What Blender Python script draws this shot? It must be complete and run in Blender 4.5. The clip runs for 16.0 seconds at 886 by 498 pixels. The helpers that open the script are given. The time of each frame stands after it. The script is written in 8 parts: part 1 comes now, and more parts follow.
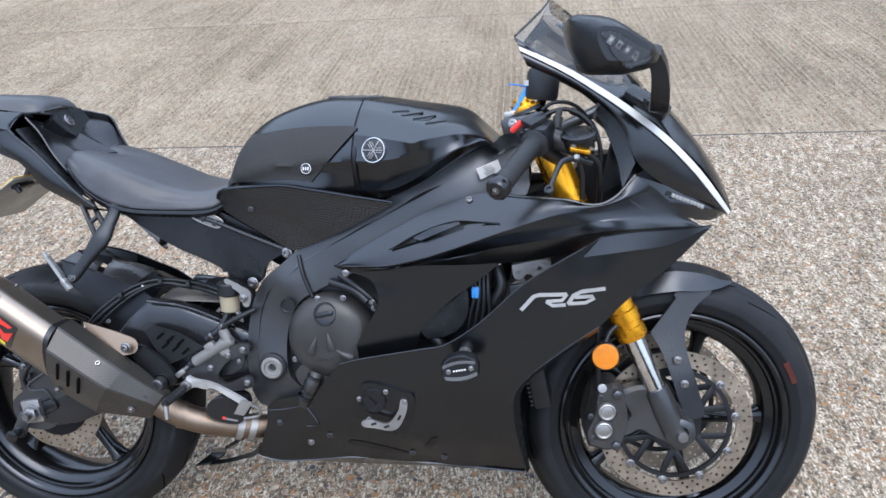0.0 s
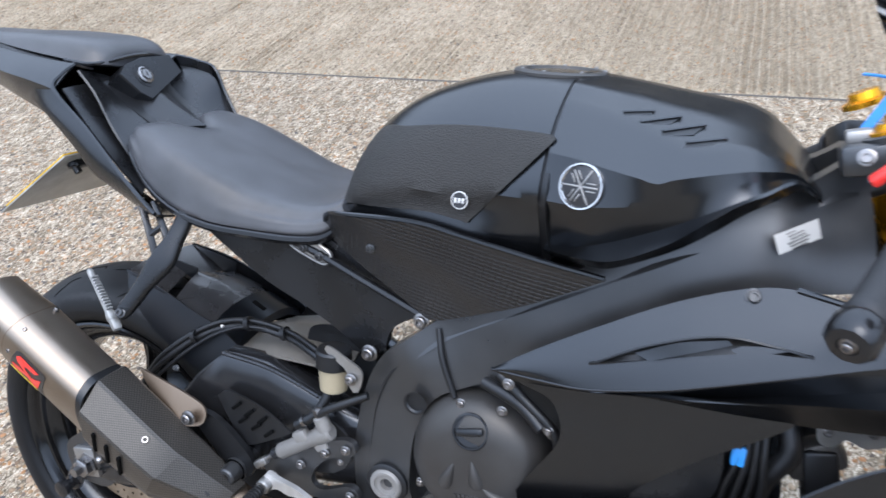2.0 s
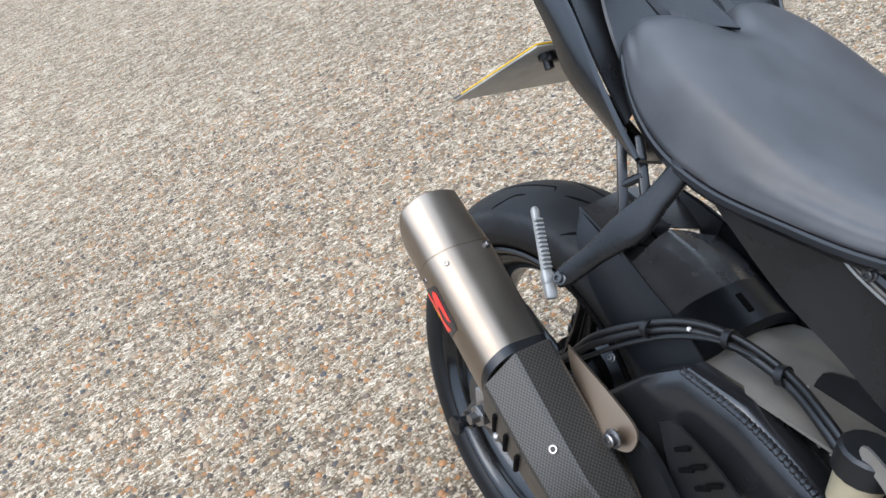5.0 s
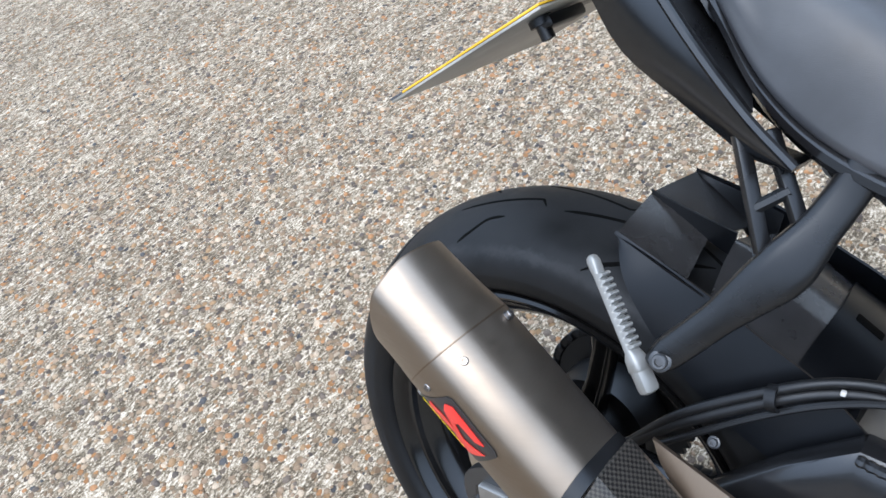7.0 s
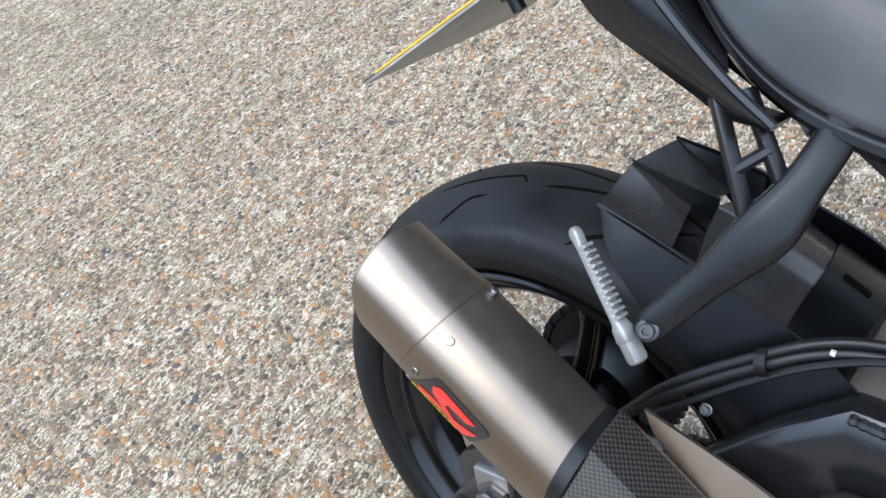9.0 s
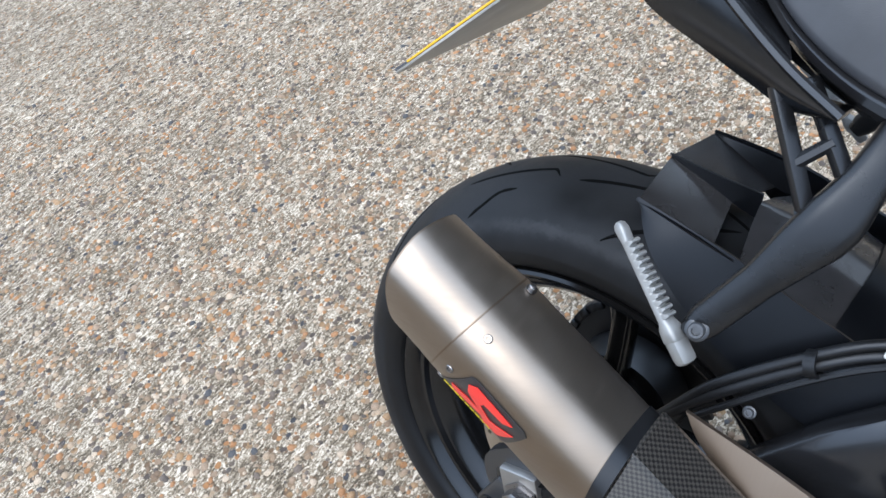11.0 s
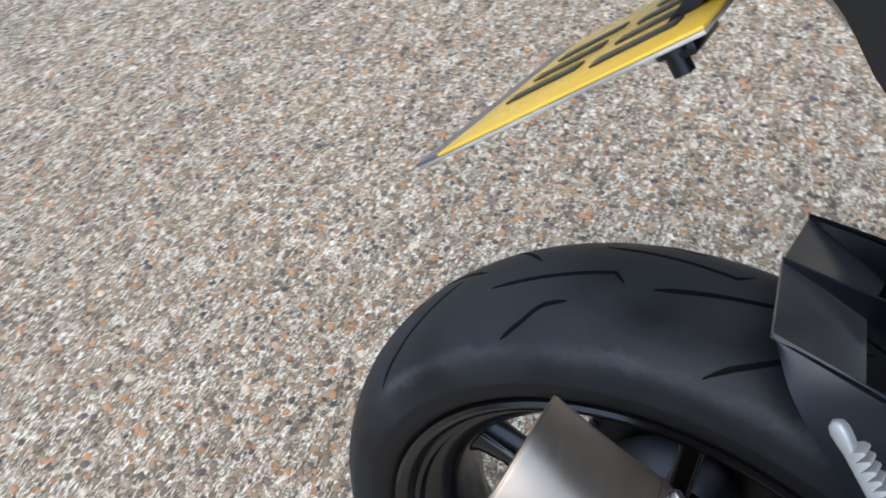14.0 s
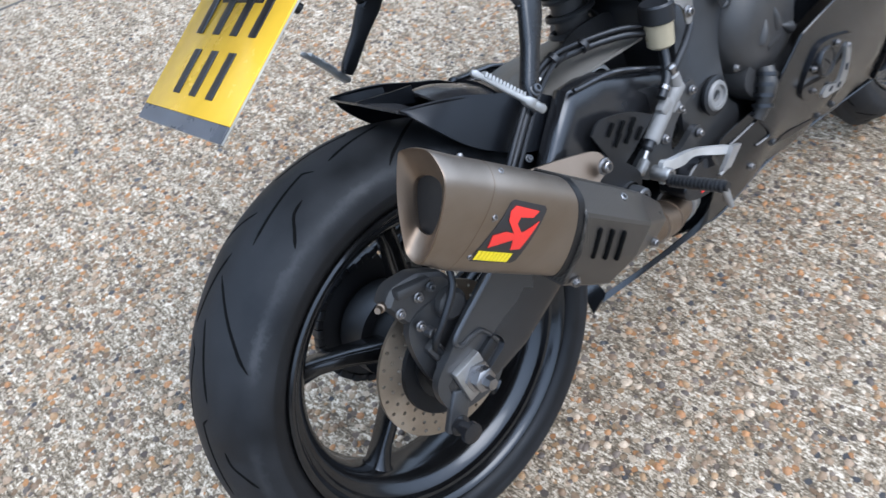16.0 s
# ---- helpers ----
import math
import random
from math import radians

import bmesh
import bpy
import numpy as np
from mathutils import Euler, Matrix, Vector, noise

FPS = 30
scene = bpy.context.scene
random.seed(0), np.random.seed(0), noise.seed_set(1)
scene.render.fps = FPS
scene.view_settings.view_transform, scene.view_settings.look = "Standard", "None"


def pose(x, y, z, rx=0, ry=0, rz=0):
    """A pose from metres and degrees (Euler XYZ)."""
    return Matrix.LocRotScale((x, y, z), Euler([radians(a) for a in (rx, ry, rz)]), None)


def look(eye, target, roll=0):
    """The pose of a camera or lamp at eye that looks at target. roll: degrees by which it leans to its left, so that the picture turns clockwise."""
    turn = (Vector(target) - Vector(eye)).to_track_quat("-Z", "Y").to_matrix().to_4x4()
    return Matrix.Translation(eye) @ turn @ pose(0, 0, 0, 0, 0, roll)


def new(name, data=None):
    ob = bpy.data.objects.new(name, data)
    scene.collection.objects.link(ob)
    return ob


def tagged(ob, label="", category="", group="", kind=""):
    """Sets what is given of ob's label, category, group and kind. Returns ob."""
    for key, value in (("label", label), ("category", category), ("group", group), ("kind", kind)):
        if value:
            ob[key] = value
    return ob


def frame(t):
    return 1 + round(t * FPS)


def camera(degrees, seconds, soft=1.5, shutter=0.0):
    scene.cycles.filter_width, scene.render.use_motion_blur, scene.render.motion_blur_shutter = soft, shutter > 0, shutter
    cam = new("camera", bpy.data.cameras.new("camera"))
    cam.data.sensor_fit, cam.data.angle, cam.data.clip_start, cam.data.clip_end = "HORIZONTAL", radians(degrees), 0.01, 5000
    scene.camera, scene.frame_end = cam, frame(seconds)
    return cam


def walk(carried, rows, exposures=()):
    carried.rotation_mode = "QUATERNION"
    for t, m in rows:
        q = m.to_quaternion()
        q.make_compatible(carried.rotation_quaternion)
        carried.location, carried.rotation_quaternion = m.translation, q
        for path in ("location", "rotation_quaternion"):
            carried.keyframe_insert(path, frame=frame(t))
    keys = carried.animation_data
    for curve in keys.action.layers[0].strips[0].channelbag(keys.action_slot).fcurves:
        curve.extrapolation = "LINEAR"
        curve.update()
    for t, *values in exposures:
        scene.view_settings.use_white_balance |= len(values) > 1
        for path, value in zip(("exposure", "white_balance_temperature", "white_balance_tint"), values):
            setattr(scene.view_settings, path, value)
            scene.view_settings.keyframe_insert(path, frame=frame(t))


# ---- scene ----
cam = camera(60.1, 16.0, shutter=0.2)
EXPO = 0.60
PATH = [
    (0, (0.169, 0.276, 1.441), (0.118, 2.011, 0.448), -4.0),
    (0.5, (0.211, 0.433, 1.4), (0.02, 2.14, 0.376), -4.2),
    (1, (0.248, 0.557, 1.395), (-0.064, 2.223, 0.333), -4.4),
    (1.5, (0.192, 0.723, 1.348), (-0.187, 2.368, 0.277), -4.9),
    (2, (0.09, 0.923, 1.302), (-0.441, 2.483, 0.169), -7.0),
    (2.5, (-0.006, 1.109, 1.239), (-0.9, 2.423, 0.024), -11.4),
    (3, (-0.079, 1.182, 1.214), (-1.289, 2.175, -0.031), -16.2),
    (3.5, (-0.114, 1.191, 1.213), (-1.459, 2.015, -0.016), -18.1),
    (3.7, (-0.126, 1.191, 1.213), (-1.497, 1.982, -0.009), -18.1),
    (5.8, (-0.299, 1.23, 1.153), (-1.601, 2.093, -0.096), -15.0),
    (6, (-0.371, 1.247, 1.137), (-1.618, 2.156, -0.135), -15.6),
    (6.5, (-0.491, 1.293, 1.116), (-1.589, 2.3, -0.219), -17.2),
    (7, (-0.503, 1.305, 1.101), (-1.512, 2.348, -0.276), -17.9),
    (7.5, (-0.495, 1.315, 1.1), (-1.466, 2.366, -0.298), -18.8),
    (8, (-0.494, 1.321, 1.103), (-1.458, 2.373, -0.299), -19.7),
    (8.5, (-0.498, 1.311, 1.096), (-1.471, 2.348, -0.309), -20.3),
    (11, (-0.53, 1.307, 1.081), (-1.516, 2.326, -0.329), -20.3),
    (11.5, (-0.573, 1.329, 1.062), (-1.562, 2.313, -0.371), -19.8),
    (12, (-0.629, 1.407, 1.027), (-1.615, 2.321, -0.454), -20.3),
    (12.5, (-0.66, 1.439, 1.033), (-1.636, 2.288, -0.492), -21.1),
    (13, (-0.675, 1.449, 1.062), (-1.696, 2.335, -0.412), -19.9),
    (13.5, (-0.657, 1.426, 1.087), (-1.668, 2.409, -0.333), -16.9),
    (14, (-0.738, 1.435, 1.042), (-1.435, 2.573, -0.448), -14.9),
    (14.5, (-0.773, 1.387, 1.029), (-0.973, 2.619, -0.535), -16.1),
    (14.7, (-0.782, 1.317, 1.040), (-0.780, 2.619, -0.479), -16.0),
    (14.8, (-0.8, 1.282, 1.056), (-0.695, 2.557, -0.482), -14.7),
    (15, (-0.847, 1.217, 1.067), (-0.568, 2.461, -0.473), -14.2),
    (15.3, (-0.935, 1.179, 1.103), (-0.451, 2.388, -0.415), -13.1),
    (15.5, (-1.021, 1.206, 1.105), (-0.362, 2.349, -0.398), -10.8),
    (15.8, (-1.136, 1.202, 1.144), (-0.272, 2.248, -0.325), -8.7),
    (16, (-1.214, 1.189, 1.147), (-0.196, 2.166, -0.27), -6.2),
]
walk(cam, [(t, look(eye, target, roll)) for t, eye, target, roll in PATH], exposures=[(0, EXPO - 0.02, 6480, 13), (2, EXPO + 0.12, 6600, 13), (2.5, EXPO + 0.08, 6750, 12), (3, EXPO, 6950, 10), (3.5, EXPO - 0.03, 7050, 11), (6, EXPO, 6650, 10), (8, EXPO, 6580, 10), (11, EXPO - 0.05, 6520, 10), (12.5, EXPO - 0.16, 6450, 9), (13.5, EXPO - 0.24, 6500, 10), (14.0, EXPO - 0.23, 6450, 10), (14.5, EXPO, 6200, 10), (14.7, EXPO + 0.02, 6000, 10), (15, EXPO + 0.05, 6200, 11), (15.5, EXPO + 0.06, 6550, 12), (16, EXPO + 0.11, 6330, 11)])

# ---- light ----
world = bpy.data.worlds.new("sky")
scene.world = world
world.use_nodes = True
wn = world.node_tree.nodes
sky = wn.new("ShaderNodeTexSky")
sky.sky_type = "NISHITA"
sky.sun_disc = False
sky.sun_elevation = radians(65)
sky.sun_rotation = radians(165)
sky.air_density, sky.dust_density, sky.ozone_density = 1.0, 4.5, 1.0
# overcast: the clear sky shines through an even grey-white cloud deck
cloud, both = wn.new("ShaderNodeBackground"), wn.new("ShaderNodeAddShader")
cloud.inputs[0].default_value = (0.715, 0.865, 1.065, 1)
# an overcast dome is some three to four times as bright overhead as at the skyline
aim, split, rise = wn.new("ShaderNodeTexCoord"), wn.new("ShaderNodeSeparateXYZ"), wn.new("ShaderNodeMapRange")
rise.inputs["To Min"].default_value, rise.inputs["To Max"].default_value = 0.52, 1.95
world.node_tree.links.new(aim.outputs["Generated"], split.inputs[0])
world.node_tree.links.new(split.outputs["Z"], rise.inputs[0])
world.node_tree.links.new(rise.outputs[0], cloud.inputs[1])
world.node_tree.links.new(sky.outputs[0], wn["Background"].inputs[0])
wn["Background"].inputs[1].default_value = 0.06
world.node_tree.links.new(wn["Background"].outputs[0], both.inputs[0])
world.node_tree.links.new(cloud.outputs[0], both.inputs[1])
world.node_tree.links.new(both.outputs[0], wn["World Output"].inputs[0])
sun = new("sun", bpy.data.lights.new("sun", "SUN"))
sun.data.energy, sun.data.angle, sun.data.color = 0.85, radians(38), (1.0, 0.985, 0.96)
sun.matrix_world = look((0, 0, 0), (-0.12, 0.62, -1.0))

# ---- materials ----


def nodes_of(name):
    m = bpy.data.materials.new(name)
    m.use_nodes = True
    return m, m.node_tree.nodes, m.node_tree.links, m.node_tree.nodes["Principled BSDF"]


def add(n, kind, **values):
    node = n.new("ShaderNode" + kind)
    for key, v in values.items():
        node.inputs[key].default_value = v
    return node


def surface(name, rgb, rough, metal=0.0, grain=900.0, bump=0.15, vary=0.25, wear=0.12, coat=0.0, spec=0.5, dist=0.0004):
    """A plain surface with two scales of variation: fine grain in the relief, broad smudges in tone and gloss."""
    m, n, l, b = nodes_of(name)
    at = add(n, "TexCoord")
    broad = add(n, "TexNoise", Scale=14.0, Detail=5.0, Roughness=0.6)
    fine = add(n, "TexNoise", Scale=grain, Detail=2.0)
    l.new(at.outputs["Object"], broad.inputs["Vector"]), l.new(at.outputs["Object"], fine.inputs["Vector"])
    tone = add(n, "MapRange")
    tone.inputs["From Min"].default_value, tone.inputs["From Max"].default_value = 0.3, 0.7
    tone.inputs["To Min"].default_value, tone.inputs["To Max"].default_value = 1.0 - vary, 1.0 + vary
    l.new(broad.outputs[0], tone.inputs[0])
    mix = n.new("ShaderNodeVectorMath")
    mix.operation = "SCALE"
    mix.inputs[0].default_value = rgb
    l.new(tone.outputs[0], mix.inputs["Scale"]), l.new(mix.outputs[0], b.inputs["Base Color"])
    gloss = add(n, "MapRange")
    gloss.inputs["From Min"].default_value, gloss.inputs["From Max"].default_value = 0.3, 0.7
    gloss.inputs["To Min"].default_value, gloss.inputs["To Max"].default_value = max(rough - wear, 0.03), min(rough + wear, 1.0)
    l.new(broad.outputs[0], gloss.inputs[0]), l.new(gloss.outputs[0], b.inputs["Roughness"])
    b.inputs["Metallic"].default_value = metal
    b.inputs["Coat Weight"].default_value = coat
    b.inputs["Specular IOR Level"].default_value = spec
    if max(rgb) < 0.03:  # blue of the sky's reflection put into the tint of black finishes
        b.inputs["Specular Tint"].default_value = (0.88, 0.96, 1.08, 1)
    if bump:
        rel = add(n, "Bump", Strength=bump, Distance=dist)
        l.new(fine.outputs[0], rel.inputs["Height"]), l.new(rel.outputs[0], b.inputs["Normal"])
    return m


def cells(name, rgb, rough, scale, flat=(1, 1, 1), depth=0.0006, lines=0.12, metal=0.0, loose=0.35, turn=0.0):
    """A surface pressed with a pattern of cells: embossed scales, grip, knurling."""
    m, n, l, b = nodes_of(name)
    at, mp = add(n, "TexCoord"), add(n, "Mapping")
    mp.inputs["Scale"].default_value = flat
    mp.inputs["Rotation"].default_value = (0.0, radians(turn), 0.0)
    vor = add(n, "TexVoronoi", Scale=scale, Randomness=loose)
    vor.feature = "DISTANCE_TO_EDGE"
    l.new(at.outputs["Object"], mp.inputs[0]), l.new(mp.outputs[0], vor.inputs["Vector"])
    ramp = add(n, "MapRange")
    ramp.interpolation_type = "SMOOTHSTEP"
    ramp.inputs["From Max"].default_value = lines
    l.new(vor.outputs["Distance"], ramp.inputs[0])
    rel = add(n, "Bump", Strength=0.8, Distance=depth)
    l.new(ramp.outputs[0], rel.inputs["Height"]), l.new(rel.outputs[0], b.inputs["Normal"])
    b.inputs["Base Color"].default_value = (*rgb, 1)
    b.inputs["Roughness"].default_value = rough
    b.inputs["Metallic"].default_value = metal
    return m


def weave(name):
    """Carbon cloth: two sets of tows at right angles under a satin lacquer."""
    m, n, l, b = nodes_of(name)
    at, lie, roll, mp = add(n, "TexCoord"), add(n, "Mapping"), add(n, "Mapping"), add(n, "Mapping")
    # the cloth runs along the muffler and wraps round it
    lie.inputs["Rotation"].default_value = (0.0, radians(-37), 0.0)
    roll.inputs["Rotation"].default_value = (radians(45), 0.0, 0.0)
    mp.inputs["Scale"].default_value = (1.0, 0.0, 1.3)
    mp.inputs["Location"].default_value = (0.0, 0.0005, 0.0)
    l.new(at.outputs["Object"], lie.inputs[0]), l.new(lie.outputs[0], roll.inputs[0]), l.new(roll.outputs[0], mp.inputs[0])
    check = add(n, "TexChecker", Scale=390.0, Color1=(0.046, 0.042, 0.038, 1), Color2=(0.005, 0.005, 0.005, 1))
    l.new(mp.outputs[0], check.inputs["Vector"])
    l.new(check.outputs["Color"], b.inputs["Base Color"])
    rel = add(n, "Bump", Strength=0.3, Distance=0.0002)
    l.new(check.outputs["Fac"], rel.inputs["Height"]), l.new(rel.outputs[0], b.inputs["Normal"])
    b.inputs["Roughness"].default_value = 0.42
    b.inputs["Coat Weight"].default_value = 0.25
    b.inputs["Coat Roughness"].default_value = 0.3
    return m


def brushed(name, rgb, rough, stretch, metal=1.0):
    """Metal drawn in one direction, with heat and handling stains."""
    m, n, l, b = nodes_of(name)
    at, mp = add(n, "TexCoord"), add(n, "Mapping")
    mp.inputs["Rotation"].default_value = (0.0, radians(-37), 0.0)
    mp.inputs["Scale"].default_value = stretch
    line, stain = add(n, "TexNoise", Scale=60.0, Detail=4.0), add(n, "TexNoise", Scale=9.0, Detail=3.0)
    l.new(at.outputs["Object"], mp.inputs[0]), l.new(mp.outputs[0], line.inputs["Vector"])
    l.new(at.outputs["Object"], stain.inputs["Vector"])
    ramp = n.new("ShaderNodeValToRGB")
    ramp.color_ramp.elements[0].position, ramp.color_ramp.elements[1].position = 0.3, 0.75
    ramp.color_ramp.elements[0].color = (rgb[0] * 0.75, rgb[1] * 0.70, rgb[2] * 0.64, 1)
    ramp.color_ramp.elements[1].color = (*rgb, 1)
    l.new(stain.outputs[0], ramp.inputs[0]), l.new(ramp.outputs[0], b.inputs["Base Color"])
    gloss = add(n, "MapRange")
    gloss.inputs["To Min"].default_value, gloss.inputs["To Max"].default_value = rough - 0.1, rough + 0.12
    l.new(line.outputs[0], gloss.inputs[0]), l.new(gloss.outputs[0], b.inputs["Roughness"])
    b.inputs["Metallic"].default_value = metal
    rel = add(n, "Bump", Strength=0.12, Distance=0.0004)
    l.new(line.outputs[0], rel.inputs["Height"]), l.new(rel.outputs[0], b.inputs["Normal"])
    return m


def clear(name, rgb, rough=0.03):
    """A thin clear sheet: it lets light straight through, tinted, and mirrors more at grazing angles."""
    m, n, l, b = nodes_of(name)
    out = n["Material Output"]
    see, shine, mix, fr = n.new("ShaderNodeBsdfTransparent"), n.new("ShaderNodeBsdfGlossy"), n.new("ShaderNodeMixShader"), n.new("ShaderNodeFresnel")
    see.inputs[0].default_value = (*rgb, 1)
    shine.inputs["Roughness"].default_value = rough
    fr.inputs[0].default_value = 1.5
    l.new(fr.outputs[0], mix.inputs[0]), l.new(see.outputs[0], mix.inputs[1]), l.new(shine.outputs[0], mix.inputs[2])
    l.new(mix.outputs[0], out.inputs[0])
    return m


STONES = ((0.0, (0.224, 0.168, 0.118)), (0.14, (0.330, 0.262, 0.190)), (0.24, (0.162, 0.116, 0.080)), (0.36, (0.268, 0.205, 0.151)), (0.46, (0.134, 0.112, 0.096)), (0.57, (0.300, 0.162, 0.082)), (0.66, (0.430, 0.365, 0.290)), (0.73, (0.085, 0.074, 0.068)), (0.82, (0.279, 0.188, 0.110)), (0.92, (0.330, 0.180, 0.088)), (0.97, (0.062, 0.066, 0.074)))


def palette(n, table):
    ramp = n.new("ShaderNodeValToRGB")
    e = ramp.color_ramp
    e.interpolation = "CONSTANT"
    table = [(at, (1.06 * c[0], c[1], 0.95 * c[2])) for at, c in table]
    e.elements[0].position, e.elements[0].color = table[0][0], (*table[0][1], 1)
    e.elements[1].position, e.elements[1].color = table[1][0], (*table[1][1], 1)
    for at, c in table[2:]:
        e.elements.new(at).color = (*c, 1)
    return ramp


def stained(n, l, at, colour, low=0.86, high=1.1):
    """The colour with broad, soft stains over it."""
    stain = add(n, "TexNoise", Scale=0.9, Detail=6.0, Roughness=0.65)
    l.new(at.outputs["Object"], stain.inputs["Vector"])
    tone = add(n, "MapRange")
    tone.inputs["From Min"].default_value, tone.inputs["From Max"].default_value = 0.3, 0.7
    tone.inputs["To Min"].default_value, tone.inputs["To Max"].default_value = low, high
    l.new(stain.outputs[0], tone.inputs[0])
    out = n.new("ShaderNodeVectorMath")
    out.operation = "SCALE"
    l.new(colour, out.inputs[0]), l.new(tone.outputs[0], out.inputs["Scale"])
    return out.outputs[0]


def aggregate(name, low=(0.078, 0.062, 0.046), mid=(0.220, 0.176, 0.126), high=(0.435, 0.368, 0.286), top=(0.70, 0.616, 0.508), share=0.52):
    """Exposed-aggregate concrete: pale gritty mortar with round tan, orange, grey and blue-black stones standing out of it."""
    m, n, l, b = nodes_of(name)
    at = add(n, "TexCoord")
    warp = add(n, "TexNoise", Scale=70.0, Detail=2.0)
    l.new(at.outputs["Object"], warp.inputs["Vector"])
    shift = n.new("ShaderNodeVectorMath")
    shift.operation = "MULTIPLY_ADD"
    shift.inputs[1].default_value = (0.009, 0.009, 0.0)
    l.new(warp.outputs["Color"], shift.inputs[0]), l.new(at.outputs["Object"], shift.inputs[2])
    stone, grit = add(n, "TexVoronoi", Scale=76.0), add(n, "TexVoronoi", Scale=330.0)
    picks = []
    for v in (stone, grit):
        l.new(shift.outputs[0], v.inputs["Vector"])
        p = add(n, "SeparateColor")
        l.new(v.outputs["Color"], p.inputs[0])
        picks.append(p)
    hue = palette(n, STONES)
    l.new(picks[0].outputs[0], hue.inputs[0])
    # mortar: pale laitance dragged into streaks by the rake, sand showing between
    drawn = add(n, "Mapping")
    drawn.inputs["Scale"].default_value = (1.0, 0.34, 1.0)
    l.new(at.outputs["Object"], drawn.inputs[0])
    streak, patch = add(n, "TexNoise", Scale=185.0, Detail=3.0, Roughness=0.75, Distortion=0.6), add(n, "TexNoise", Scale=34.0, Detail=3.0, Roughness=0.6)
    l.new(drawn.outputs[0], streak.inputs["Vector"]), l.new(drawn.outputs[0], patch.inputs["Vector"])
    blend = n.new("ShaderNodeMath")
    blend.operation = "MULTIPLY_ADD"
    blend.inputs[1].default_value = 0.45
    l.new(patch.outputs[0], blend.inputs[0]), l.new(streak.outputs[0], blend.inputs[2])
    speck = n.new("ShaderNodeMath")
    speck.operation = "MULTIPLY_ADD"
    speck.inputs[1].default_value = 0.20
    l.new(picks[1].outputs[0], speck.inputs[0]), l.new(blend.outputs[0], speck.inputs[2])
    sand = n.new("ShaderNodeValToRGB")
    e = sand.color_ramp
    e.elements[0].position, e.elements[0].color = 0.64, (*low, 1)
    e.elements[1].position, e.elements[1].color = 1.0, (*top, 1)
    e.elements.new(0.80).color = (*mid, 1)
    e.elements.new(0.90).color = (*high, 1)
    l.new(speck.outputs[0], sand.inputs[0])
    edge = add(n, "MapRange")
    edge.inputs["From Min"].default_value, edge.inputs["From Max"].default_value = 0.44, 0.50
    edge.inputs["To Min"].default_value, edge.inputs["To Max"].default_value = 1.0, 0.0
    l.new(stone.outputs["Distance"], edge.inputs[0])
    some = n.new("ShaderNodeMath")
    some.operation = "GREATER_THAN"
    some.inputs[1].default_value = share
    l.new(picks[0].outputs[1], some.inputs[0])
    both = n.new("ShaderNodeMath")
    both.operation = "MULTIPLY"
    l.new(edge.outputs[0], both.inputs[0]), l.new(some.outputs[0], both.inputs[1])
    mix = n.new("ShaderNodeMix")
    mix.data_type = "RGBA"
    l.new(both.outputs[0], mix.inputs[0]), l.new(sand.outputs[0], mix.inputs[6]), l.new(hue.outputs[0], mix.inputs[7])
    l.new(stained(n, l, at, mix.outputs[2]), b.inputs["Base Color"])
    b.inputs["Roughness"].default_value, b.inputs["Specular IOR Level"].default_value = 0.85, 0.15
    rel = add(n, "Bump", Strength=1.0, Distance=0.004)
    l.new(both.outputs[0], rel.inputs["Height"])
    rel2 = add(n, "Bump", Strength=1.0, Distance=0.007)
    l.new(speck.outputs[0], rel2.inputs["Height"]), l.new(rel.outputs[0], rel2.inputs["Normal"])
    l.new(rel2.outputs[0], b.inputs["Normal"])
    return m


def pebble_stone(name):
    """Loose-looking stones set in the mortar, each of its own colour."""
    m, n, l, b = nodes_of(name)
    geo, at = n.new("ShaderNodeNewGeometry"), add(n, "TexCoord")
    hue = palette(n, STONES)
    l.new(geo.outputs["Random Per Island"], hue.inputs[0])
    fleck = add(n, "TexNoise", Scale=600.0, Detail=3.0)
    l.new(at.outputs["Object"], fleck.inputs["Vector"])
    tone = add(n, "MapRange")
    tone.inputs["From Min"].default_value, tone.inputs["From Max"].default_value = 0.3, 0.7
    tone.inputs["To Min"].default_value, tone.inputs["To Max"].default_value = 0.75, 1.25
    l.new(fleck.outputs[0], tone.inputs[0])
    out = n.new("ShaderNodeVectorMath")
    out.operation = "SCALE"
    l.new(hue.outputs[0], out.inputs[0]), l.new(tone.outputs[0], out.inputs["Scale"])
    l.new(stained(n, l, at, out.outputs[0]), b.inputs["Base Color"])
    b.inputs["Roughness"].default_value, b.inputs["Specular IOR Level"].default_value = 0.6, 0.3
    return m


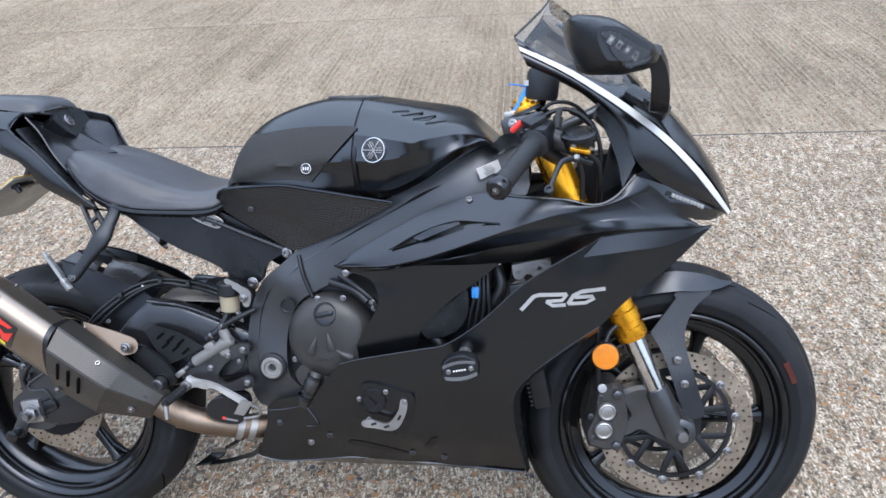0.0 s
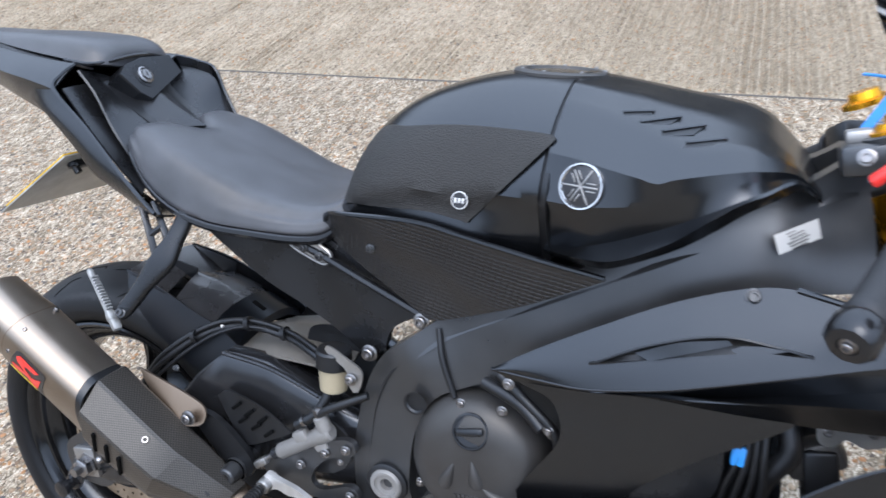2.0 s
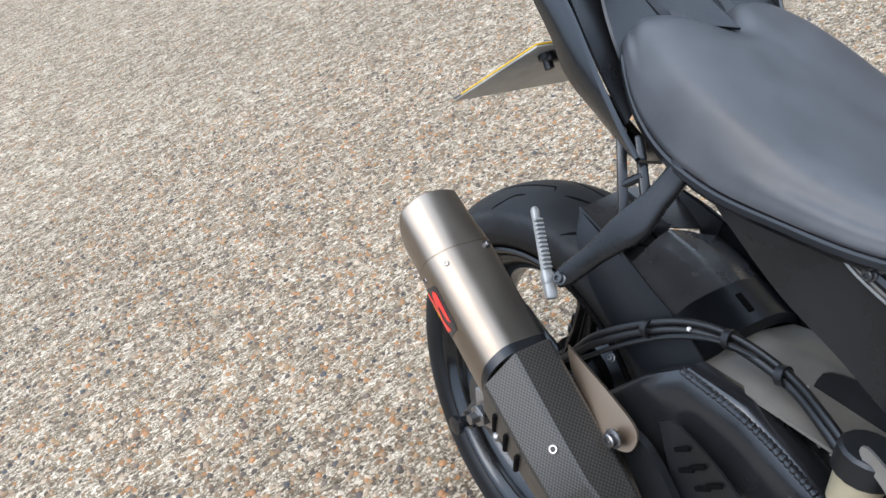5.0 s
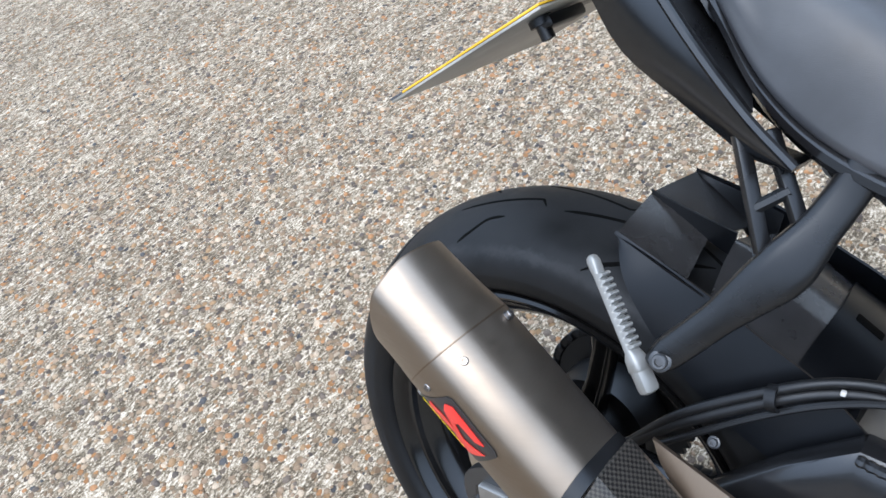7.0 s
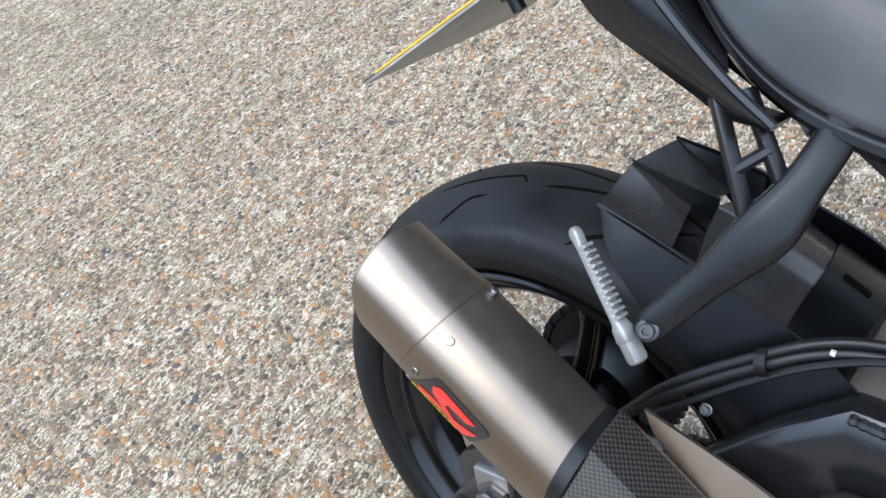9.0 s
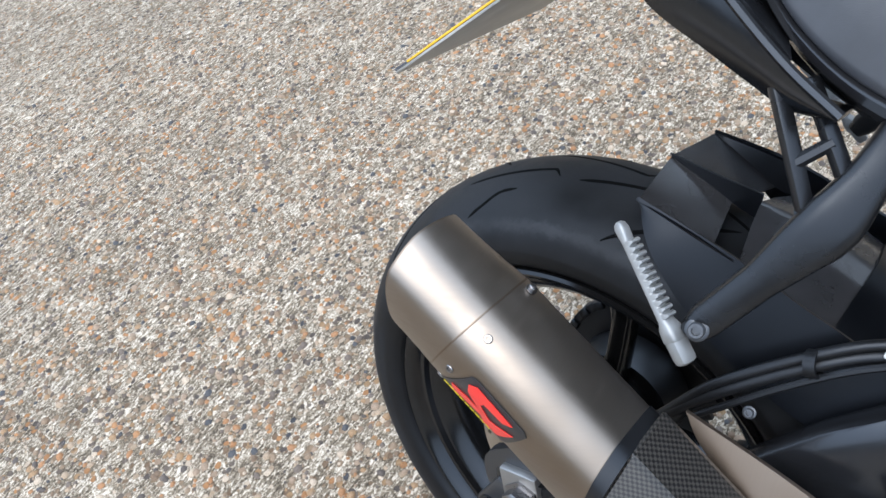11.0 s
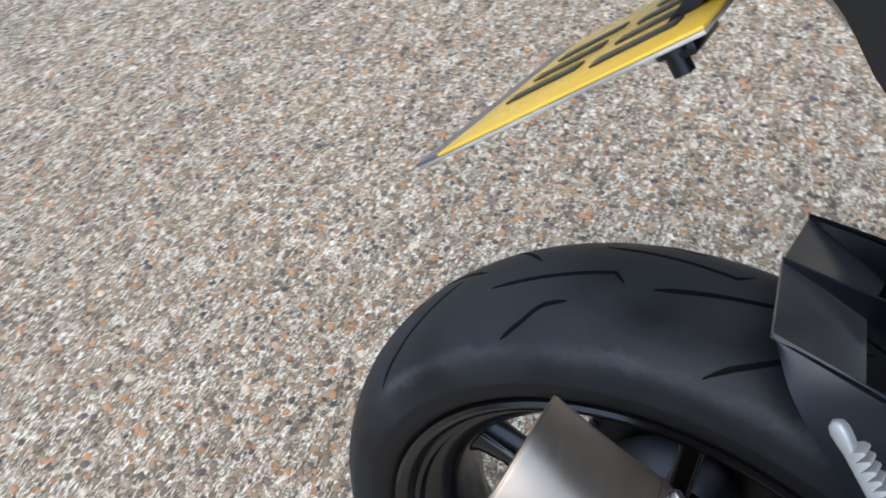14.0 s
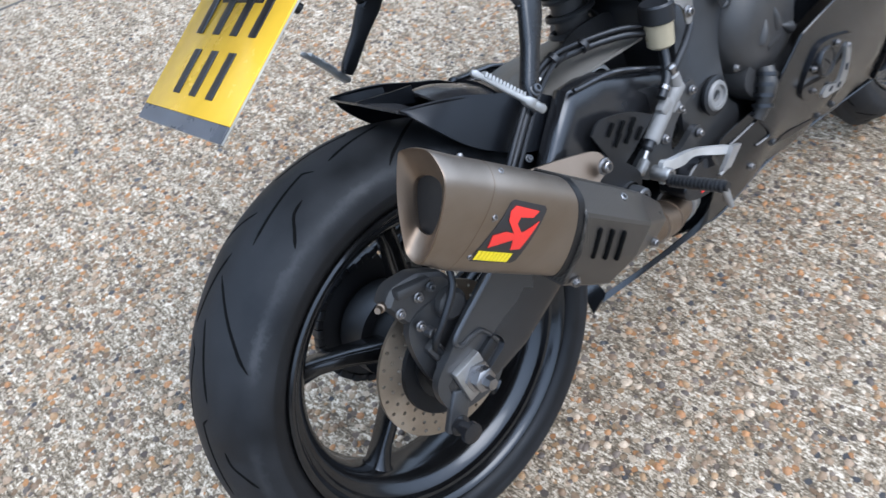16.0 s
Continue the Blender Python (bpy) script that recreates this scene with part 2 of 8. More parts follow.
def scuffed(m, lo, hi):
    """Adds pale rubbing marks in a ragged band where the tyre's tread meets its shoulder."""
    n, l = m.node_tree.nodes, m.node_tree.links
    b = n["Principled BSDF"]
    base = b.inputs["Base Color"].links[0].from_socket
    at, xyz, wide = add(n, "TexCoord"), add(n, "SeparateXYZ"), n.new("ShaderNodeMath")
    wide.operation = "ABSOLUTE"
    l.new(at.outputs["Object"], xyz.inputs[0]), l.new(xyz.outputs["Y"], wide.inputs[0])
    rag, patch = add(n, "TexNoise", Scale=90.0, Detail=4.0, Roughness=0.7), add(n, "TexNoise", Scale=13.0, Detail=2.0)
    l.new(at.outputs["Object"], rag.inputs["Vector"]), l.new(at.outputs["Object"], patch.inputs["Vector"])
    off = n.new("ShaderNodeMath")
    off.operation = "MULTIPLY_ADD"
    off.inputs[1].default_value = 0.012
    l.new(rag.outputs[0], off.inputs[0]), l.new(wide.outputs[0], off.inputs[2])
    rise, fall, some, keep, mask = add(n, "MapRange"), add(n, "MapRange"), add(n, "MapRange"), n.new("ShaderNodeMath"), n.new("ShaderNodeMath")
    rise.inputs["From Min"].default_value, rise.inputs["From Max"].default_value = lo, lo + 0.006
    fall.inputs["From Min"].default_value, fall.inputs["From Max"].default_value = hi, hi + 0.006
    fall.inputs["To Min"].default_value, fall.inputs["To Max"].default_value = 1.0, 0.0
    some.inputs["From Min"].default_value, some.inputs["From Max"].default_value, some.inputs["To Max"].default_value = 0.38, 0.62, 0.6
    l.new(off.outputs[0], rise.inputs[0]), l.new(off.outputs[0], fall.inputs[0]), l.new(patch.outputs[0], some.inputs[0])
    keep.operation = mask.operation = "MULTIPLY"
    l.new(rise.outputs[0], keep.inputs[0]), l.new(fall.outputs[0], keep.inputs[1])
    l.new(keep.outputs[0], mask.inputs[0]), l.new(some.outputs[0], mask.inputs[1])
    mix = n.new("ShaderNodeMix")
    mix.data_type = "RGBA"
    mix.inputs[7].default_value = (0.060, 0.064, 0.071, 1)
    l.new(mask.outputs[0], mix.inputs[0]), l.new(base, mix.inputs[6]), l.new(mix.outputs[2], b.inputs["Base Color"])


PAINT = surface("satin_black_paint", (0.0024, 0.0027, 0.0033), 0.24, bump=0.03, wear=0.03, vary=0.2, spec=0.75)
FRAME = surface("black_cast_alloy", (0.020, 0.0205, 0.0218), 0.32, grain=1500, bump=0.15, wear=0.05, spec=0.85)
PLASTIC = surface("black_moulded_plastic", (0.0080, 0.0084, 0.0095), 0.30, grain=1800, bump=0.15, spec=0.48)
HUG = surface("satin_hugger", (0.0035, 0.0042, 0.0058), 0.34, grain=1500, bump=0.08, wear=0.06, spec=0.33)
# lit copy of HUG: a greyer base carries the sky sheen of upward faces
HUG_LIT = surface("satin_hugger_lit", (0.036, 0.037, 0.041), 0.24, grain=1500, bump=0.06, wear=0.06, spec=1.0)
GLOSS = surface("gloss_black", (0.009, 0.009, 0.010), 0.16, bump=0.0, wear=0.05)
VINYL = surface("seat_vinyl", (0.045, 0.049, 0.058), 0.40, grain=2300, bump=0.35, wear=0.05)
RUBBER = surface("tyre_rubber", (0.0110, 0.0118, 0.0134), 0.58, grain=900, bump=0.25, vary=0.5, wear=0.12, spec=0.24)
scuffed(RUBBER, 0.076, 0.080)
# near-black of strips and blocks that stand in for shade in cuts
SLOT_SHADE = surface("slot_shade_black", (0.0022, 0.0022, 0.0022), 0.8, bump=0.0, spec=0.08)
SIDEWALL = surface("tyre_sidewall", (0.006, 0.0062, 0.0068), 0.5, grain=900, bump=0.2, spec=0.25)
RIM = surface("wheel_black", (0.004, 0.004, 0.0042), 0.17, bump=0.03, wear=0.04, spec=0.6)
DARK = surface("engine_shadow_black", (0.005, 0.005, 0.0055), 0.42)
CASE = surface("dark_grey_engine_paint", (0.030, 0.030, 0.031), 0.42, grain=1200, bump=0.2)
ALLOY = surface("cast_aluminium", (0.34, 0.34, 0.34), 0.42, metal=0.9, grain=1600, bump=0.3, wear=0.1)
ZINC = surface("zinc_bolt", (0.27, 0.27, 0.28), 0.30, metal=1.0, grain=800, bump=0.1)
CHROME = surface("chrome", (0.62, 0.63, 0.65), 0.10, metal=1.0, bump=0.0, wear=0.05)
GOLD = surface("gold_anodised", (0.82, 0.385, 0.022), 0.28, metal=0.85, bump=0.05, wear=0.06)
DISC = surface("ground_steel_disc", (0.33, 0.285, 0.235), 0.40, metal=0.9, grain=1500, bump=0.15)
TITAN = brushed("brushed_titanium", (0.34, 0.305, 0.275), 0.40, (1.0, 1.0, 14.0))
PIPE = brushed("heat_browned_steel", (0.27, 0.22, 0.18), 0.42, (8.0, 1.0, 1.0))
CARBON = weave("carbon_cloth")
GRIP = cells("tank_pad_grip", (0.0085, 0.0085, 0.009), 0.56, 360.0, depth=0.0006, lines=0.3, loose=0.9)
SNAKE = cells("embossed_cover", (0.014, 0.0145, 0.0158), 0.26, 150.0, (0.80, 0.2, 1.25), 0.0009, 0.28, loose=0.12, turn=-12.0)
CASTM = surface("grey_cast_alloy", (0.20, 0.20, 0.20), 0.55, metal=0.4, grain=1400, bump=0.3)
PEGM = surface("bare_cast_alloy", (0.33, 0.34, 0.345), 0.5, metal=0.55, grain=1400, bump=0.3)
LEVER = surface("satin_forged_alloy", (0.56, 0.57, 0.58), 0.40, metal=0.6, grain=1400, bump=0.2)
PAD = surface("grip_rubber", (0.014, 0.014, 0.015), 0.55, grain=900, bump=0.3)
WHITE = surface("white_decal", (0.64, 0.66, 0.68), 0.34, bump=0.02, vary=0.05)
SILVER = surface("silver_decal", (0.64, 0.65, 0.66), 0.34, metal=0.1, bump=0.02, vary=0.05)
RED = surface("red_decal", (0.75, 0.035, 0.03), 0.35, bump=0.02, vary=0.08)
AMBER = cells("amber_reflector", (0.64, 0.200, 0.004), 0.18, 260.0, depth=0.0006, lines=0.2)
YELLOW = surface("yellow_plate", (0.74, 0.46, 0.045), 0.22, bump=0.03, vary=0.10)
BRIGHT = surface("yellow_print", (0.85, 0.68, 0.02), 0.35, bump=0.02, vary=0.05)
PLATEBACK = surface("bare_plate_back", (0.42, 0.42, 0.40), 0.42, metal=0.3, grain=500, bump=0.3, vary=0.35)
INK = surface("ink", (0.02, 0.02, 0.022), 0.4, bump=0.0)
BLUE = surface("blue_nylon", (0.02, 0.22, 0.62), 0.4, bump=0.1)
CREAM = surface("brake_fluid_plastic", (0.30, 0.265, 0.19), 0.32, bump=0.05, vary=0.12)
SCREEN = clear("smoked_screen", (0.80, 0.83, 0.86))
LENS = clear("clear_lens", (0.75, 0.76, 0.78), 0.06)
MIRROR = surface("mirror_glass", (0.8, 0.8, 0.8), 0.03, metal=1.0, bump=0.0, wear=0.0, vary=0.0)
GROUND = aggregate("exposed_aggregate")
RAKED = aggregate("raked_concrete", (0.185, 0.150, 0.108), (0.275, 0.226, 0.166), (0.370, 0.312, 0.238), (0.480, 0.412, 0.322), 0.72)
PEBBLE = pebble_stone("set_pebbles")
# dark finish of the unseen walls that are added for reflections
UNSEEN_DARK = surface("unseen_wall_dark", (0.030, 0.034, 0.038), 0.8, grain=60, bump=0.5, dist=0.01)
FILLER = surface("joint_filler", (0.06, 0.055, 0.05), 0.9, grain=300, bump=0.6)

# ---- mesh helpers ----


def attach(ob, parent, m):
    """Hangs a piece under its thing or part, at most two levels down."""
    m = Matrix.Identity(4) if m is None else m
    if parent is not None and parent.parent is not None and parent.parent.parent is not None:
        m, parent = parent.matrix_basis @ m, parent.parent
    ob.parent, ob.matrix_basis = parent, m
    return ob


def part(name, bm, material, parent=None, label="", m=None, sharp=38):
    bmesh.ops.recalc_face_normals(bm, faces=bm.faces[:])
    limit = radians(sharp)
    for f in bm.faces:
        f.smooth = True
    for e in bm.edges:
        e.smooth = len(e.link_faces) == 2 and e.calc_face_angle(0.0) < limit
    mesh = bpy.data.meshes.new(name)
    bm.to_mesh(mesh)
    bm.free()
    mesh.materials.append(material)
    return tagged(attach(new(name, mesh), parent, m), label)


def same(name, like, parent, m):
    """One more piece on the mesh of another."""
    return attach(new(name, like.data), parent, m)


def spline(pts, n, closed=False):
    """A smooth line through points, n points long, evenly spaced. A point given twice is a corner."""
    p = [np.array(v, float) for v in pts]
    out, k = [], len(p)
    for i in range(k if closed else k - 1):
        a, b = p[i], p[(i + 1) % k]
        if np.allclose(a, b):
            continue
        a0 = p[i - 1] if (i > 0 or closed) else a * 2 - b
        b1 = p[(i + 2) % k] if (i + 2 < k or closed) else b * 2 - a
        a0 = a * 2 - b if np.allclose(a0, a) else a0
        b1 = b * 2 - a if np.allclose(b1, b) else b1
        for s in np.linspace(0, 1, 12, endpoint=False):
            out.append(0.5 * (2 * a + (b - a0) * s + (2 * a0 - 5 * a + 4 * b - b1) * s * s + (3 * a - a0 - 3 * b + b1) * s ** 3))
    out.append(p[0] if closed else p[-1])
    out = np.array(out)
    d = np.r_[0, np.cumsum(np.linalg.norm(np.diff(out, axis=0), axis=1))]
    at = np.linspace(0, d[-1], n + 1 if closed else n)[:n]
    return np.array([[np.interp(t, d, out[:, c]) for c in range(out.shape[1])] for t in at])


def loft(rings, closed=True, caps=True, bm=None):
    bm = bm or bmesh.new()
    rows = [[bm.verts.new(p) for p in r] for r in rings]
    k = len(rows[0])
    for a, b in zip(rows, rows[1:]):
        for i in range(k if closed else k - 1):
            j = (i + 1) % k
            bm.faces.new((a[i], a[j], b[j], b[i]))
    if caps and closed:
        bm.faces.new(rows[0][::-1]), bm.faces.new(rows[-1])
    return bm


def thicken(bm, thick, way=None):
    """Gives an open sheet its thickness: against its normals, or along a given way."""
    bm.normal_update()
    faces, rim = bm.faces[:], [e for e in bm.edges if e.is_boundary]
    back = {v: bm.verts.new(v.co + (Vector(way) if way else -v.normal) * thick) for v in bm.verts[:]}
    for f in faces:
        bm.faces.new([back[v] for v in reversed(f.verts)])
    for e in rim:
        a, b = e.link_loops[0].vert, e.link_loops[0].link_loop_next.vert
        bm.faces.new((b, a, back[a], back[b]))


def shell(rails, n=40, between=5, thick=0.0025, bulge=0.0):
    """A curved panel spanned over rails (lines along it); a rail is a crease. bulge swells the strips outwards in y."""
    lines = [spline(r, n) for r in rails]
    rows = []
    for a, b in zip(lines, lines[1:]):
        for s in np.linspace(0, 1, between, endpoint=False):
            r = a + (b - a) * s
            r[:, 1] -= bulge * math.sin(math.pi * s)
            rows.append(r)
    rows.append(lines[-1])
    bm = loft(rows, closed=False)
    bmesh.ops.recalc_face_normals(bm, faces=bm.faces[:])
    if thick:
        thicken(bm, thick)
    return bm


def tube(pts, r, seg=10, n=None, bm=None, flat=1.0):
    """A hose, rod or pipe along a smooth line; r: one radius or one for each given point."""
    n = n or 8 * len(pts)
    line = spline(pts, n)
    rad = np.interp(np.linspace(0, 1, n), np.linspace(0, 1, len(pts)), r) if hasattr(r, "__len__") else np.full(n, r)
    rings, side = [], None
    for i in range(n):
        t = Vector(line[min(i + 1, n - 1)] - line[max(i - 1, 0)]).normalized()
        side = t.orthogonal().normalized() if side is None else (side - t * side.dot(t)).normalized()
        up = t.cross(side)
        rings.append([Vector(line[i]) + float(rad[i]) * (math.cos(a) * side + flat * math.sin(a) * up) for a in np.linspace(0, 2 * math.pi, seg, endpoint=False).tolist()])
    return loft(rings, bm=bm)


def turned(profile, p, axis, seg=32, bm=None):
    """A turned piece: profile of (along, radius) about an axis through p; a radius of 0 closes the end."""
    axis = Vector(axis).normalized()
    side = axis.orthogonal().normalized()
    up = axis.cross(side)
    bm = bm or bmesh.new()
    rows = []
    for a, r in profile:
        c = Vector(p) + axis * a
        rows.append([bm.verts.new(c)] if r == 0 else [bm.verts.new(c + r * (math.cos(t) * side + math.sin(t) * up)) for t in np.linspace(0, 2 * math.pi, seg, endpoint=False).tolist()])
    for a, b in zip(rows, rows[1:]):
        for i in range(seg):
            j = (i + 1) % seg
            if len(a) == 1 and len(b) == 1:
                break
            if len(a) == 1:
                bm.faces.new((a[0], b[j], b[i]))
            elif len(b) == 1:
                bm.faces.new((a[i], a[j], b[0]))
            else:
                bm.faces.new((a[i], a[j], b[j], b[i]))
    return bm


def block(size, m=None, bevel=0.003, bm=None, taper=1.0):
    """A box with rounded edges; taper narrows its upper end."""
    bm = bm or bmesh.new()
    v = [bm.verts.new((sx * size[0] / 2 * (taper if sz > 0 else 1), sy * size[1] / 2 * (taper if sz > 0 else 1), sz * size[2] / 2)) for sx in (-1, 1) for sy in (-1, 1) for sz in (-1, 1)]
    faces = [bm.faces.new([v[i] for i in q]) for q in ((0, 1, 3, 2), (4, 6, 7, 5), (0, 4, 5, 1), (2, 3, 7, 6), (0, 2, 6, 4), (1, 5, 7, 3))]
    if m is not None:
        bmesh.ops.transform(bm, matrix=m, verts=v)
    if bevel:
        edges = list({e for f in faces for e in f.edges})
        bmesh.ops.bevel(bm, geom=edges, offset=bevel, segments=2, affect="EDGES", profile=0.5)
    return bm


def along(p, axis, turn=0.0):
    """The pose of a thing at p whose z points along axis."""
    return Matrix.Translation(p) @ Vector(axis).to_track_quat("Z", "Y").to_matrix().to_4x4() @ Matrix.Rotation(turn, 4, "Z")


def surf(points):
    """A smooth function y(x, z) through control points (x, y, z)."""
    p = np.array(points, float)
    xz, y = p[:, [0, 2]], p[:, 1]
    d = np.linalg.norm(xz[:, None] - xz[None], axis=2)
    k = len(p)
    a = np.zeros((k + 3, k + 3))
    a[:k, :k] = d + np.eye(k) * 1e-4
    a[:k, k], a[:k, k + 1:] = 1, xz
    a[k, :k], a[k + 1:, :k] = 1, xz.T
    w = np.linalg.solve(a, np.r_[y, 0, 0, 0])
    return lambda x, z: float(w[:k] @ np.hypot(xz[:, 0] - x, xz[:, 1] - z) + w[k] + w[k + 1] * x + w[k + 2] * z)


def panel(outline, fy, n=90, cell=0.02, thick=0.003, side=1, smooth=True):
    """A curved plate with an outline in (x, z), lying on y = fy(x, z); side -1 mirrors it."""
    line = spline(outline, n, closed=True) if smooth else np.array(outline, float)
    bm = bmesh.new()
    bm.faces.new([bm.verts.new((x, 0, z)) for x, z in line])
    lo, hi = line.min(0), line.max(0)
    for axis, no in ((0, (1, 0, 0)), (1, (0, 0, 1))):
        for c in np.arange(lo[axis] + cell, hi[axis], cell):
            bmesh.ops.bisect_plane(bm, geom=bm.verts[:] + bm.edges[:] + bm.faces[:], plane_co=(c, 0, c), plane_no=no)
    bmesh.ops.triangulate(bm, faces=[f for f in bm.faces if len(f.verts) > 4])
    for v in bm.verts:
        v.co.y = side * fy(v.co.x, v.co.z)
    bmesh.ops.recalc_face_normals(bm, faces=bm.faces[:])
    if thick:
        thicken(bm, thick, (0, side, 0))
    return bm


def bolt_mesh(name, material, seg=20):
    """A socket-head bolt of radius 1 along z, its head flange at z = 0."""
    bm = turned([(-0.2, 0), (-0.2, 1.25), (0.12, 1.3), (0.2, 1.15), (0.22, 0.95), (0.85, 0.92), (1.0, 0.78), (1.0, 0.5), (0.45, 0.46), (0.45, 0)], (0, 0, 0), (0, 0, 1), seg)
    bmesh.ops.recalc_face_normals(bm, faces=bm.faces[:])
    for f in bm.faces:
        f.smooth = True
    for e in bm.edges:
        e.smooth = len(e.link_faces) == 2 and e.calc_face_angle(0.0) < radians(35)
    mesh = bpy.data.meshes.new(name)
    bm.to_mesh(mesh)
    bm.free()
    mesh.materials.append(material)
    return mesh


BOLT, BLACKBOLT = bolt_mesh("bolt", ZINC), bolt_mesh("bolt", FRAME)


def bolt(p, parent, r=0.008, axis=(0, -1, 0), black=False):
    ob = new("bolt", BLACKBOLT if black else BOLT)
    return attach(ob, parent, along(p, axis) @ Matrix.Scale(r * 0.78, 4))


def mirrored(pts):
    return [(x, -y, z) for x, y, z in pts]

# ---- ground ----
bm = bmesh.new()
bm.faces.new([bm.verts.new(p) for p in ((-400, -400, -0.03), (400, -400, -0.03), (400, 400, -0.03), (-400, 400, -0.03))])
ground = tagged(part("ground", bm, FILLER), "wide yard floor of pale exposed-aggregate concrete slabs", "ground", kind="structure")
JOINT = pose(0, 3.9, 0, 0, 0, -5.3)
part("slab", block((90.0, 14.0, 0.06), pose(0, -7.012, -0.03), 0.006), GROUND, ground, m=JOINT)
part("slab", block((90.0, 54.0, 0.06), pose(0, 32.6, -0.032), 0.006), RAKED, ground, m=JOINT)


def raked_slab(q0, q1, rows, x0, x1, step, tall):
    """A slab whose face was drawn with a tined rake: uneven ridges run from joint to joint."""
    xs, qs = np.arange(x0, x1, step), np.linspace(q0, q1, rows)
    phase = np.cumsum(np.random.default_rng(7).uniform(0.75, 1.25, len(xs))) * step / 0.036 * 2 * math.pi
    zs = np.zeros((rows, len(xs)))
    for i, q in enumerate(qs):
        for k, x in enumerate(xs):
            patch = 0.5 + 0.5 * noise.noise((x * 0.9, q * 0.5, 3.0)) + 0.5 * noise.noise((x * 6.0, q * 1.6, 8.0))
            zs[i, k] = -0.004 + tall * max(0.0, min(1.0, patch)) * math.sin(phase[k] + 0.8 * noise.noise((x * 2.0, q * 2.2, 0.0))) + 0.0012 * noise.noise((x * 40.0, q * 9.0, 5.0))
    zs[0], zs[-1] = -0.012, -0.012
    grid = np.stack([np.broadcast_to(xs, zs.shape), np.broadcast_to(qs[:, None], zs.shape), zs], -1).reshape(-1, 3)
    i, k = np.meshgrid(np.arange(rows - 1), np.arange(len(xs) - 1), indexing="ij")
    a = (i * len(xs) + k).reshape(-1)
    mesh = bpy.data.meshes.new("slab")
    mesh.from_pydata(grid.tolist(), [], np.stack([a, a + 1, a + 1 + len(xs), a + len(xs)], -1).tolist())
    mesh.materials.append(RAKED)
    ob = new("slab", mesh)
    ob.parent, ob.matrix_basis = ground, JOINT


part("joint", block((90.0, 0.030, 0.010), pose(0, 0.002, -0.0125), 0.001), FILLER, ground, m=JOINT)
raked_slab(0.012, 2.700, 46, -5.0, 5.5, 0.0075, 0.012)
raked_slab(2.712, 5.590, 30, -8.0, 8.0, 0.010, 0.012)
for x0, x1 in ((-45.0, -5.0), (5.5, 45.0)):
    part("slab", block((x1 - x0, 5.58, 0.06), pose((x0 + x1) / 2, 2.80, -0.034), 0.004), RAKED, ground, m=JOINT)

# stones standing out of the mortar where the yard is seen from close by
rng = np.random.default_rng(11)
count = 60000
px, py = rng.uniform(-2.9, 1.3, count), rng.uniform(0.75, 3.6, count)
keep = rng.random(count) < np.clip(0.62 - 0.27 * np.hypot((px + 0.9) / 1.5, (py - 1.9) / 1.15) ** 2, 0.0, 1.0)
px, py = px[keep], py[keep]
count = len(px)
size = 0.0032 + 0.0064 * rng.random(count) ** 1.7
long, turn, tall = rng.uniform(0.65, 1.0, count), rng.uniform(0, math.pi, count), rng.uniform(0.25, 0.6, count)
ring = np.linspace(0, 2 * math.pi, 6, endpoint=False)
verts = np.zeros((count, 12, 3))
for k in range(2):
    wob = size[:, None] * (1.0, 0.62)[k] * rng.uniform(0.84, 1.12, (count, 6))
    u, v = wob * np.cos(ring), wob * np.sin(ring) * long[:, None]
    c, s = np.cos(turn)[:, None], np.sin(turn)[:, None]
    verts[:, 6 * k:6 * k + 6, 0] = px[:, None] + u * c - v * s
    verts[:, 6 * k:6 * k + 6, 1] = py[:, None] + u * s + v * c
    verts[:, 6 * k:6 * k + 6, 2] = (-0.0005 if k == 0 else (size * tall)[:, None] + rng.normal(0, 0.0002, (count, 6)))
quads = [(i, (i + 1) % 6, 6 + (i + 1) % 6, 6 + i) for i in range(6)] + [(6, 7, 8, 9), (6, 9, 10, 11)]
faces = (np.array(quads)[None] + 12 * np.arange(count)[:, None, None]).reshape(-1, 4)
mesh = bpy.data.meshes.new("pebbles")
mesh.from_pydata(verts.reshape(-1, 3).tolist(), [], faces.tolist())
mesh.polygons.foreach_set("use_smooth", np.ones(len(faces), bool))
mesh.materials.append(PEBBLE)
tagged(new("pebbles", mesh), "round tan, orange and grey pebbles set in the concrete", "pebbles", kind="stuff")

# walls out of view, added so that low reflections on the bike turn dark
for nm, size, at in (("unseen_wall_south", (60.0, 0.25, 1.8), (0, -11.0)), ("unseen_wall_north", (60.0, 0.25, 8.5), (0, 26.0)), ("unseen_wall_east", (0.25, 36.6, 3.0), (30.0, 7.5)), ("unseen_wall_west", (0.25, 36.6, 3.0), (-30.0, 7.5))):
    tagged(part(nm, block(size, pose(*at, size[2] / 2 - 0.01), 0.02), UNSEEN_DARK), "unseen plain dark wall added to darken reflections", "wall", kind="structure")

# ---- motorcycle ----
BIKE = pose(-0.778, 1.602, 0.002, -17.96, 0, -7.46)
bike = new("motorcycle")
bike.matrix_basis = BIKE
tagged(bike, "satin black sports motorcycle with gold forks leaning on the yard", "motorcycle")
HEAD = Vector((1.472, 0, 0))
RAKE = Vector((-math.sin(radians(24)), 0, math.cos(radians(24))))
STEER = Matrix.Translation(HEAD) @ Matrix.Rotation(radians(5.83), 4, RAKE) @ Matrix.Translation(-HEAD)


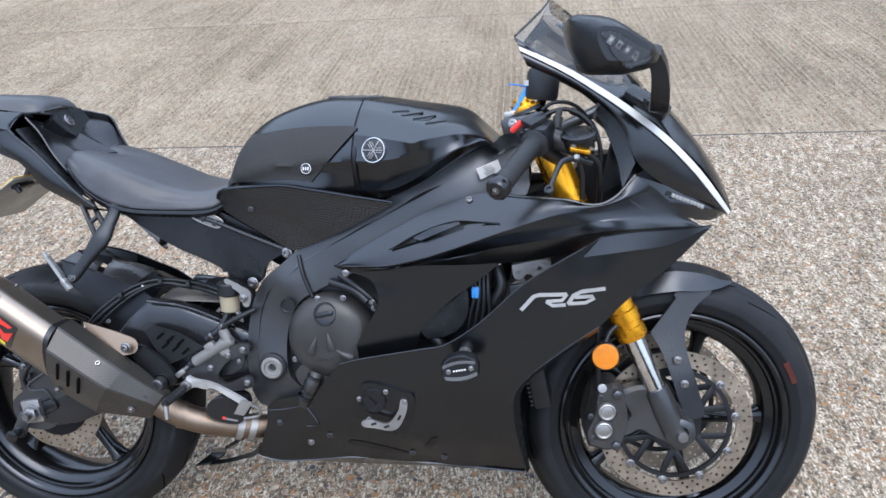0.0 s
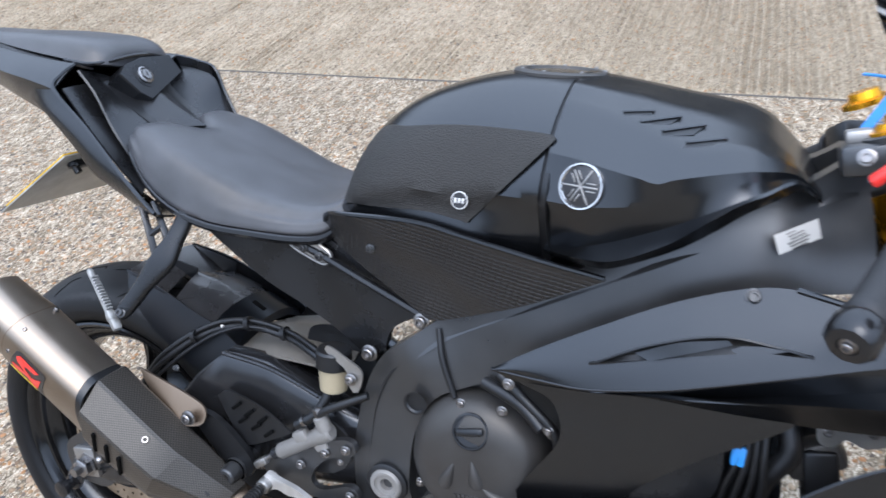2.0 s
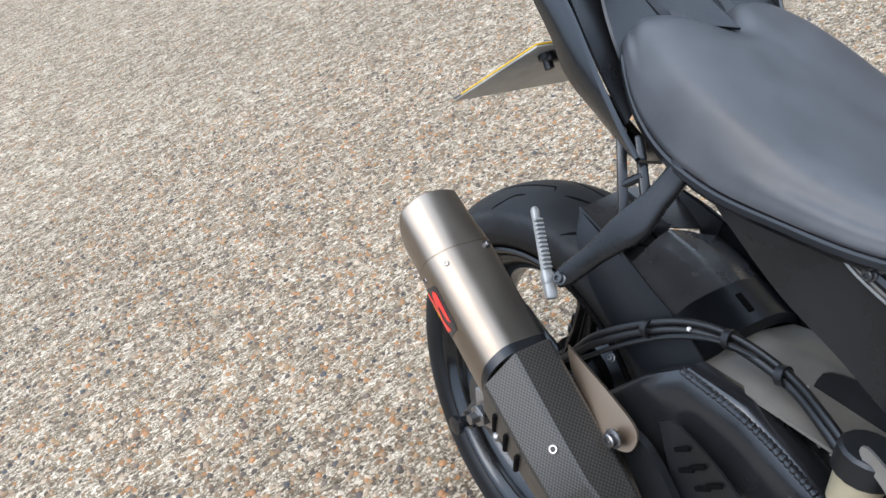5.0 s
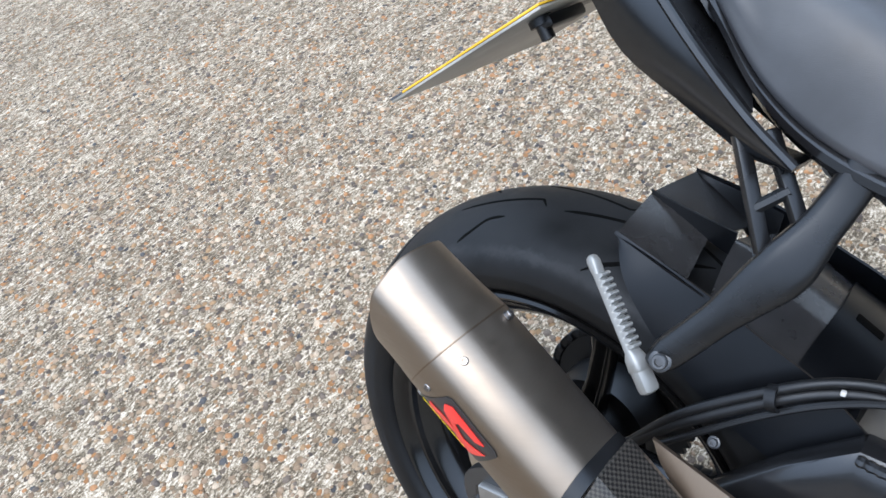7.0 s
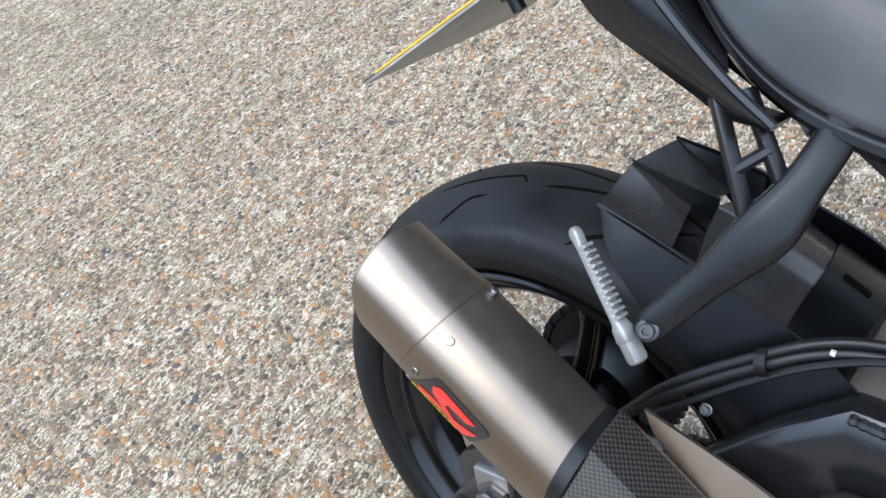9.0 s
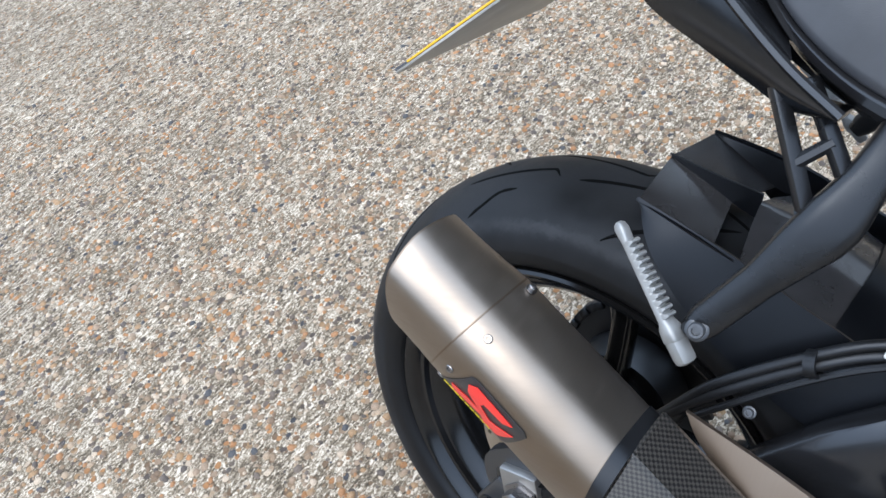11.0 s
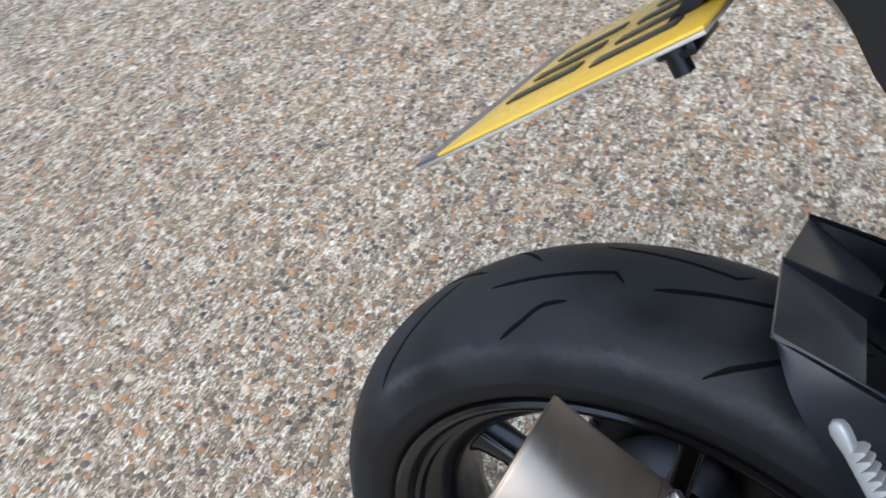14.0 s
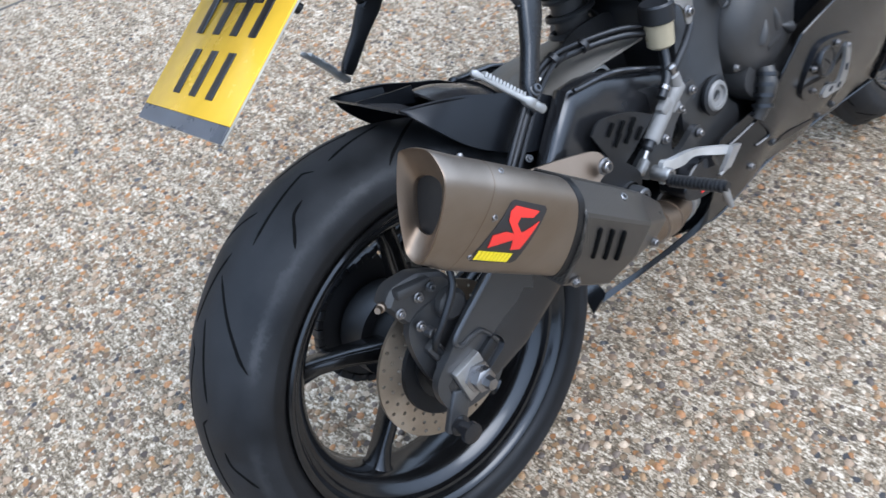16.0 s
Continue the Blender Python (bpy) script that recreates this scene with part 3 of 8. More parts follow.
def rows_mesh(name, rows, material, parent, label="", m=None):
    """A closed tube of rows (both ways round), written straight as a mesh."""
    k, w = rows.shape[:2]
    i, j = np.meshgrid(np.arange(k), np.arange(w - 1), indexing="ij")
    a, b = i * w + j, ((i + 1) % k) * w + j
    faces = np.stack([a, a + 1, b + 1, b], -1).reshape(-1, 4)
    mesh = bpy.data.meshes.new(name)
    mesh.from_pydata(rows.reshape(-1, 3).tolist(), [], faces.tolist())
    mesh.polygons.foreach_set("use_smooth", np.ones(len(faces), bool))
    mesh.materials.append(material)
    mesh.update()
    return tagged(attach(new(name, mesh), parent, m), label)


def tyre(c, profile, cuts, repeat, parent, label, seg=360, across=120):
    """A tyre about the y axis: profile of (y, radius) from bead to bead; black strips stand in for the shade in its
    grooves, on lines of (degrees, y) that repeat round it.
    """
    prof = spline(profile, across)
    th = np.linspace(0, 2 * math.pi, seg, endpoint=False)
    r = prof[None, :, 1] + 0 * th[:, None]
    rows = np.stack([c[0] + r * np.cos(th)[:, None], c[1] + prof[None, :, 0] + 0 * r, c[2] + r * np.sin(th)[:, None]], -1)
    ob = rows_mesh("tyre", rows, RUBBER, parent, label)
    ob.data.materials.append(SIDEWALL)
    low = (prof[:-1, 1] + prof[1:, 1]) / 2 < prof[:, 1].max() - 0.055
    ob.data.polygons.foreach_set("material_index", np.tile(low, seg).astype(np.int32))
    ob.data.update()
    tread = prof[prof[:, 1] > max(prof[:, 1]) - 0.05]
    radius = prof[:, 1].max()
    for line, width in cuts:
        mid = spline([(radians(d) * radius, v) for d, v in line], 24)
        edge = [[], [], [], []]
        for k, p in enumerate(mid):
            d = mid[min(k + 1, 23)] - mid[max(k - 1, 0)]
            n = np.array((-d[1], d[0])) / np.hypot(*d) * width / 2 * min(1.0, 0.25 + k / 4, 0.25 + (23 - k) / 4)
            for row, side, lift in ((edge[0], 1, -0.0015), (edge[1], 0.9, 0.0003), (edge[2], -0.9, 0.0003), (edge[3], -1, -0.0015)):
                a, v = (p + n * side) / (radius, 1)
                rr = float(np.interp(v, tread[:, 0], tread[:, 1])) + lift
                row.append((rr * math.cos(a), v, rr * math.sin(a)))
        first = None
        for k in range(repeat):
            turn = Matrix.Translation(c) @ Matrix.Rotation(-2 * math.pi * k / repeat, 4, "Y")
            first = same("tread_groove_strip", first, parent, turn) if first else part("tread_groove_strip", loft(edge, closed=False), SLOT_SHADE, parent, m=turn)
    return ob


def RIM_SIDE(w):
    """One side of the rim's section: flange, its rolled lip, a step and the barrel."""
    s = 1 if w > 0 else -1
    return [(w, 0.2335), (w + s * 0.0035, 0.2325), (w + s * 0.0050, 0.2290), (w + s * 0.0035, 0.2245), (w - s * 0.002, 0.2205), (w - s * 0.010, 0.2165), (w - s * 0.011, 0.2120), (w - s * 0.018, 0.2095), (w - s * 0.020, 0.2050), (w * 0.55, 0.1935)]


def wheel(name, c, half, profile, cuts, repeat, label, tyre_label, m=None, phase=18):
    """A cast five-spoke wheel with its tyre: rim (the wheel's own mesh), hub, spokes, tyre."""
    w = half
    rim = turned(RIM_SIDE(-w) + [(-w * 0.3, 0.187)] + [(w * 0.3, 0.187)] + RIM_SIDE(w)[::-1] + [(w - 0.012, 0.224), (0, 0.205), (-w + 0.012, 0.224), RIM_SIDE(-w)[0]], c, (0, 1, 0), 128)
    bmesh.ops.remove_doubles(rim, verts=rim.verts[:], dist=1e-5)
    wh = part(name, rim, RIM, bike, label, m)
    # the hub's dull sidewall black stands in for the shade inside the wheel
    part("hub", turned([(-w - 0.005, 0), (-w - 0.005, 0.032), (-w * 0.6, 0.036), (-w * 0.5, 0.052), (w * 0.5, 0.052), (w * 0.6, 0.036), (w + 0.005, 0.032), (w + 0.005, 0)], c, (0, 1, 0), 40), SIDEWALL, wh)
    first = None
    for k in range(5):
        turn = Matrix.Translation(c) @ Matrix.Rotation(radians(72 * k + phase), 4, "Y")
        if first:
            same("spoke", first, wh, turn)
            continue
        rings = []
        for r, wd, dp, off in ((0.040, 0.034, 0.052, 0.0), (0.075, 0.026, 0.044, 0.004), (0.115, 0.021, 0.038, 0.007), (0.155, 0.021, 0.034, 0.006), (0.180, 0.028, 0.038, 0.003), (0.193, 0.046, 0.050, 0.0)):
            ring = [(off + wd / 2 * math.copysign(abs(math.cos(a)) ** 0.55, math.cos(a)), dp / 2 * math.copysign(abs(math.sin(a)) ** 0.55, math.sin(a)), r) for a in np.linspace(0, 2 * math.pi, 16, endpoint=False)]
            rings.append(ring)
        first = part("spoke", loft(rings), RIM, wh, m=turn)
    tyre(c, profile, cuts, repeat, wh, tyre_label)
    return wh


def drilled_disc(c, r0, r1, th, holes, rows, parent, name="brake_disc", label="", spots=0.0028):
    """A brake disc: a ring plate with its drillings cut through."""
    bm = bmesh.new()

    def loop(x, z, r, n):
        v = [bm.verts.new((x + r * math.cos(2 * math.pi * k / n), 0, z + r * math.sin(2 * math.pi * k / n))) for k in range(n)]
        return [bm.edges.new((v[k], v[(k + 1) % n])) for k in range(n)]
    edges = loop(0, 0, r1, 120) + loop(0, 0, r0, 90)
    for k in range(holes):
        for j in range(rows):
            a = 2 * math.pi * (k + j * 0.37) / holes
            r = r0 + (r1 - r0) * (j + 0.6) / (rows + 0.2)
            edges += loop(r * math.cos(a), r * math.sin(a), spots, 8)
    bmesh.ops.triangle_fill(bm, use_beauty=True, use_dissolve=False, edges=edges, normal=(0, -1, 0))
    for v in bm.verts:
        v.co = Vector(c) + v.co + Vector((0, -th / 2, 0))
    thicken(bm, th, (0, 1, 0))
    return part(name, bm, DISC, parent, label, sharp=30)


# rear wheel
RC = Vector((-0.001, 0, 0.308))
REAR_PROFILE = [(-0.068, 0.224), (-0.074, 0.232), (-0.074, 0.232), (-0.0845, 0.238), (-0.0845, 0.238), (-0.089, 0.247), (-0.0915, 0.258), (-0.091, 0.270), (-0.086, 0.2815), (-0.072, 0.2945), (-0.05, 0.3060), (-0.025, 0.3130), (0, 0.3150), (0.025, 0.3130), (0.05, 0.3060), (0.072, 0.2945), (0.086, 0.2815), (0.091, 0.270), (0.0915, 0.258), (0.089, 0.247), (0.0845, 0.238), (0.0845, 0.238), (0.074, 0.232), (0.074, 0.232), (0.068, 0.224)]
REAR_PROFILE = [(0.9 * y, r - 0.003 if r > 0.24 else r) for y, r in REAR_PROFILE]
CUTS = [([(119.5, -0.027), (111, -0.0205), (103.7, -0.0145), (100.8, -0.0125), (100.8, -0.0125), (99.0, -0.0235)], 0.0042), ([(115.6, -0.070), (112.5, -0.060), (109.5, -0.0478), (106, -0.0436)], 0.0038), ([(95, -0.0245), (89.4, -0.0175), (82.7, -0.0085), (78, 0.0)], 0.0046), ([(85.6, -0.072), (82.8, -0.0624), (79.2, -0.051), (72.5, -0.0245), (68, -0.002)], 0.0042)]
LEFT_CUTS = [([(d - 15, -y) for d, y in line], w) for line, w in CUTS]
rear = wheel("rear_wheel", RC, 0.071, REAR_PROFILE, CUTS + LEFT_CUTS, 6, "black cast five-spoke rear wheel", "worn rear tyre with angled sipes", phase=5)
drilled_disc((0, -0.074, 0.309), 0.072, 0.110, 0.005, 28, 3, rear, label="rust-tinged drilled steel rear disc")
part("disc_carrier", turned([(-0.083, 0.035), (-0.083, 0.074), (-0.07, 0.076), (-0.06, 0.05), (-0.06, 0.035)], RC, (0, 1, 0), 40), SIDEWALL, rear)
bm = turned([(-0.003, 0.05), (-0.003, 0.094), (0.003, 0.094), (0.003, 0.05)], (0, 0.094, 0.315), (0, 1, 0), 90)
for k, v in enumerate([v for v in bm.verts if abs(math.hypot(v.co.x, v.co.z - 0.315) - 0.094) < 1e-4]):
    a = math.atan2(v.co.z - 0.315, v.co.x)
    r = 0.094 + 0.005 * math.cos(45 * a)
    v.co.x, v.co.z = r * math.cos(a), 0.315 + r * math.sin(a)
part("sprocket", bm, DARK, rear, "toothed black rear sprocket")
part("sprocket_carrier", turned([(0.03, 0.03), (0.03, 0.068), (0.08, 0.070), (0.098, 0.052), (0.098, 0.02)], RC, (0, 1, 0), 40), DARK, rear)

# chain over the sprocket, on the left
bm = bmesh.new()
n_link = 44
for run in ((0.0, 0.409, 0.55, 0.468), (0.0, 0.221, 0.55, 0.405)):
    for k in range(n_link):
        s = (k + 0.5) / n_link
        x, z = run[0] + (run[2] - run[0]) * s, run[1] + (run[3] - run[1]) * s
        block((0.0135, 0.012 if k % 2 else 0.018, 0.011), pose(x, 0.094, z, 0, -math.degrees(math.atan2(run[3] - run[1], run[2])), 0), 0.002, bm)
for k in range(22):
    a = radians(90 + 180 * (k + 0.5) / 22)
    block((0.0135, 0.012 if k % 2 else 0.018, 0.011), pose(0.096 * math.cos(a), 0.094, 0.315 + 0.096 * math.sin(a), 0, -math.degrees(a) - 90, 0), 0.002, bm)
part("chain", bm, DARK, bike, "black roller drive chain")

# swingarm: right and left arms, cross member, axle with adjuster
def arm(side):
    st = [(-0.045, 0.300, 0.335, 0.024), (-0.02, 0.288, 0.345, 0.026), (0.03, 0.282, 0.352, 0.026), (0.09, 0.292, 0.385, 0.028), (0.16, 0.322, 0.452, 0.032), (0.23, 0.352, 0.535, 0.038), (0.275, 0.372, 0.572, 0.045), (0.34, 0.380, 0.566, 0.05), (0.43, 0.385, 0.530, 0.05), (0.52, 0.395, 0.490, 0.045)]
    cy = [0.128, 0.128, 0.128, 0.126, 0.123, 0.118, 0.108, 0.100, 0.095, 0.09]
    rings = []
    for (x, z0, z1, t), y in zip(st, cy):
        h = (z1 - z0) / 2
        rings.append([(x, side * (y + t / 2 * math.copysign(abs(math.cos(a)) ** 0.5, math.cos(a))), (z0 + z1) / 2 + h * math.copysign(abs(math.sin(a)) ** 0.5, math.sin(a))) for a in np.linspace(0, 2 * math.pi, 24, endpoint=False)])
    return loft(rings)


SWING = surface("gloss_swingarm_paint", (0.010, 0.0104, 0.0118), 0.24, grain=1500, bump=0.10, wear=0.05, spec=0.7)
swing = part("swingarm", arm(-1), SWING, bike, "black welded box-section swingarm")
part("left_arm", arm(1), SWING, swing)
part("cross_member", loft([[(x, y, z) for x, z in spline([(0.30, 0.42), (0.30, 0.505), (0.34, 0.525), (0.44, 0.500), (0.48, 0.46), (0.44, 0.41)], 24, True)] for y in np.linspace(-0.12, 0.12, 9)]), FRAME, swing)
bead = spline([(0.275, -0.131, 0.573), (0.36, -0.126, 0.560), (0.46, -0.119, 0.520)], 90).tolist()
part("weld_bead", tube(bead, [0.0030 + 0.0016 * abs(math.sin(1.1 * k)) for k in range(90)], 8), SWING, swing)
part("adjuster", block((0.044, 0.012, 0.052), pose(-0.010, -0.143, 0.320, 0, -10, 0), 0.002), ALLOY, swing, "bright chain adjuster block")
part("axle_slot", block((0.05, 0.006, 0.03), pose(0.024, -0.139, 0.331, 0, -25, 0), 0.010), DARK, swing)
part("axle_nut", turned([(0, 0), (0, 0.021), (0.004, 0.021), (0.005, 0.0165), (0.016, 0.0165), (0.018, 0.0135), (0.018, 0.009), (0.030, 0.008), (0.031, 0)], (-0.006, -0.148, 0.318), (0, -1, 0), 6), ZINC, swing)
part("plate_rib", tube([(0.140, -0.1405, 0.475), (0.055, -0.1405, 0.425), (0.0, -0.1405, 0.392), (-0.016, -0.1405, 0.378), (-0.009, -0.1405, 0.367), (0.010, -0.1405, 0.369), (0.026, -0.1405, 0.366), (0.044, -0.1405, 0.337)], 0.0035, 8, 60), FRAME, swing)
part("end_plate", panel([(-0.060, 0.335), (-0.02, 0.372), (0.05, 0.420), (0.10, 0.440), (0.125, 0.372), (0.065, 0.325), (0.022, 0.277), (-0.045, 0.284)], lambda x, z: -0.1395, 60, 0.05, 0.012), FRAME, swing)
guard = part("guard_plate", panel([(0.276, 0.506), (0.277, 0.513), (0.296, 0.523), (0.351, 0.508), (0.392, 0.484), (0.394, 0.478), (0.333, 0.445), (0.311, 0.446)], lambda x, z: -0.147, 60, 0.05, 0.003), DARK, swing, "slotted black footrest guard")
for x, z in ((0.308, 0.503), (0.329, 0.496), (0.351, 0.490), (0.318, 0.483), (0.340, 0.477), (0.361, 0.471)):
    part("guard_slot", block((0.020, 0.003, 0.005), pose(x, -0.1495, z, 0, -40, 0), 0.0010), SLOT_SHADE, guard)
part("paddock_bobbin", turned([(0, 0), (0, 0.014), (0.008, 0.014), (0.010, 0.009), (0.022, 0.009), (0.024, 0.014), (0.032, 0.014), (0.034, 0.006), (0.034, 0)], (-0.052, -0.138, 0.268), (0, -1, 0), 20), GLOSS, swing, "black paddock stand bobbin")
part("bobbin_bracket", block((0.03, 0.012, 0.06), pose(-0.044, -0.138, 0.285, 0, 30, 0), 0.004), FRAME, swing)

# rear caliper over the disc
CAL = spline([(-0.073, 0.459), (-0.073, 0.459), (-0.053, 0.475), (-0.014, 0.473), (-0.014, 0.473), (0.027, 0.446), (0.024, 0.413), (-0.008, 0.381), (-0.008, 0.381), (-0.040, 0.396), (-0.059, 0.428)], 44, True)
cal = part("rear_caliper", loft([[(-0.023 + (x + 0.023) * k, y, 0.43 + (z - 0.43) * k) for x, z in CAL] for y, k in ((-0.076, 0.80), (-0.080, 0.90), (-0.094, 0.95), (-0.104, 0.93), (-0.110, 0.82))]), CASE, bike, "black rear brake caliper", sharp=30)
part("caliper_bracket", loft([[(x, y, z) for x, z in spline([(-0.05, 0.42), (0.02, 0.42), (0.045, 0.36), (0.03, 0.30), (-0.03, 0.30), (-0.055, 0.35)], 28, True)] for y in (-0.112, -0.100)]), FRAME, cal)
part("piston_boss", turned([(0, 0.021), (0.022, 0.021), (0.026, 0.016), (0.026, 0)], (0.010, -0.100, 0.412), (0, -1, 0), 24), CASE, cal)
part("bleed_nipple", turned([(0, 0.006), (0.012, 0.006), (0.013, 0.004), (0.022, 0.004), (0.022, 0)], (-0.066, -0.098, 0.455), (-0.6, -0.5, 0.3), 10), PIPE, cal)
part("caliper_bridge", block((0.050, 0.016, 0.014), pose(-0.030, -0.112, 0.462, 0, 12, 0), 0.004), CASE, cal)
part("pad_pin", turned([(0, 0.007), (0.016, 0.007), (0.018, 0)], (-0.030, -0.108, 0.395), (0, -1, 0), 12), ZINC, cal)
part("sensor_block", block((0.018, 0.014, 0.040), pose(-0.030, -0.116, 0.362, 0, -20, 0), 0.003), CASE, cal)
part("sensor_ring", turned([(-0.002, 0.046), (-0.002, 0.056), (0.002, 0.056), (0.002, 0.046)], (0, -0.086, 0.315), (0, 1, 0), 48), DARK, cal)
for p in ((-0.056, -0.112, 0.440), (-0.026, -0.112, 0.444), (-0.012, -0.124, 0.455), (-0.040, -0.118, 0.412), (-0.036, -0.124, 0.350), (-0.02, -0.124, 0.342)):
    bolt(p, cal, 0.0068, black=p[2] > 0.45)
part("brake_line", tube([(0.02, -0.125, 0.470), (0.01, -0.135, 0.445), (-0.015, -0.136, 0.415), (-0.035, -0.128, 0.385), (-0.030, -0.124, 0.365)], 0.0045, 10, 40), DARK, cal)

# hugger over the rear tyre
def hug_rail(y, a0, a1, r0, r1, n=10):
    return [((r0 + (r1 - r0) * s) * math.cos(radians(a0 + (a1 - a0) * s)), y, 0.315 + (r0 + (r1 - r0) * s) * math.sin(radians(a0 + (a1 - a0) * s))) for s in np.linspace(0, 1, n)]


right_top = [(0.054, -0.077, 0.648), (0.103, -0.084, 0.637), (0.141, -0.087, 0.626), (0.189, -0.089, 0.606), (0.235, -0.090, 0.588), (0.275, -0.091, 0.562)]
right_low = [(0.056, -0.078, 0.645), (0.076, -0.097, 0.617), (0.111, -0.102, 0.578), (0.150, -0.104, 0.548), (0.20, -0.104, 0.520), (0.26, -0.102, 0.50)]
hug = part("hugger", shell([right_top, right_low], 36, 7, 0.003, 0.001), HUG, bike, "satin black rear hugger mudguard with open vents")
part("left_wing", shell([mirrored(right_top), mirrored(right_low)], 30, 6, 0.003, -0.001), HUG, hug)
for s in (1, -1):
    f = (lambda pts: pts) if s == 1 else mirrored
    part("rear_scoop", shell([f([(0.0545, -0.075, 0.645), (0.085, -0.078, 0.625), (0.115, -0.080, 0.604)]), f([(0.047, 0.0, 0.651), (0.076, 0.0, 0.638), (0.104, 0.0, 0.624)])], 14, 6, 0.0025), HUG_LIT, hug)
    part("side_web", shell([f([(0.054, -0.0775, 0.647), (0.103, -0.084, 0.636), (0.139, -0.086, 0.625)]), f([(0.0545, -0.075, 0.645), (0.115, -0.080, 0.604), (0.138, -0.081, 0.600)])], 14, 3, 0.0025), HUG, hug)
part("centre_fin", shell([[(0.046, 0, 0.6535), (0.088, 0, 0.6445), (0.128, 0, 0.6375)], [(0.048, 0, 0.651), (0.104, 0, 0.623), (0.127, 0, 0.614)]], 14, 3, 0.0025), HUG, hug)
sheet = [[(0.139, -0.084, 0.604), (0.18, -0.086, 0.590), (0.215, -0.087, 0.572)], [(0.135, -0.058, 0.611), (0.175, -0.057, 0.604), (0.216, -0.056, 0.588)], [(0.130, -0.028, 0.622), (0.172, -0.029, 0.615), (0.218, -0.029, 0.596)], [(0.127, 0.0, 0.630), (0.17, 0.0, 0.619), (0.220, 0.0, 0.598)]]
part("front_sheet", shell(sheet + [mirrored(r) for r in sheet[2::-1]], 30, 5, 0.003), HUG_LIT, hug, "satin black hugger sheet, greyed for its sky sheen")
bar_a = [(0.212, -0.089, 0.576), (0.216, -0.050, 0.594), (0.220, 0.0, 0.602), (0.216, 0.050, 0.594), (0.212, 0.089, 0.576)]
bar_b = [(0.262, -0.086, 0.556), (0.262, -0.050, 0.572), (0.265, 0.0, 0.579), (0.262, 0.050, 0.572), (0.262, 0.086, 0.556)]
part("cross_bar", shell([[(x - 0.001, y, z - 0.010) for x, y, z in bar_a], bar_a, bar_b, [(x + 0.003, y, z - 0.012) for x, y, z in bar_b]], 24, 3, 0.003), HUG, hug)
part("mount_slot", block((0.026, 0.011, 0.005), pose(0.2424, 0.003, 0.589, 0, 27, 0), 0.0022), SLOT_SHADE, hug)
bolt((0.245, 0.003, 0.585), hug, 0.004, (0.1, -0.1, 0.9), True)
# dust, with the plate's sky reflection put into the lighter grey base
part("rear_splash_plate", shell([[(0.262, -0.088, 0.552), (0.34, -0.100, 0.568), (0.46, -0.098, 0.566)], [(0.265, 0.0, 0.566), (0.34, 0.0, 0.575), (0.44, 0.0, 0.572)], [(0.262, 0.080, 0.546), (0.34, 0.080, 0.560), (0.44, 0.07, 0.560)]], 20, 6, 0.004), surface("dusty_lit_plastic", (0.125, 0.120, 0.112), 0.42, grain=1500, bump=0.1, vary=0.3), hug, "flat dusty grey-black inner splash plate")

# ---- exhaust ----
AX, UP = Vector((0.80, 0.05, -0.60)).normalized(), Vector((0.60, 0, 0.80))
BODY = [(0.015, 0.045), (0.005, 0.0555), (-0.0245, 0.0585), (-0.046, 0.0575), (-0.0615, 0.0455), (-0.0665, 0.031), (-0.0620, 0.005), (-0.0465, -0.030), (-0.0265, -0.0555), (-0.007, -0.0575), (0.010, -0.043), (0.021, 0.002)]
TAIL = [(0.0070, 0.0450), (-0.002, 0.0535), (-0.0245, 0.0585), (-0.045, 0.0570), (-0.0610, 0.0445), (-0.0665, 0.0315), (-0.0610, 0.0060), (-0.0455, -0.0290), (-0.0245, -0.0525), (-0.006, -0.0510), (0.0025, -0.0380), (0.0105, 0.0040)]
BORE = [(0.002, 0.0240), (-0.008, 0.0320), (-0.022, 0.0350), (-0.034, 0.0335), (-0.0405, 0.0290), (-0.0415, 0.0200), (-0.0380, 0.0050), (-0.0320, -0.0080), (-0.022, -0.0215), (-0.010, -0.0245), (0.002, -0.0190), (0.005, 0.0040)]


def can_ring(s, k=1.0, slant=0.0, e=0.0, bore=0.0, n=84):
    """The muffler's section at s along its axis: k scales it, slant pushes the upper side rearwards, e blends to the tail section, bore to the outlet's."""
    mid = np.array((-0.024, 0.002))
    pts = np.array(BODY) * (1 - e) + np.array(TAIL) * e
    pts = (mid + (pts - mid) * k) * (1 - bore) + np.array(BORE) * bore
    out = []
    for dy, du in spline(pts, n, True).tolist():
        base = UP * (0.458 + du) + AX * (s - slant * du)
        out.append(Vector((base.x, -0.200 + dy + 0.05 * (s + 0.35), base.z)))
    return out


muf = part("muffler", loft([can_ring(-0.408, 1.0, 0.31, 1.0), can_ring(-0.4065, 1.006, 0.308, 1.0), can_ring(-0.390, 1.0, 0.19, 0.75), can_ring(-0.371, 0.990, 0.06, 0.3), can_ring(-0.363, 0.996, 0.0, 0.08), can_ring(-0.354, 1.0), can_ring(-0.353, 1.004), can_ring(-0.28, 1.004), can_ring(-0.195, 0.99, 0.42)], caps=False), TITAN, bike, "brushed titanium hexagonal muffler with a carbon heat shield")
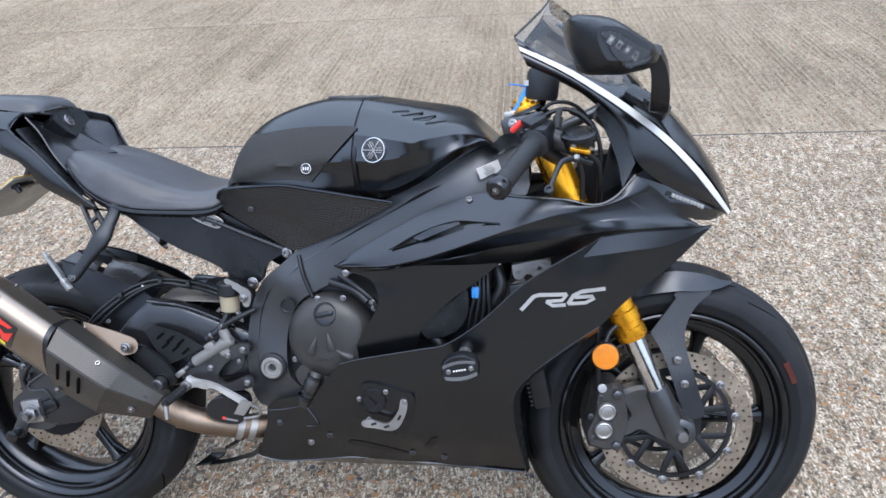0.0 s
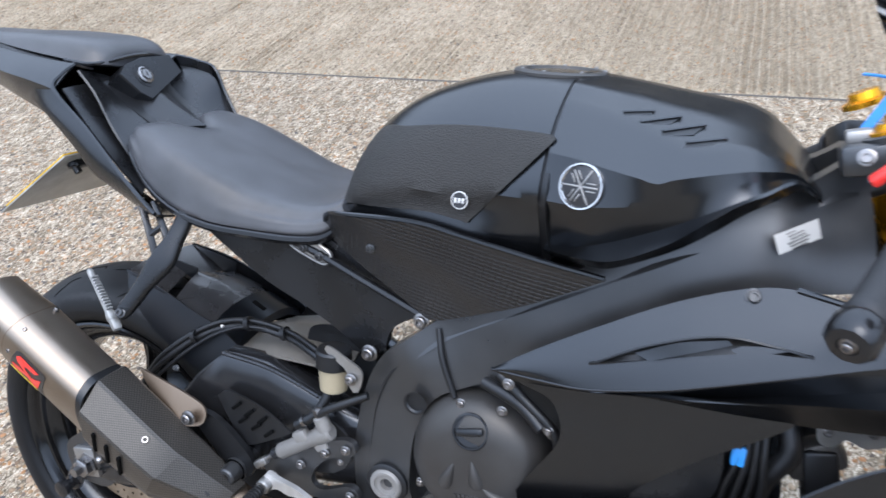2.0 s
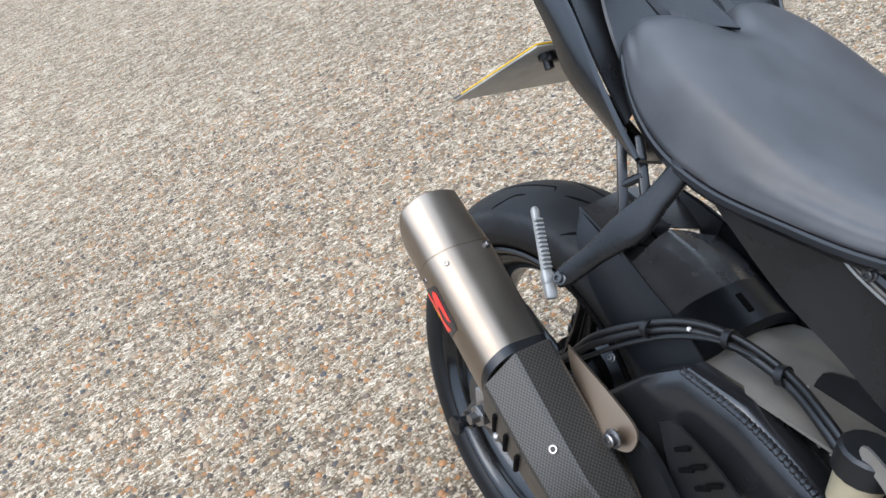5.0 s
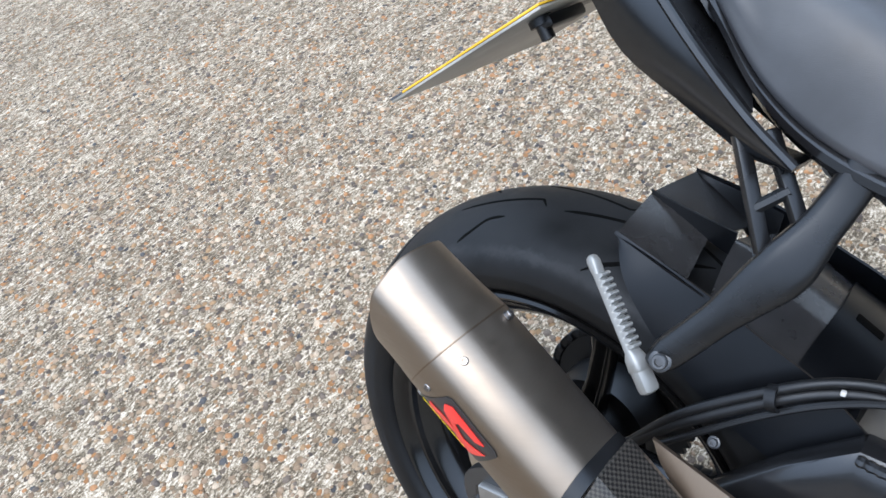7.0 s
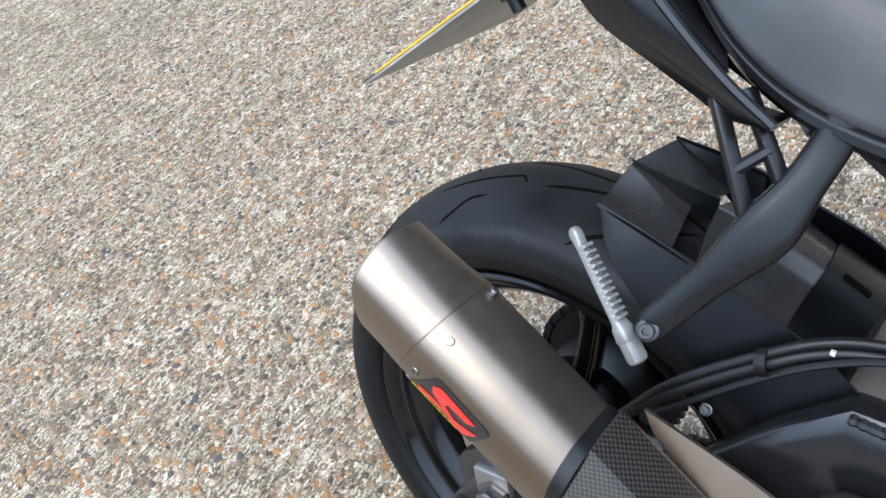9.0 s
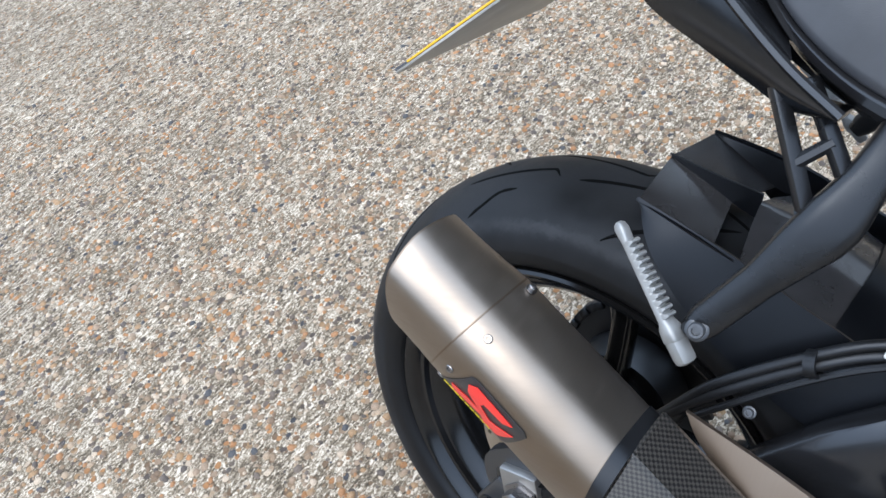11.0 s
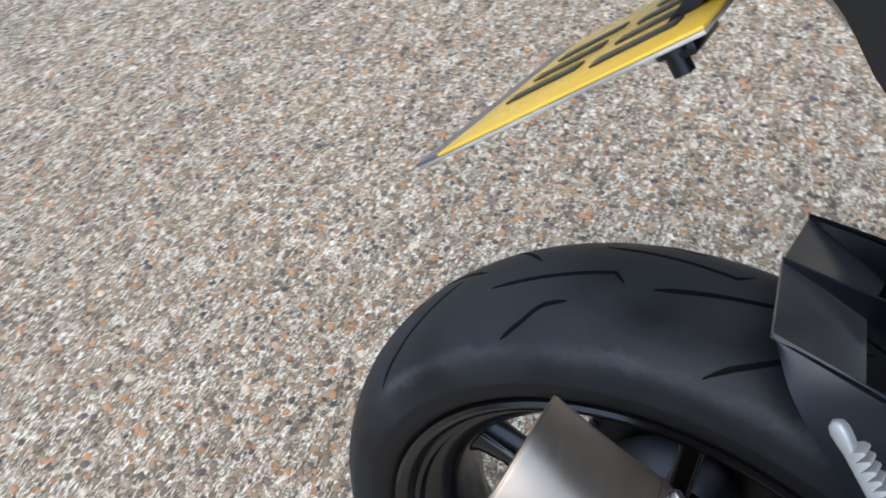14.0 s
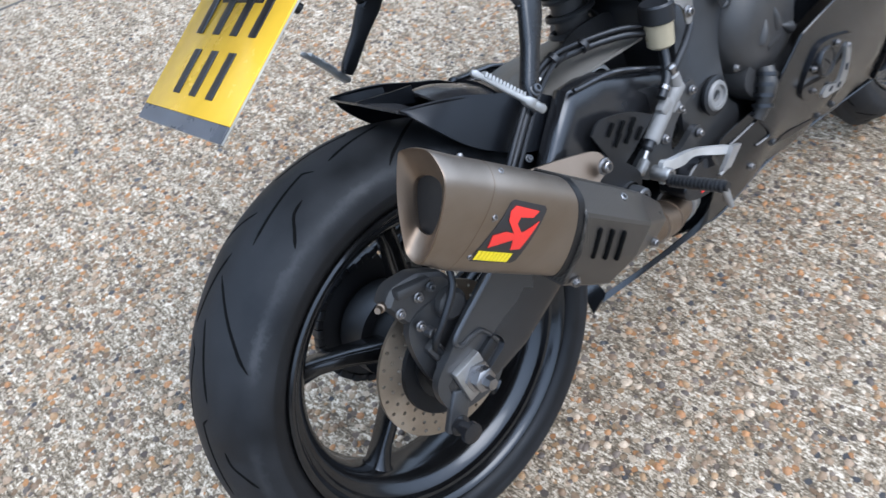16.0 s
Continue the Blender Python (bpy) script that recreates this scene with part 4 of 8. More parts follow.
part("end_lip", loft([can_ring(-0.408, 1.0, 0.31, 1.0), can_ring(-0.4095, 0.990, 0.31, 1.0), can_ring(-0.408, 0.975, 0.31, 1.0), can_ring(-0.4045, 0.95, 0.32, 1.0, 0.08), can_ring(-0.398, 0.93, 0.34, 1.0, 0.55), can_ring(-0.392, 0.93, 0.35, 1.0, 0.93), can_ring(-0.391, 0.93, 0.35, 1.0, 1.0), can_ring(-0.386, 0.93, 0.34, 1.0, 1.0)], caps=False), PIPE, muf, "brown inner face of the muffler end")
part("outlet", loft([can_ring(-0.3865, 1.0, 0.34, 1.0, 0.995), can_ring(-0.34, 1.0, 0.2, 1.0, 1.0), can_ring(-0.25, 1.0, 0.0, 1.0, 1.0), can_ring(-0.249, 0.3, 0.0, 1.0, 0.9)], caps=True), DARK, muf, "black muffler outlet")
part("seam", loft([can_ring(-0.3548, 1.003), can_ring(-0.3543, 1.0065), can_ring(-0.3538, 1.0065), can_ring(-0.3533, 1.003)], caps=False), PIPE, muf)
part("clamp_band", loft([can_ring(-0.2035, 0.990, 0.42), can_ring(-0.203, 1.010, 0.42), can_ring(-0.192, 1.016, 0.42), can_ring(-0.1915, 0.97, 0.42)], caps=False), DARK, muf)
FACETS = [(0.010, 0.060), (-0.040, 0.059), (-0.069, 0.024), (-0.058, -0.020), (-0.028, -0.066), (0.004, -0.062), (0.020, -0.020), (0.026, 0.030)]


def shield_ring(s, k, cy, cu, slant=0.0):
    out = []
    for q, (dy, du) in enumerate(FACETS):
        e = FACETS[(q + 1) % len(FACETS)]
        for f in (0.06, 0.5, 0.94):
            y, u = dy + (e[0] - dy) * f, du + (e[1] - du) * f
            base = UP * (cu + u * k) + AX * (s - slant * u)
            out.append(Vector((base.x, cy + y * k + 0.05 * (s + 0.35), base.z)))
    return out


part("heat_shield", loft([shield_ring(-0.193, 1.0, -0.200, 0.458, 0.42), shield_ring(-0.191, 1.03, -0.200, 0.458, 0.42), shield_ring(-0.110, 1.01, -0.199, 0.458, 0.08), shield_ring(-0.064, 0.985, -0.198, 0.459), shield_ring(-0.060, 0.965, -0.197, 0.460), shield_ring(-0.010, 0.73, -0.194, 0.469), shield_ring(0.028, 0.56, -0.190, 0.475), shield_ring(0.031, 0.50, -0.190, 0.475)], caps=True), CARBON, muf, "carbon fibre muffler shield", sharp=20)
tag_m = Matrix.Translation((0.283, -0.2175, 0.400)) @ pose(0, 0, 0, 0, 33, 0) @ pose(0, 0, 0, -8, 0, 8)
part("shield_tag", block((0.040, 0.002, 0.013), tag_m, 0.0006), INK, muf, "small black maker's tag")
part("tag_bar", block((0.018, 0.001, 0.003), tag_m @ pose(0.006, -0.0015, 0), 0), ALLOY, muf)
part("tag_bar", block((0.006, 0.001, 0.007), tag_m @ pose(-0.011, -0.0015, 0), 0), RED, muf)
for k in range(3):
    s, u = -0.163 + 0.0245 * k, -0.007
    base = UP * (0.458 + u) + AX * s
    turn_s = Matrix(((AX.x, 0, UP.x), (0, 1, 0), (AX.z, 0, UP.z))).to_4x4()
    part("shield_slot", block((0.0060, 0.007, 0.042), Matrix.Translation((base.x, -0.2625 + 0.05 * (s + 0.35), base.z)) @ turn_s @ pose(0, 0, 0, 17, 0, 0) @ pose(0, 0, 0, 0, -18, 0), 0.0028), SLOT_SHADE, muf)
for p, ax in (((0.035, -0.2525, 0.6105), (0.3, -0.65, 0.65)), ((0.033, -0.197, 0.6195), (0.5, 0.2, 0.8)), ((0.0065, -0.2605, 0.5765), (0, -1, 0.1)), ((-0.0215, -0.239, 0.542), (-0.2, -0.85, -0.4)), ((0.2157, -0.2325, 0.4700), (0.35, -0.7, 0.6)), ((0.118, -0.228, 0.410), (-0.3, -0.8, -0.4)), ((0.270, -0.222, 0.369), (0, -1, -0.2))):
    bolt(p, muf, 0.0046 if p[2] > 0.5 else 0.0075, ax)


def on_can(s, du, lift=0.0008):
    """A point on the muffler's outer side."""
    prof = spline(BODY, 200, True)
    side = prof[prof[:, 0] < -0.025]
    dy = np.interp(du, side[np.argsort(side[:, 1]), 1], side[np.argsort(side[:, 1]), 0])
    base = UP * (0.458 + du) + AX * s
    return (base.x, -0.200 + dy - lift + 0.05 * (s + 0.35), base.z)


def can_decal(name, outline, material, lift, label=""):
    """A patch of a sticker with an outline in (along, up), laid on the muffler's outer side."""
    bm = bmesh.new()
    bm.faces.new([bm.verts.new((a, 0, u)) for a, u in outline])
    for axis, no in ((0, (1, 0, 0)), (2, (0, 0, 1))):
        q = [p[axis // 2] for p in outline]
        for c in np.arange(min(q) + 0.004, max(q), 0.004):
            bmesh.ops.bisect_plane(bm, geom=bm.verts[:] + bm.edges[:] + bm.faces[:], plane_co=(c, 0, c), plane_no=no)
    bmesh.ops.triangulate(bm, faces=bm.faces[:])
    for v in bm.verts:
        v.co = on_can(v.co.x, v.co.z, lift)
    bmesh.ops.recalc_face_normals(bm, faces=bm.faces[:])
    thicken(bm, 0.0006, (0, 1, 0))
    return part(name, bm, material, muf, label)


can_decal("maker_sticker", [(-0.3225, 0.0285), (-0.2745, 0.0268), (-0.2700, 0.0235), (-0.2732, -0.0385), (-0.2775, -0.0418), (-0.3395, -0.0430), (-0.3430, -0.0395), (-0.3270, 0.0250)], INK, 0.0010, "black maker sticker with red and yellow shapes")
can_decal("sticker_shape", [(-0.3185, 0.0228), (-0.2815, 0.0206), (-0.2875, 0.0127), (-0.3060, 0.0113), (-0.3066, 0.0043), (-0.2940, -0.0050), (-0.2882, -0.0021), (-0.2752, 0.0098), (-0.2781, -0.0078), (-0.2814, -0.0237), (-0.2943, -0.0258), (-0.3001, -0.0141), (-0.3111, -0.0184), (-0.3290, -0.0256), (-0.3324, -0.0115), (-0.3165, -0.0058), (-0.3040, -0.0068), (-0.3205, 0.0060), (-0.3238, 0.0160)], RED, 0.0020)
for k in range(9):
    a = -0.3395 + 0.0058 * k
    can_decal("sticker_bar", [(a + 0.0016, -0.0298), (a + 0.0064, -0.0297), (a + 0.0072, -0.0408), (a + 0.0022, -0.0410)], BRIGHT, 0.0020)

tail_pipe = part("link_pipe", tube([(0.285, -0.172, 0.372), (0.36, -0.154, 0.325), (0.44, -0.124, 0.297), (0.51, -0.092, 0.283), (0.60, -0.05, 0.27)], [0.027, 0.027, 0.026, 0.026, 0.028], 20), PIPE, bike, "heat-browned steel exhaust link pipe")
for s in ((0.345, -0.158, 0.333, 0.029), (0.395, -0.142, 0.311, 0.028), (0.455, -0.117, 0.293, 0.030), (0.478, -0.107, 0.288, 0.030)):
    part("pipe_clamp", turned([(-0.007, s[3] - 0.004), (-0.007, s[3]), (0.007, s[3]), (0.007, s[3] - 0.004)], s[:3], (0.88, 0.36, -0.30), 24), ALLOY if s[0] > 0.45 else PIPE, tail_pipe)
part("exhaust_valve_cover", loft([[(0.45 + (x - 0.45) * k, y, 0.352 + (z - 0.352) * k) for x, z in spline([(0.4096, 0.362), (0.4338, 0.3815), (0.470, 0.3830), (0.486, 0.377), (0.4924, 0.3566), (0.4804, 0.326), (0.4431, 0.3253), (0.4094, 0.3404)], 32, True)] for y, k in ((-0.175, 0.94), (-0.173, 1.0), (-0.128, 0.95))]), GLOSS, tail_pipe)
part("cover_bar", block((0.026, 0.001, 0.004), pose(0.463, -0.1755, 0.334, 0, 8, 0), 0), CASTM, tail_pipe)
part("cover_mark", block((0.006, 0.001, 0.006), pose(0.446, -0.1755, 0.337, 0, 8, 0), 0), RED, tail_pipe)
hang = part("muffler_hanger", panel([(0.146, 0.534), (0.146, 0.534), (0.225, 0.512), (0.262, 0.497), (0.266, 0.478), (0.25, 0.470), (0.22, 0.472), (0.165, 0.512)], lambda x, z: -0.164 - 0.40 * (0.534 - 0.26 * (x - 0.125) - z), 60, 0.03, 0.003), PIPE, bike, "brown titanium muffler hanger plate")
bolt((0.249, -0.183, 0.487), hang, 0.011)
part("hanger_arm", loft([[(x, y, z) for x, z in spline([(0.235, 0.476), (0.275, 0.482), (0.335, 0.430), (0.330, 0.398), (0.295, 0.405)], 24, True)] for y in (-0.160, -0.150)]), DARK, hang)

# ---- frame and engine ----
SPAR = surf([(1.04, -0.066, 0.90), (0.995, -0.108, 0.842), (1.014, -0.085, 0.855), (0.97, -0.122, 0.80), (0.88, -0.128, 0.80), (0.81, -0.132, 0.75), (0.72, -0.138, 0.70), (0.61, -0.130, 0.67), (0.58, -0.140, 0.62), (0.52, -0.118, 0.61), (0.50, -0.122, 0.54), (0.546, -0.142, 0.44), (0.49, -0.125, 0.42), (0.52, -0.125, 0.36), (0.61, -0.135, 0.50)])
frame_outline = [(1.045, 0.912), (1.0, 0.893), (0.88, 0.834), (0.80, 0.790), (0.71, 0.742), (0.62, 0.692), (0.575, 0.656), (0.525, 0.612), (0.498, 0.545), (0.487, 0.45), (0.494, 0.372), (0.525, 0.345), (0.60, 0.360), (0.605, 0.395), (0.580, 0.425), (0.580, 0.51), (0.607, 0.575), (0.65, 0.605), (0.72, 0.64), (0.80, 0.69), (0.90, 0.745), (1.0, 0.78), (1.07, 0.80)]
spar = part("frame_spar", panel(frame_outline, SPAR, 120, 0.018, 0.03), FRAME, bike, "satin black alloy frame spar")
top_line = [(1.040, 0.905), (1.0, 0.889), (0.88, 0.830), (0.80, 0.786), (0.71, 0.738), (0.62, 0.688), (0.575, 0.652), (0.528, 0.612), (0.502, 0.545), (0.492, 0.45)]
low_line_f = [(1.047, 0.882), (1.01, 0.868), (0.893, 0.809), (0.812, 0.766), (0.722, 0.718), (0.636, 0.670), (0.592, 0.636), (0.547, 0.600), (0.522, 0.540), (0.512, 0.45)]
part("spar_bevel", shell([[(x, SPAR(x, z) + 0.012, z + 0.004) for x, z in top_line], [(x, SPAR(x, z) - 0.0012, z) for x, z in low_line_f]], 60, 5, 0.0), FRAME, spar)
part("left_spar", panel(frame_outline, SPAR, 120, 0.03, 0.03, -1), FRAME, spar)
part("pivot_nut", turned([(0, 0.024), (0.004, 0.023), (0.006, 0.0205), (0.006, 0.0165), (0.002, 0.0155), (0.0015, 0.009), (-0.006, 0.008), (-0.006, 0)], (0.546, -0.145, 0.439), (0, -1, 0), 24), CASTM, spar, "worn alloy swingarm pivot nut")
part("pivot_washer", turned([(-0.004, 0.03), (0.001, 0.03), (0.003, 0.026), (0.003, 0.02)], (0.546, -0.144, 0.439), (0, -1, 0), 32), DARK, spar)
part("frame_hole", turned([(-0.002, 0), (-0.002, 0.012), (0.001, 0.015), (0.002, 0.016), (0.002, 0.013)], (0.588, -0.146, 0.573), (0, -1, 0), 24), DARK, spar)
part("breather_hose", tube([(0.612, SPAR(0.612, 0.675) - 0.001, 0.675), (0.622, SPAR(0.622, 0.635) - 0.003, 0.638), (0.640, SPAR(0.640, 0.592) - 0.003, 0.592)], 0.0042), DARK, spar)
label = part("warning_label", panel([(0.972, 0.848), (1.011, 0.862), (1.018, 0.840), (0.980, 0.826)], lambda x, z: -0.118 + 0.9 * (x - 0.995) - 0.1 * (z - 0.842), 60, 0.02, 0.0006, smooth=False), WHITE, spar, "white printed warning label")
for i in range(6):
    part("print_line", block((0.026 - 0.004 * (i % 3), 0.001, 0.0011), pose(0.9925 + 0.0012 * i, -0.1205 + 0.0011 * i, 0.852 - 0.0036 * i, 0, -19, 42), 0), INK, label)

# subframe side plate and its bolts
sub_line = [(0.220, 0.756), (0.220, 0.756), (0.269, 0.722), (0.334, 0.682), (0.397, 0.655), (0.451, 0.627), (0.492, 0.602), (0.520, 0.615), (0.535, 0.650), (0.592, 0.683), (0.592, 0.683), (0.52, 0.715), (0.45, 0.752), (0.40, 0.768), (0.30, 0.775)]
sub = part("subframe", panel(sub_line, lambda x, z: -0.098 - 0.03 * max(0, x - 0.45), 90, 0.02, 0.012), PLASTIC, bike, "black plastic-clad rear subframe")
part("left_plate", panel(sub_line, lambda x, z: -0.098, 90, 0.03, 0.012, -1), PLASTIC, sub)
part("upper_rib", tube([(0.30, -0.106, 0.768), (0.40, -0.108, 0.748), (0.50, -0.112, 0.712), (0.585, -0.118, 0.682)], 0.006, 8), PLASTIC, sub)
bolt((0.586, -0.126, 0.678), sub, 0.0105), bolt((0.504, -0.112, 0.611), sub, 0.0115)
catch = spline([(0.384, 0.751), (0.410, 0.757), (0.438, 0.747), (0.447, 0.738), (0.442, 0.728), (0.430, 0.727), (0.394, 0.741)], 40, True)
part("seat_catch", panel([tuple(p) for p in catch], lambda x, z: -0.110, 40, 0.03, 0.006, smooth=False), ALLOY, sub, "bare alloy seat bracket")
part("catch_rim", tube([(x, -0.1105, z) for x, z in catch] + [(catch[0][0], -0.1105, catch[0][1])], 0.0022, 6, 60), ALLOY, sub)
for p in ((0.408, -0.115, 0.746), (0.432, -0.115, 0.737)):
    bolt(p, sub, 0.0062, black=True)

eng = part("engine", loft([[(x, y, z) for x, z in spline([(0.56, 0.36), (0.58, 0.56), (0.66, 0.62), (0.80, 0.70), (0.95, 0.70), (1.0, 0.58), (0.96, 0.42), (0.92, 0.30), (0.70, 0.27), (0.60, 0.30)], 60, True)] for y in (-0.118, -0.115, 0.115, 0.118)]), DARK, bike, "black four-cylinder engine behind the fairing")
cover = part("clutch_cover", turned([(-0.06, 0.094), (-0.005, 0.092), (0.012, 0.086), (0.024, 0.074), (0.030, 0.055), (0.032, 0.03), (0.032, 0)], (0.674, -0.138, 0.508), (0, -1, 0), 64), CASE, eng, "dark grey round clutch cover with cast ribs")
part("cover_lobe", loft([[(x, y, z) for x, z in spline([(0.60, 0.43), (0.64, 0.385), (0.70, 0.385), (0.74, 0.43), (0.69, 0.46), (0.63, 0.46)], 30, True)] for y in (-0.12, -0.15, -0.158)]), CASE, cover)
part("filler_cap", turned([(-0.004, 0.0235), (0.004, 0.0235), (0.0055, 0.022), (0.0055, 0.0205), (0.003, 0.0195), (0.003, 0)], (0.671, -0.163, 0.563), (0.05, -1, 0.25), 32), GLOSS, cover)
part("filler_grip", block((0.036, 0.008, 0.010), pose(0.671, -0.168, 0.564, -14, -14, 0), 0.003), PLASTIC, cover)
for k, (x, z, a) in enumerate(((0.6455, 0.499, 20), (0.679, 0.508, -14), (0.706, 0.4815, -62))):
    bm = loft([[(w * math.cos(t), d * max(math.sin(t), -0.2), h) for t in np.linspace(0, 2 * math.pi, 12, endpoint=False)] for h, w, d in ((-0.020, 0.008, 0.006), (-0.012, 0.010, 0.009), (0.004, 0.006, 0.007), (0.018, 0.002, 0.002))])
    part("cast_rib", bm, CASE, cover, m=pose(x, -0.168, z, 0, a, 0) @ pose(0, 0, 0, 0, 0, 180))
for i in range(6):
    part("cast_mark", block((0.0042, 0.0024, 0.0075), pose(0.6545 + 0.0059 * i, -0.1702, 0.4695 + 0.0008 * i, 4, -8, 0), 0.0006), CASE, cover)
for p in ((0.652, -0.150, 0.590), (0.705, -0.150, 0.592), (0.742, -0.145, 0.60), (0.765, -0.14, 0.57), (0.598, -0.148, 0.46), (0.617, -0.150, 0.42)):
    bolt(p, cover, 0.0065)
sens = part("oil_line_union", tube([(0.648, -0.165, 0.440), (0.640, -0.172, 0.420), (0.628, -0.172, 0.395), (0.615, -0.165, 0.37)], [0.013, 0.015, 0.012, 0.011], 14), CASE, eng)
for k in range(4):
    part("union_ring", turned([(-0.003, 0.012), (-0.003, 0.0165), (0.003, 0.0165), (0.003, 0.012)], (0.645 - 0.008 * k, -0.169 - 0.001 * k, 0.431 - 0.014 * k), (0.4, 0.1, 0.9), 18), DARK, sens)
part("cable_loom", tube([(0.70, -0.150, 0.640), (0.745, -0.165, 0.615), (0.775, -0.165, 0.585), (0.778, -0.160, 0.545), (0.765, -0.150, 0.50)], 0.006), DARK, eng)
part("cable_loom", tube([(0.68, -0.148, 0.625), (0.73, -0.160, 0.612), (0.76, -0.170, 0.592)], 0.008), DARK, eng)
part("clamp_tab", block((0.010, 0.006, 0.022), pose(0.783, -0.172, 0.562, 0, 20, 0), 0.002), ALLOY, eng)
bolt((0.768, -0.170, 0.592), eng, 0.006)

# radiator and what shows through the side opening
rad = part("radiator", block((0.035, 0.30, 0.26), pose(1.075, 0, 0.50, 0, -12, 0), 0.006), DARK, eng)
for k in range(26):
    part("fin", block((0.040, 0.29, 0.0022), pose(1.072 + (k - 13) * -0.0019, 0, 0.50 + (k - 13) * 0.0092, 0, -12, 0), 0), FRAME, rad)
# pale bolted bracket in the opening, no tank
part("opening_bracket", loft([[(x, y, z) for x, z in spline([(1.040, 0.664), (1.040, 0.664), (1.105, 0.676), (1.112, 0.655), (1.088, 0.642), (1.070, 0.648), (1.058, 0.636), (1.044, 0.640)], 28, True)] for y in (-0.150, -0.146, -0.12)]), ALLOY, eng, "pale alloy bracket inside the side opening")
for p in ((1.052, -0.150, 0.652), (1.092, -0.150, 0.660)):
    bolt(p, eng, 0.005)
part("filler_block", block((0.06, 0.03, 0.035), pose(1.045, -0.13, 0.612, 0, -30, 0), 0.006), CASE, eng)
part("hose", tube([(1.01, -0.14, 0.66), (1.02, -0.15, 0.62), (1.00, -0.15, 0.58), (0.99, -0.14, 0.53)], 0.012, 14), DARK, eng)
part("blue_connector", block((0.016, 0.012, 0.024), pose(0.972, -0.168, 0.615), 0.003), BLUE, eng, "blue wiring connector")
for k in range(4):
    part("wire", tube([(0.965 + 0.009 * k, -0.165 + 0.004 * k, 0.68), (0.972 + 0.008 * k, -0.17, 0.62), (0.962 + 0.012 * k, -0.168, 0.57), (0.955 + 0.01 * k, -0.16, 0.52)], 0.004), DARK, eng)
part("inner_duct", panel([(0.868, 0.548), (0.93, 0.60), (0.955, 0.62), (0.955, 0.57), (0.93, 0.535), (0.88, 0.52)], lambda x, z: -0.172, 50, 0.03, 0.01), PLASTIC, eng)
part("hose", tube([(0.80, -0.15, 0.56), (0.87, -0.15, 0.53), (0.90, -0.155, 0.50), (0.91, -0.155, 0.44)], 0.014, 14), DARK, eng)

# ---- tank ----
STATIONS = [(0.448, 0.822, 0.80, 0.085, 0.79, 0.08), (0.468, 0.868, 0.81, 0.110, 0.797, 0.105), (0.495, 0.912, 0.83, 0.132, 0.806, 0.126), (0.555, 0.953, 0.85, 0.152, 0.817, 0.148), (0.65, 0.981, 0.865, 0.166, 0.815, 0.166), (0.735, 0.984, 0.878, 0.184, 0.802, 0.162), (0.79, 0.976, 0.888, 0.203, 0.797, 0.142), (0.86, 0.966, 0.893, 0.207, 0.822, 0.136), (0.93, 0.953, 0.895, 0.196, 0.848, 0.13), (0.975, 0.930, 0.888, 0.172, 0.865, 0.12), (1.005, 0.897, 0.874, 0.140, 0.872, 0.11), (1.018, 0.878, 0.868, 0.120, 0.866, 0.10)]
ST = spline(STATIONS, 160)


def tank_half(x, n=36):
    """Half a section of the tank, from its top line to under its edge."""
    top, zw, w, zb, wb = [float(np.interp(x, ST[:, 0], ST[:, c])) for c in range(1, 6)]
    pts = [(0, top), (0.30 * w, top - 0.004), (0.52 * w, top - 0.16 * (top - zw)), (0.80 * w, zw + 0.52 * (top - zw)), (w, zw), (0.97 * w, zw - 0.3 * (zw - zb)), (wb, zb), (wb - 0.012, zb - 0.010), (0.04, zb - 0.012)]
    if x > 0.745:
        pts = [(0, top), (0.34 * w, top - 0.003), (0.44 * w, top - 0.008), (0.44 * w, top - 0.008), (0.60 * w, top - 0.24 * (top - zw)), (0.82 * w, zw + 0.46 * (top - zw)), (0.90 * w, zw + 0.30 * (top - zw)), (w, zw - 0.05 * (zw - zb)), (0.985 * w, zw - 0.42 * (zw - zb)), (0.94 * w, zw - 0.60 * (zw - zb)), (wb, zb), (wb - 0.012, zb - 0.010), (0.04, zb - 0.012)]
    return spline(pts, n)


def tank_y(x, z, lift=0.002):
    h = tank_half(x, 60)
    k = h[:, 1].argmin()
    h = h[:k][::-1]
    return -float(np.interp(z, h[:, 1], h[:, 0])) - lift


def tank_piece(x0, x1, n):
    rings = []
    for x in np.linspace(x0, x1, n):
        h = tank_half(x)
        rings.append([(x, -y, z) for y, z in h] + [(x, y, z) for y, z in h[::-1]][:-1])
    return loft(rings)


tank = part("fuel_tank", tank_piece(0.448, 0.7430, 40), PAINT, bike, "satin black fuel tank")
T0 = [(0.7475, 0, 0.986), (0.79, 0, 0.981), (0.85, 0, 0.972), (0.913, 0, 0.963), (0.941, 0, 0.956), (0.963, 0, 0.943), (0.990, 0, 0.915), (1.012, 0, 0.885)]
T1 = [(0.7475, -0.080, 0.977), (0.788, -0.079, 0.972), (0.825, -0.079, 0.967), (0.861, -0.084, 0.960), (0.896, -0.085, 0.954), (0.931, -0.085, 0.945), (0.960, -0.082, 0.932), (0.988, -0.085, 0.910), (1.012, -0.080, 0.884)]
T2 = [(0.7475, -0.113, 0.961), (0.802, -0.130, 0.953), (0.836, -0.142, 0.945), (0.876, -0.164, 0.931), (0.893, -0.166, 0.928), (0.92, -0.148, 0.932), (0.951, -0.130, 0.927), (0.987, -0.104, 0.909), (1.012, -0.090, 0.884)]
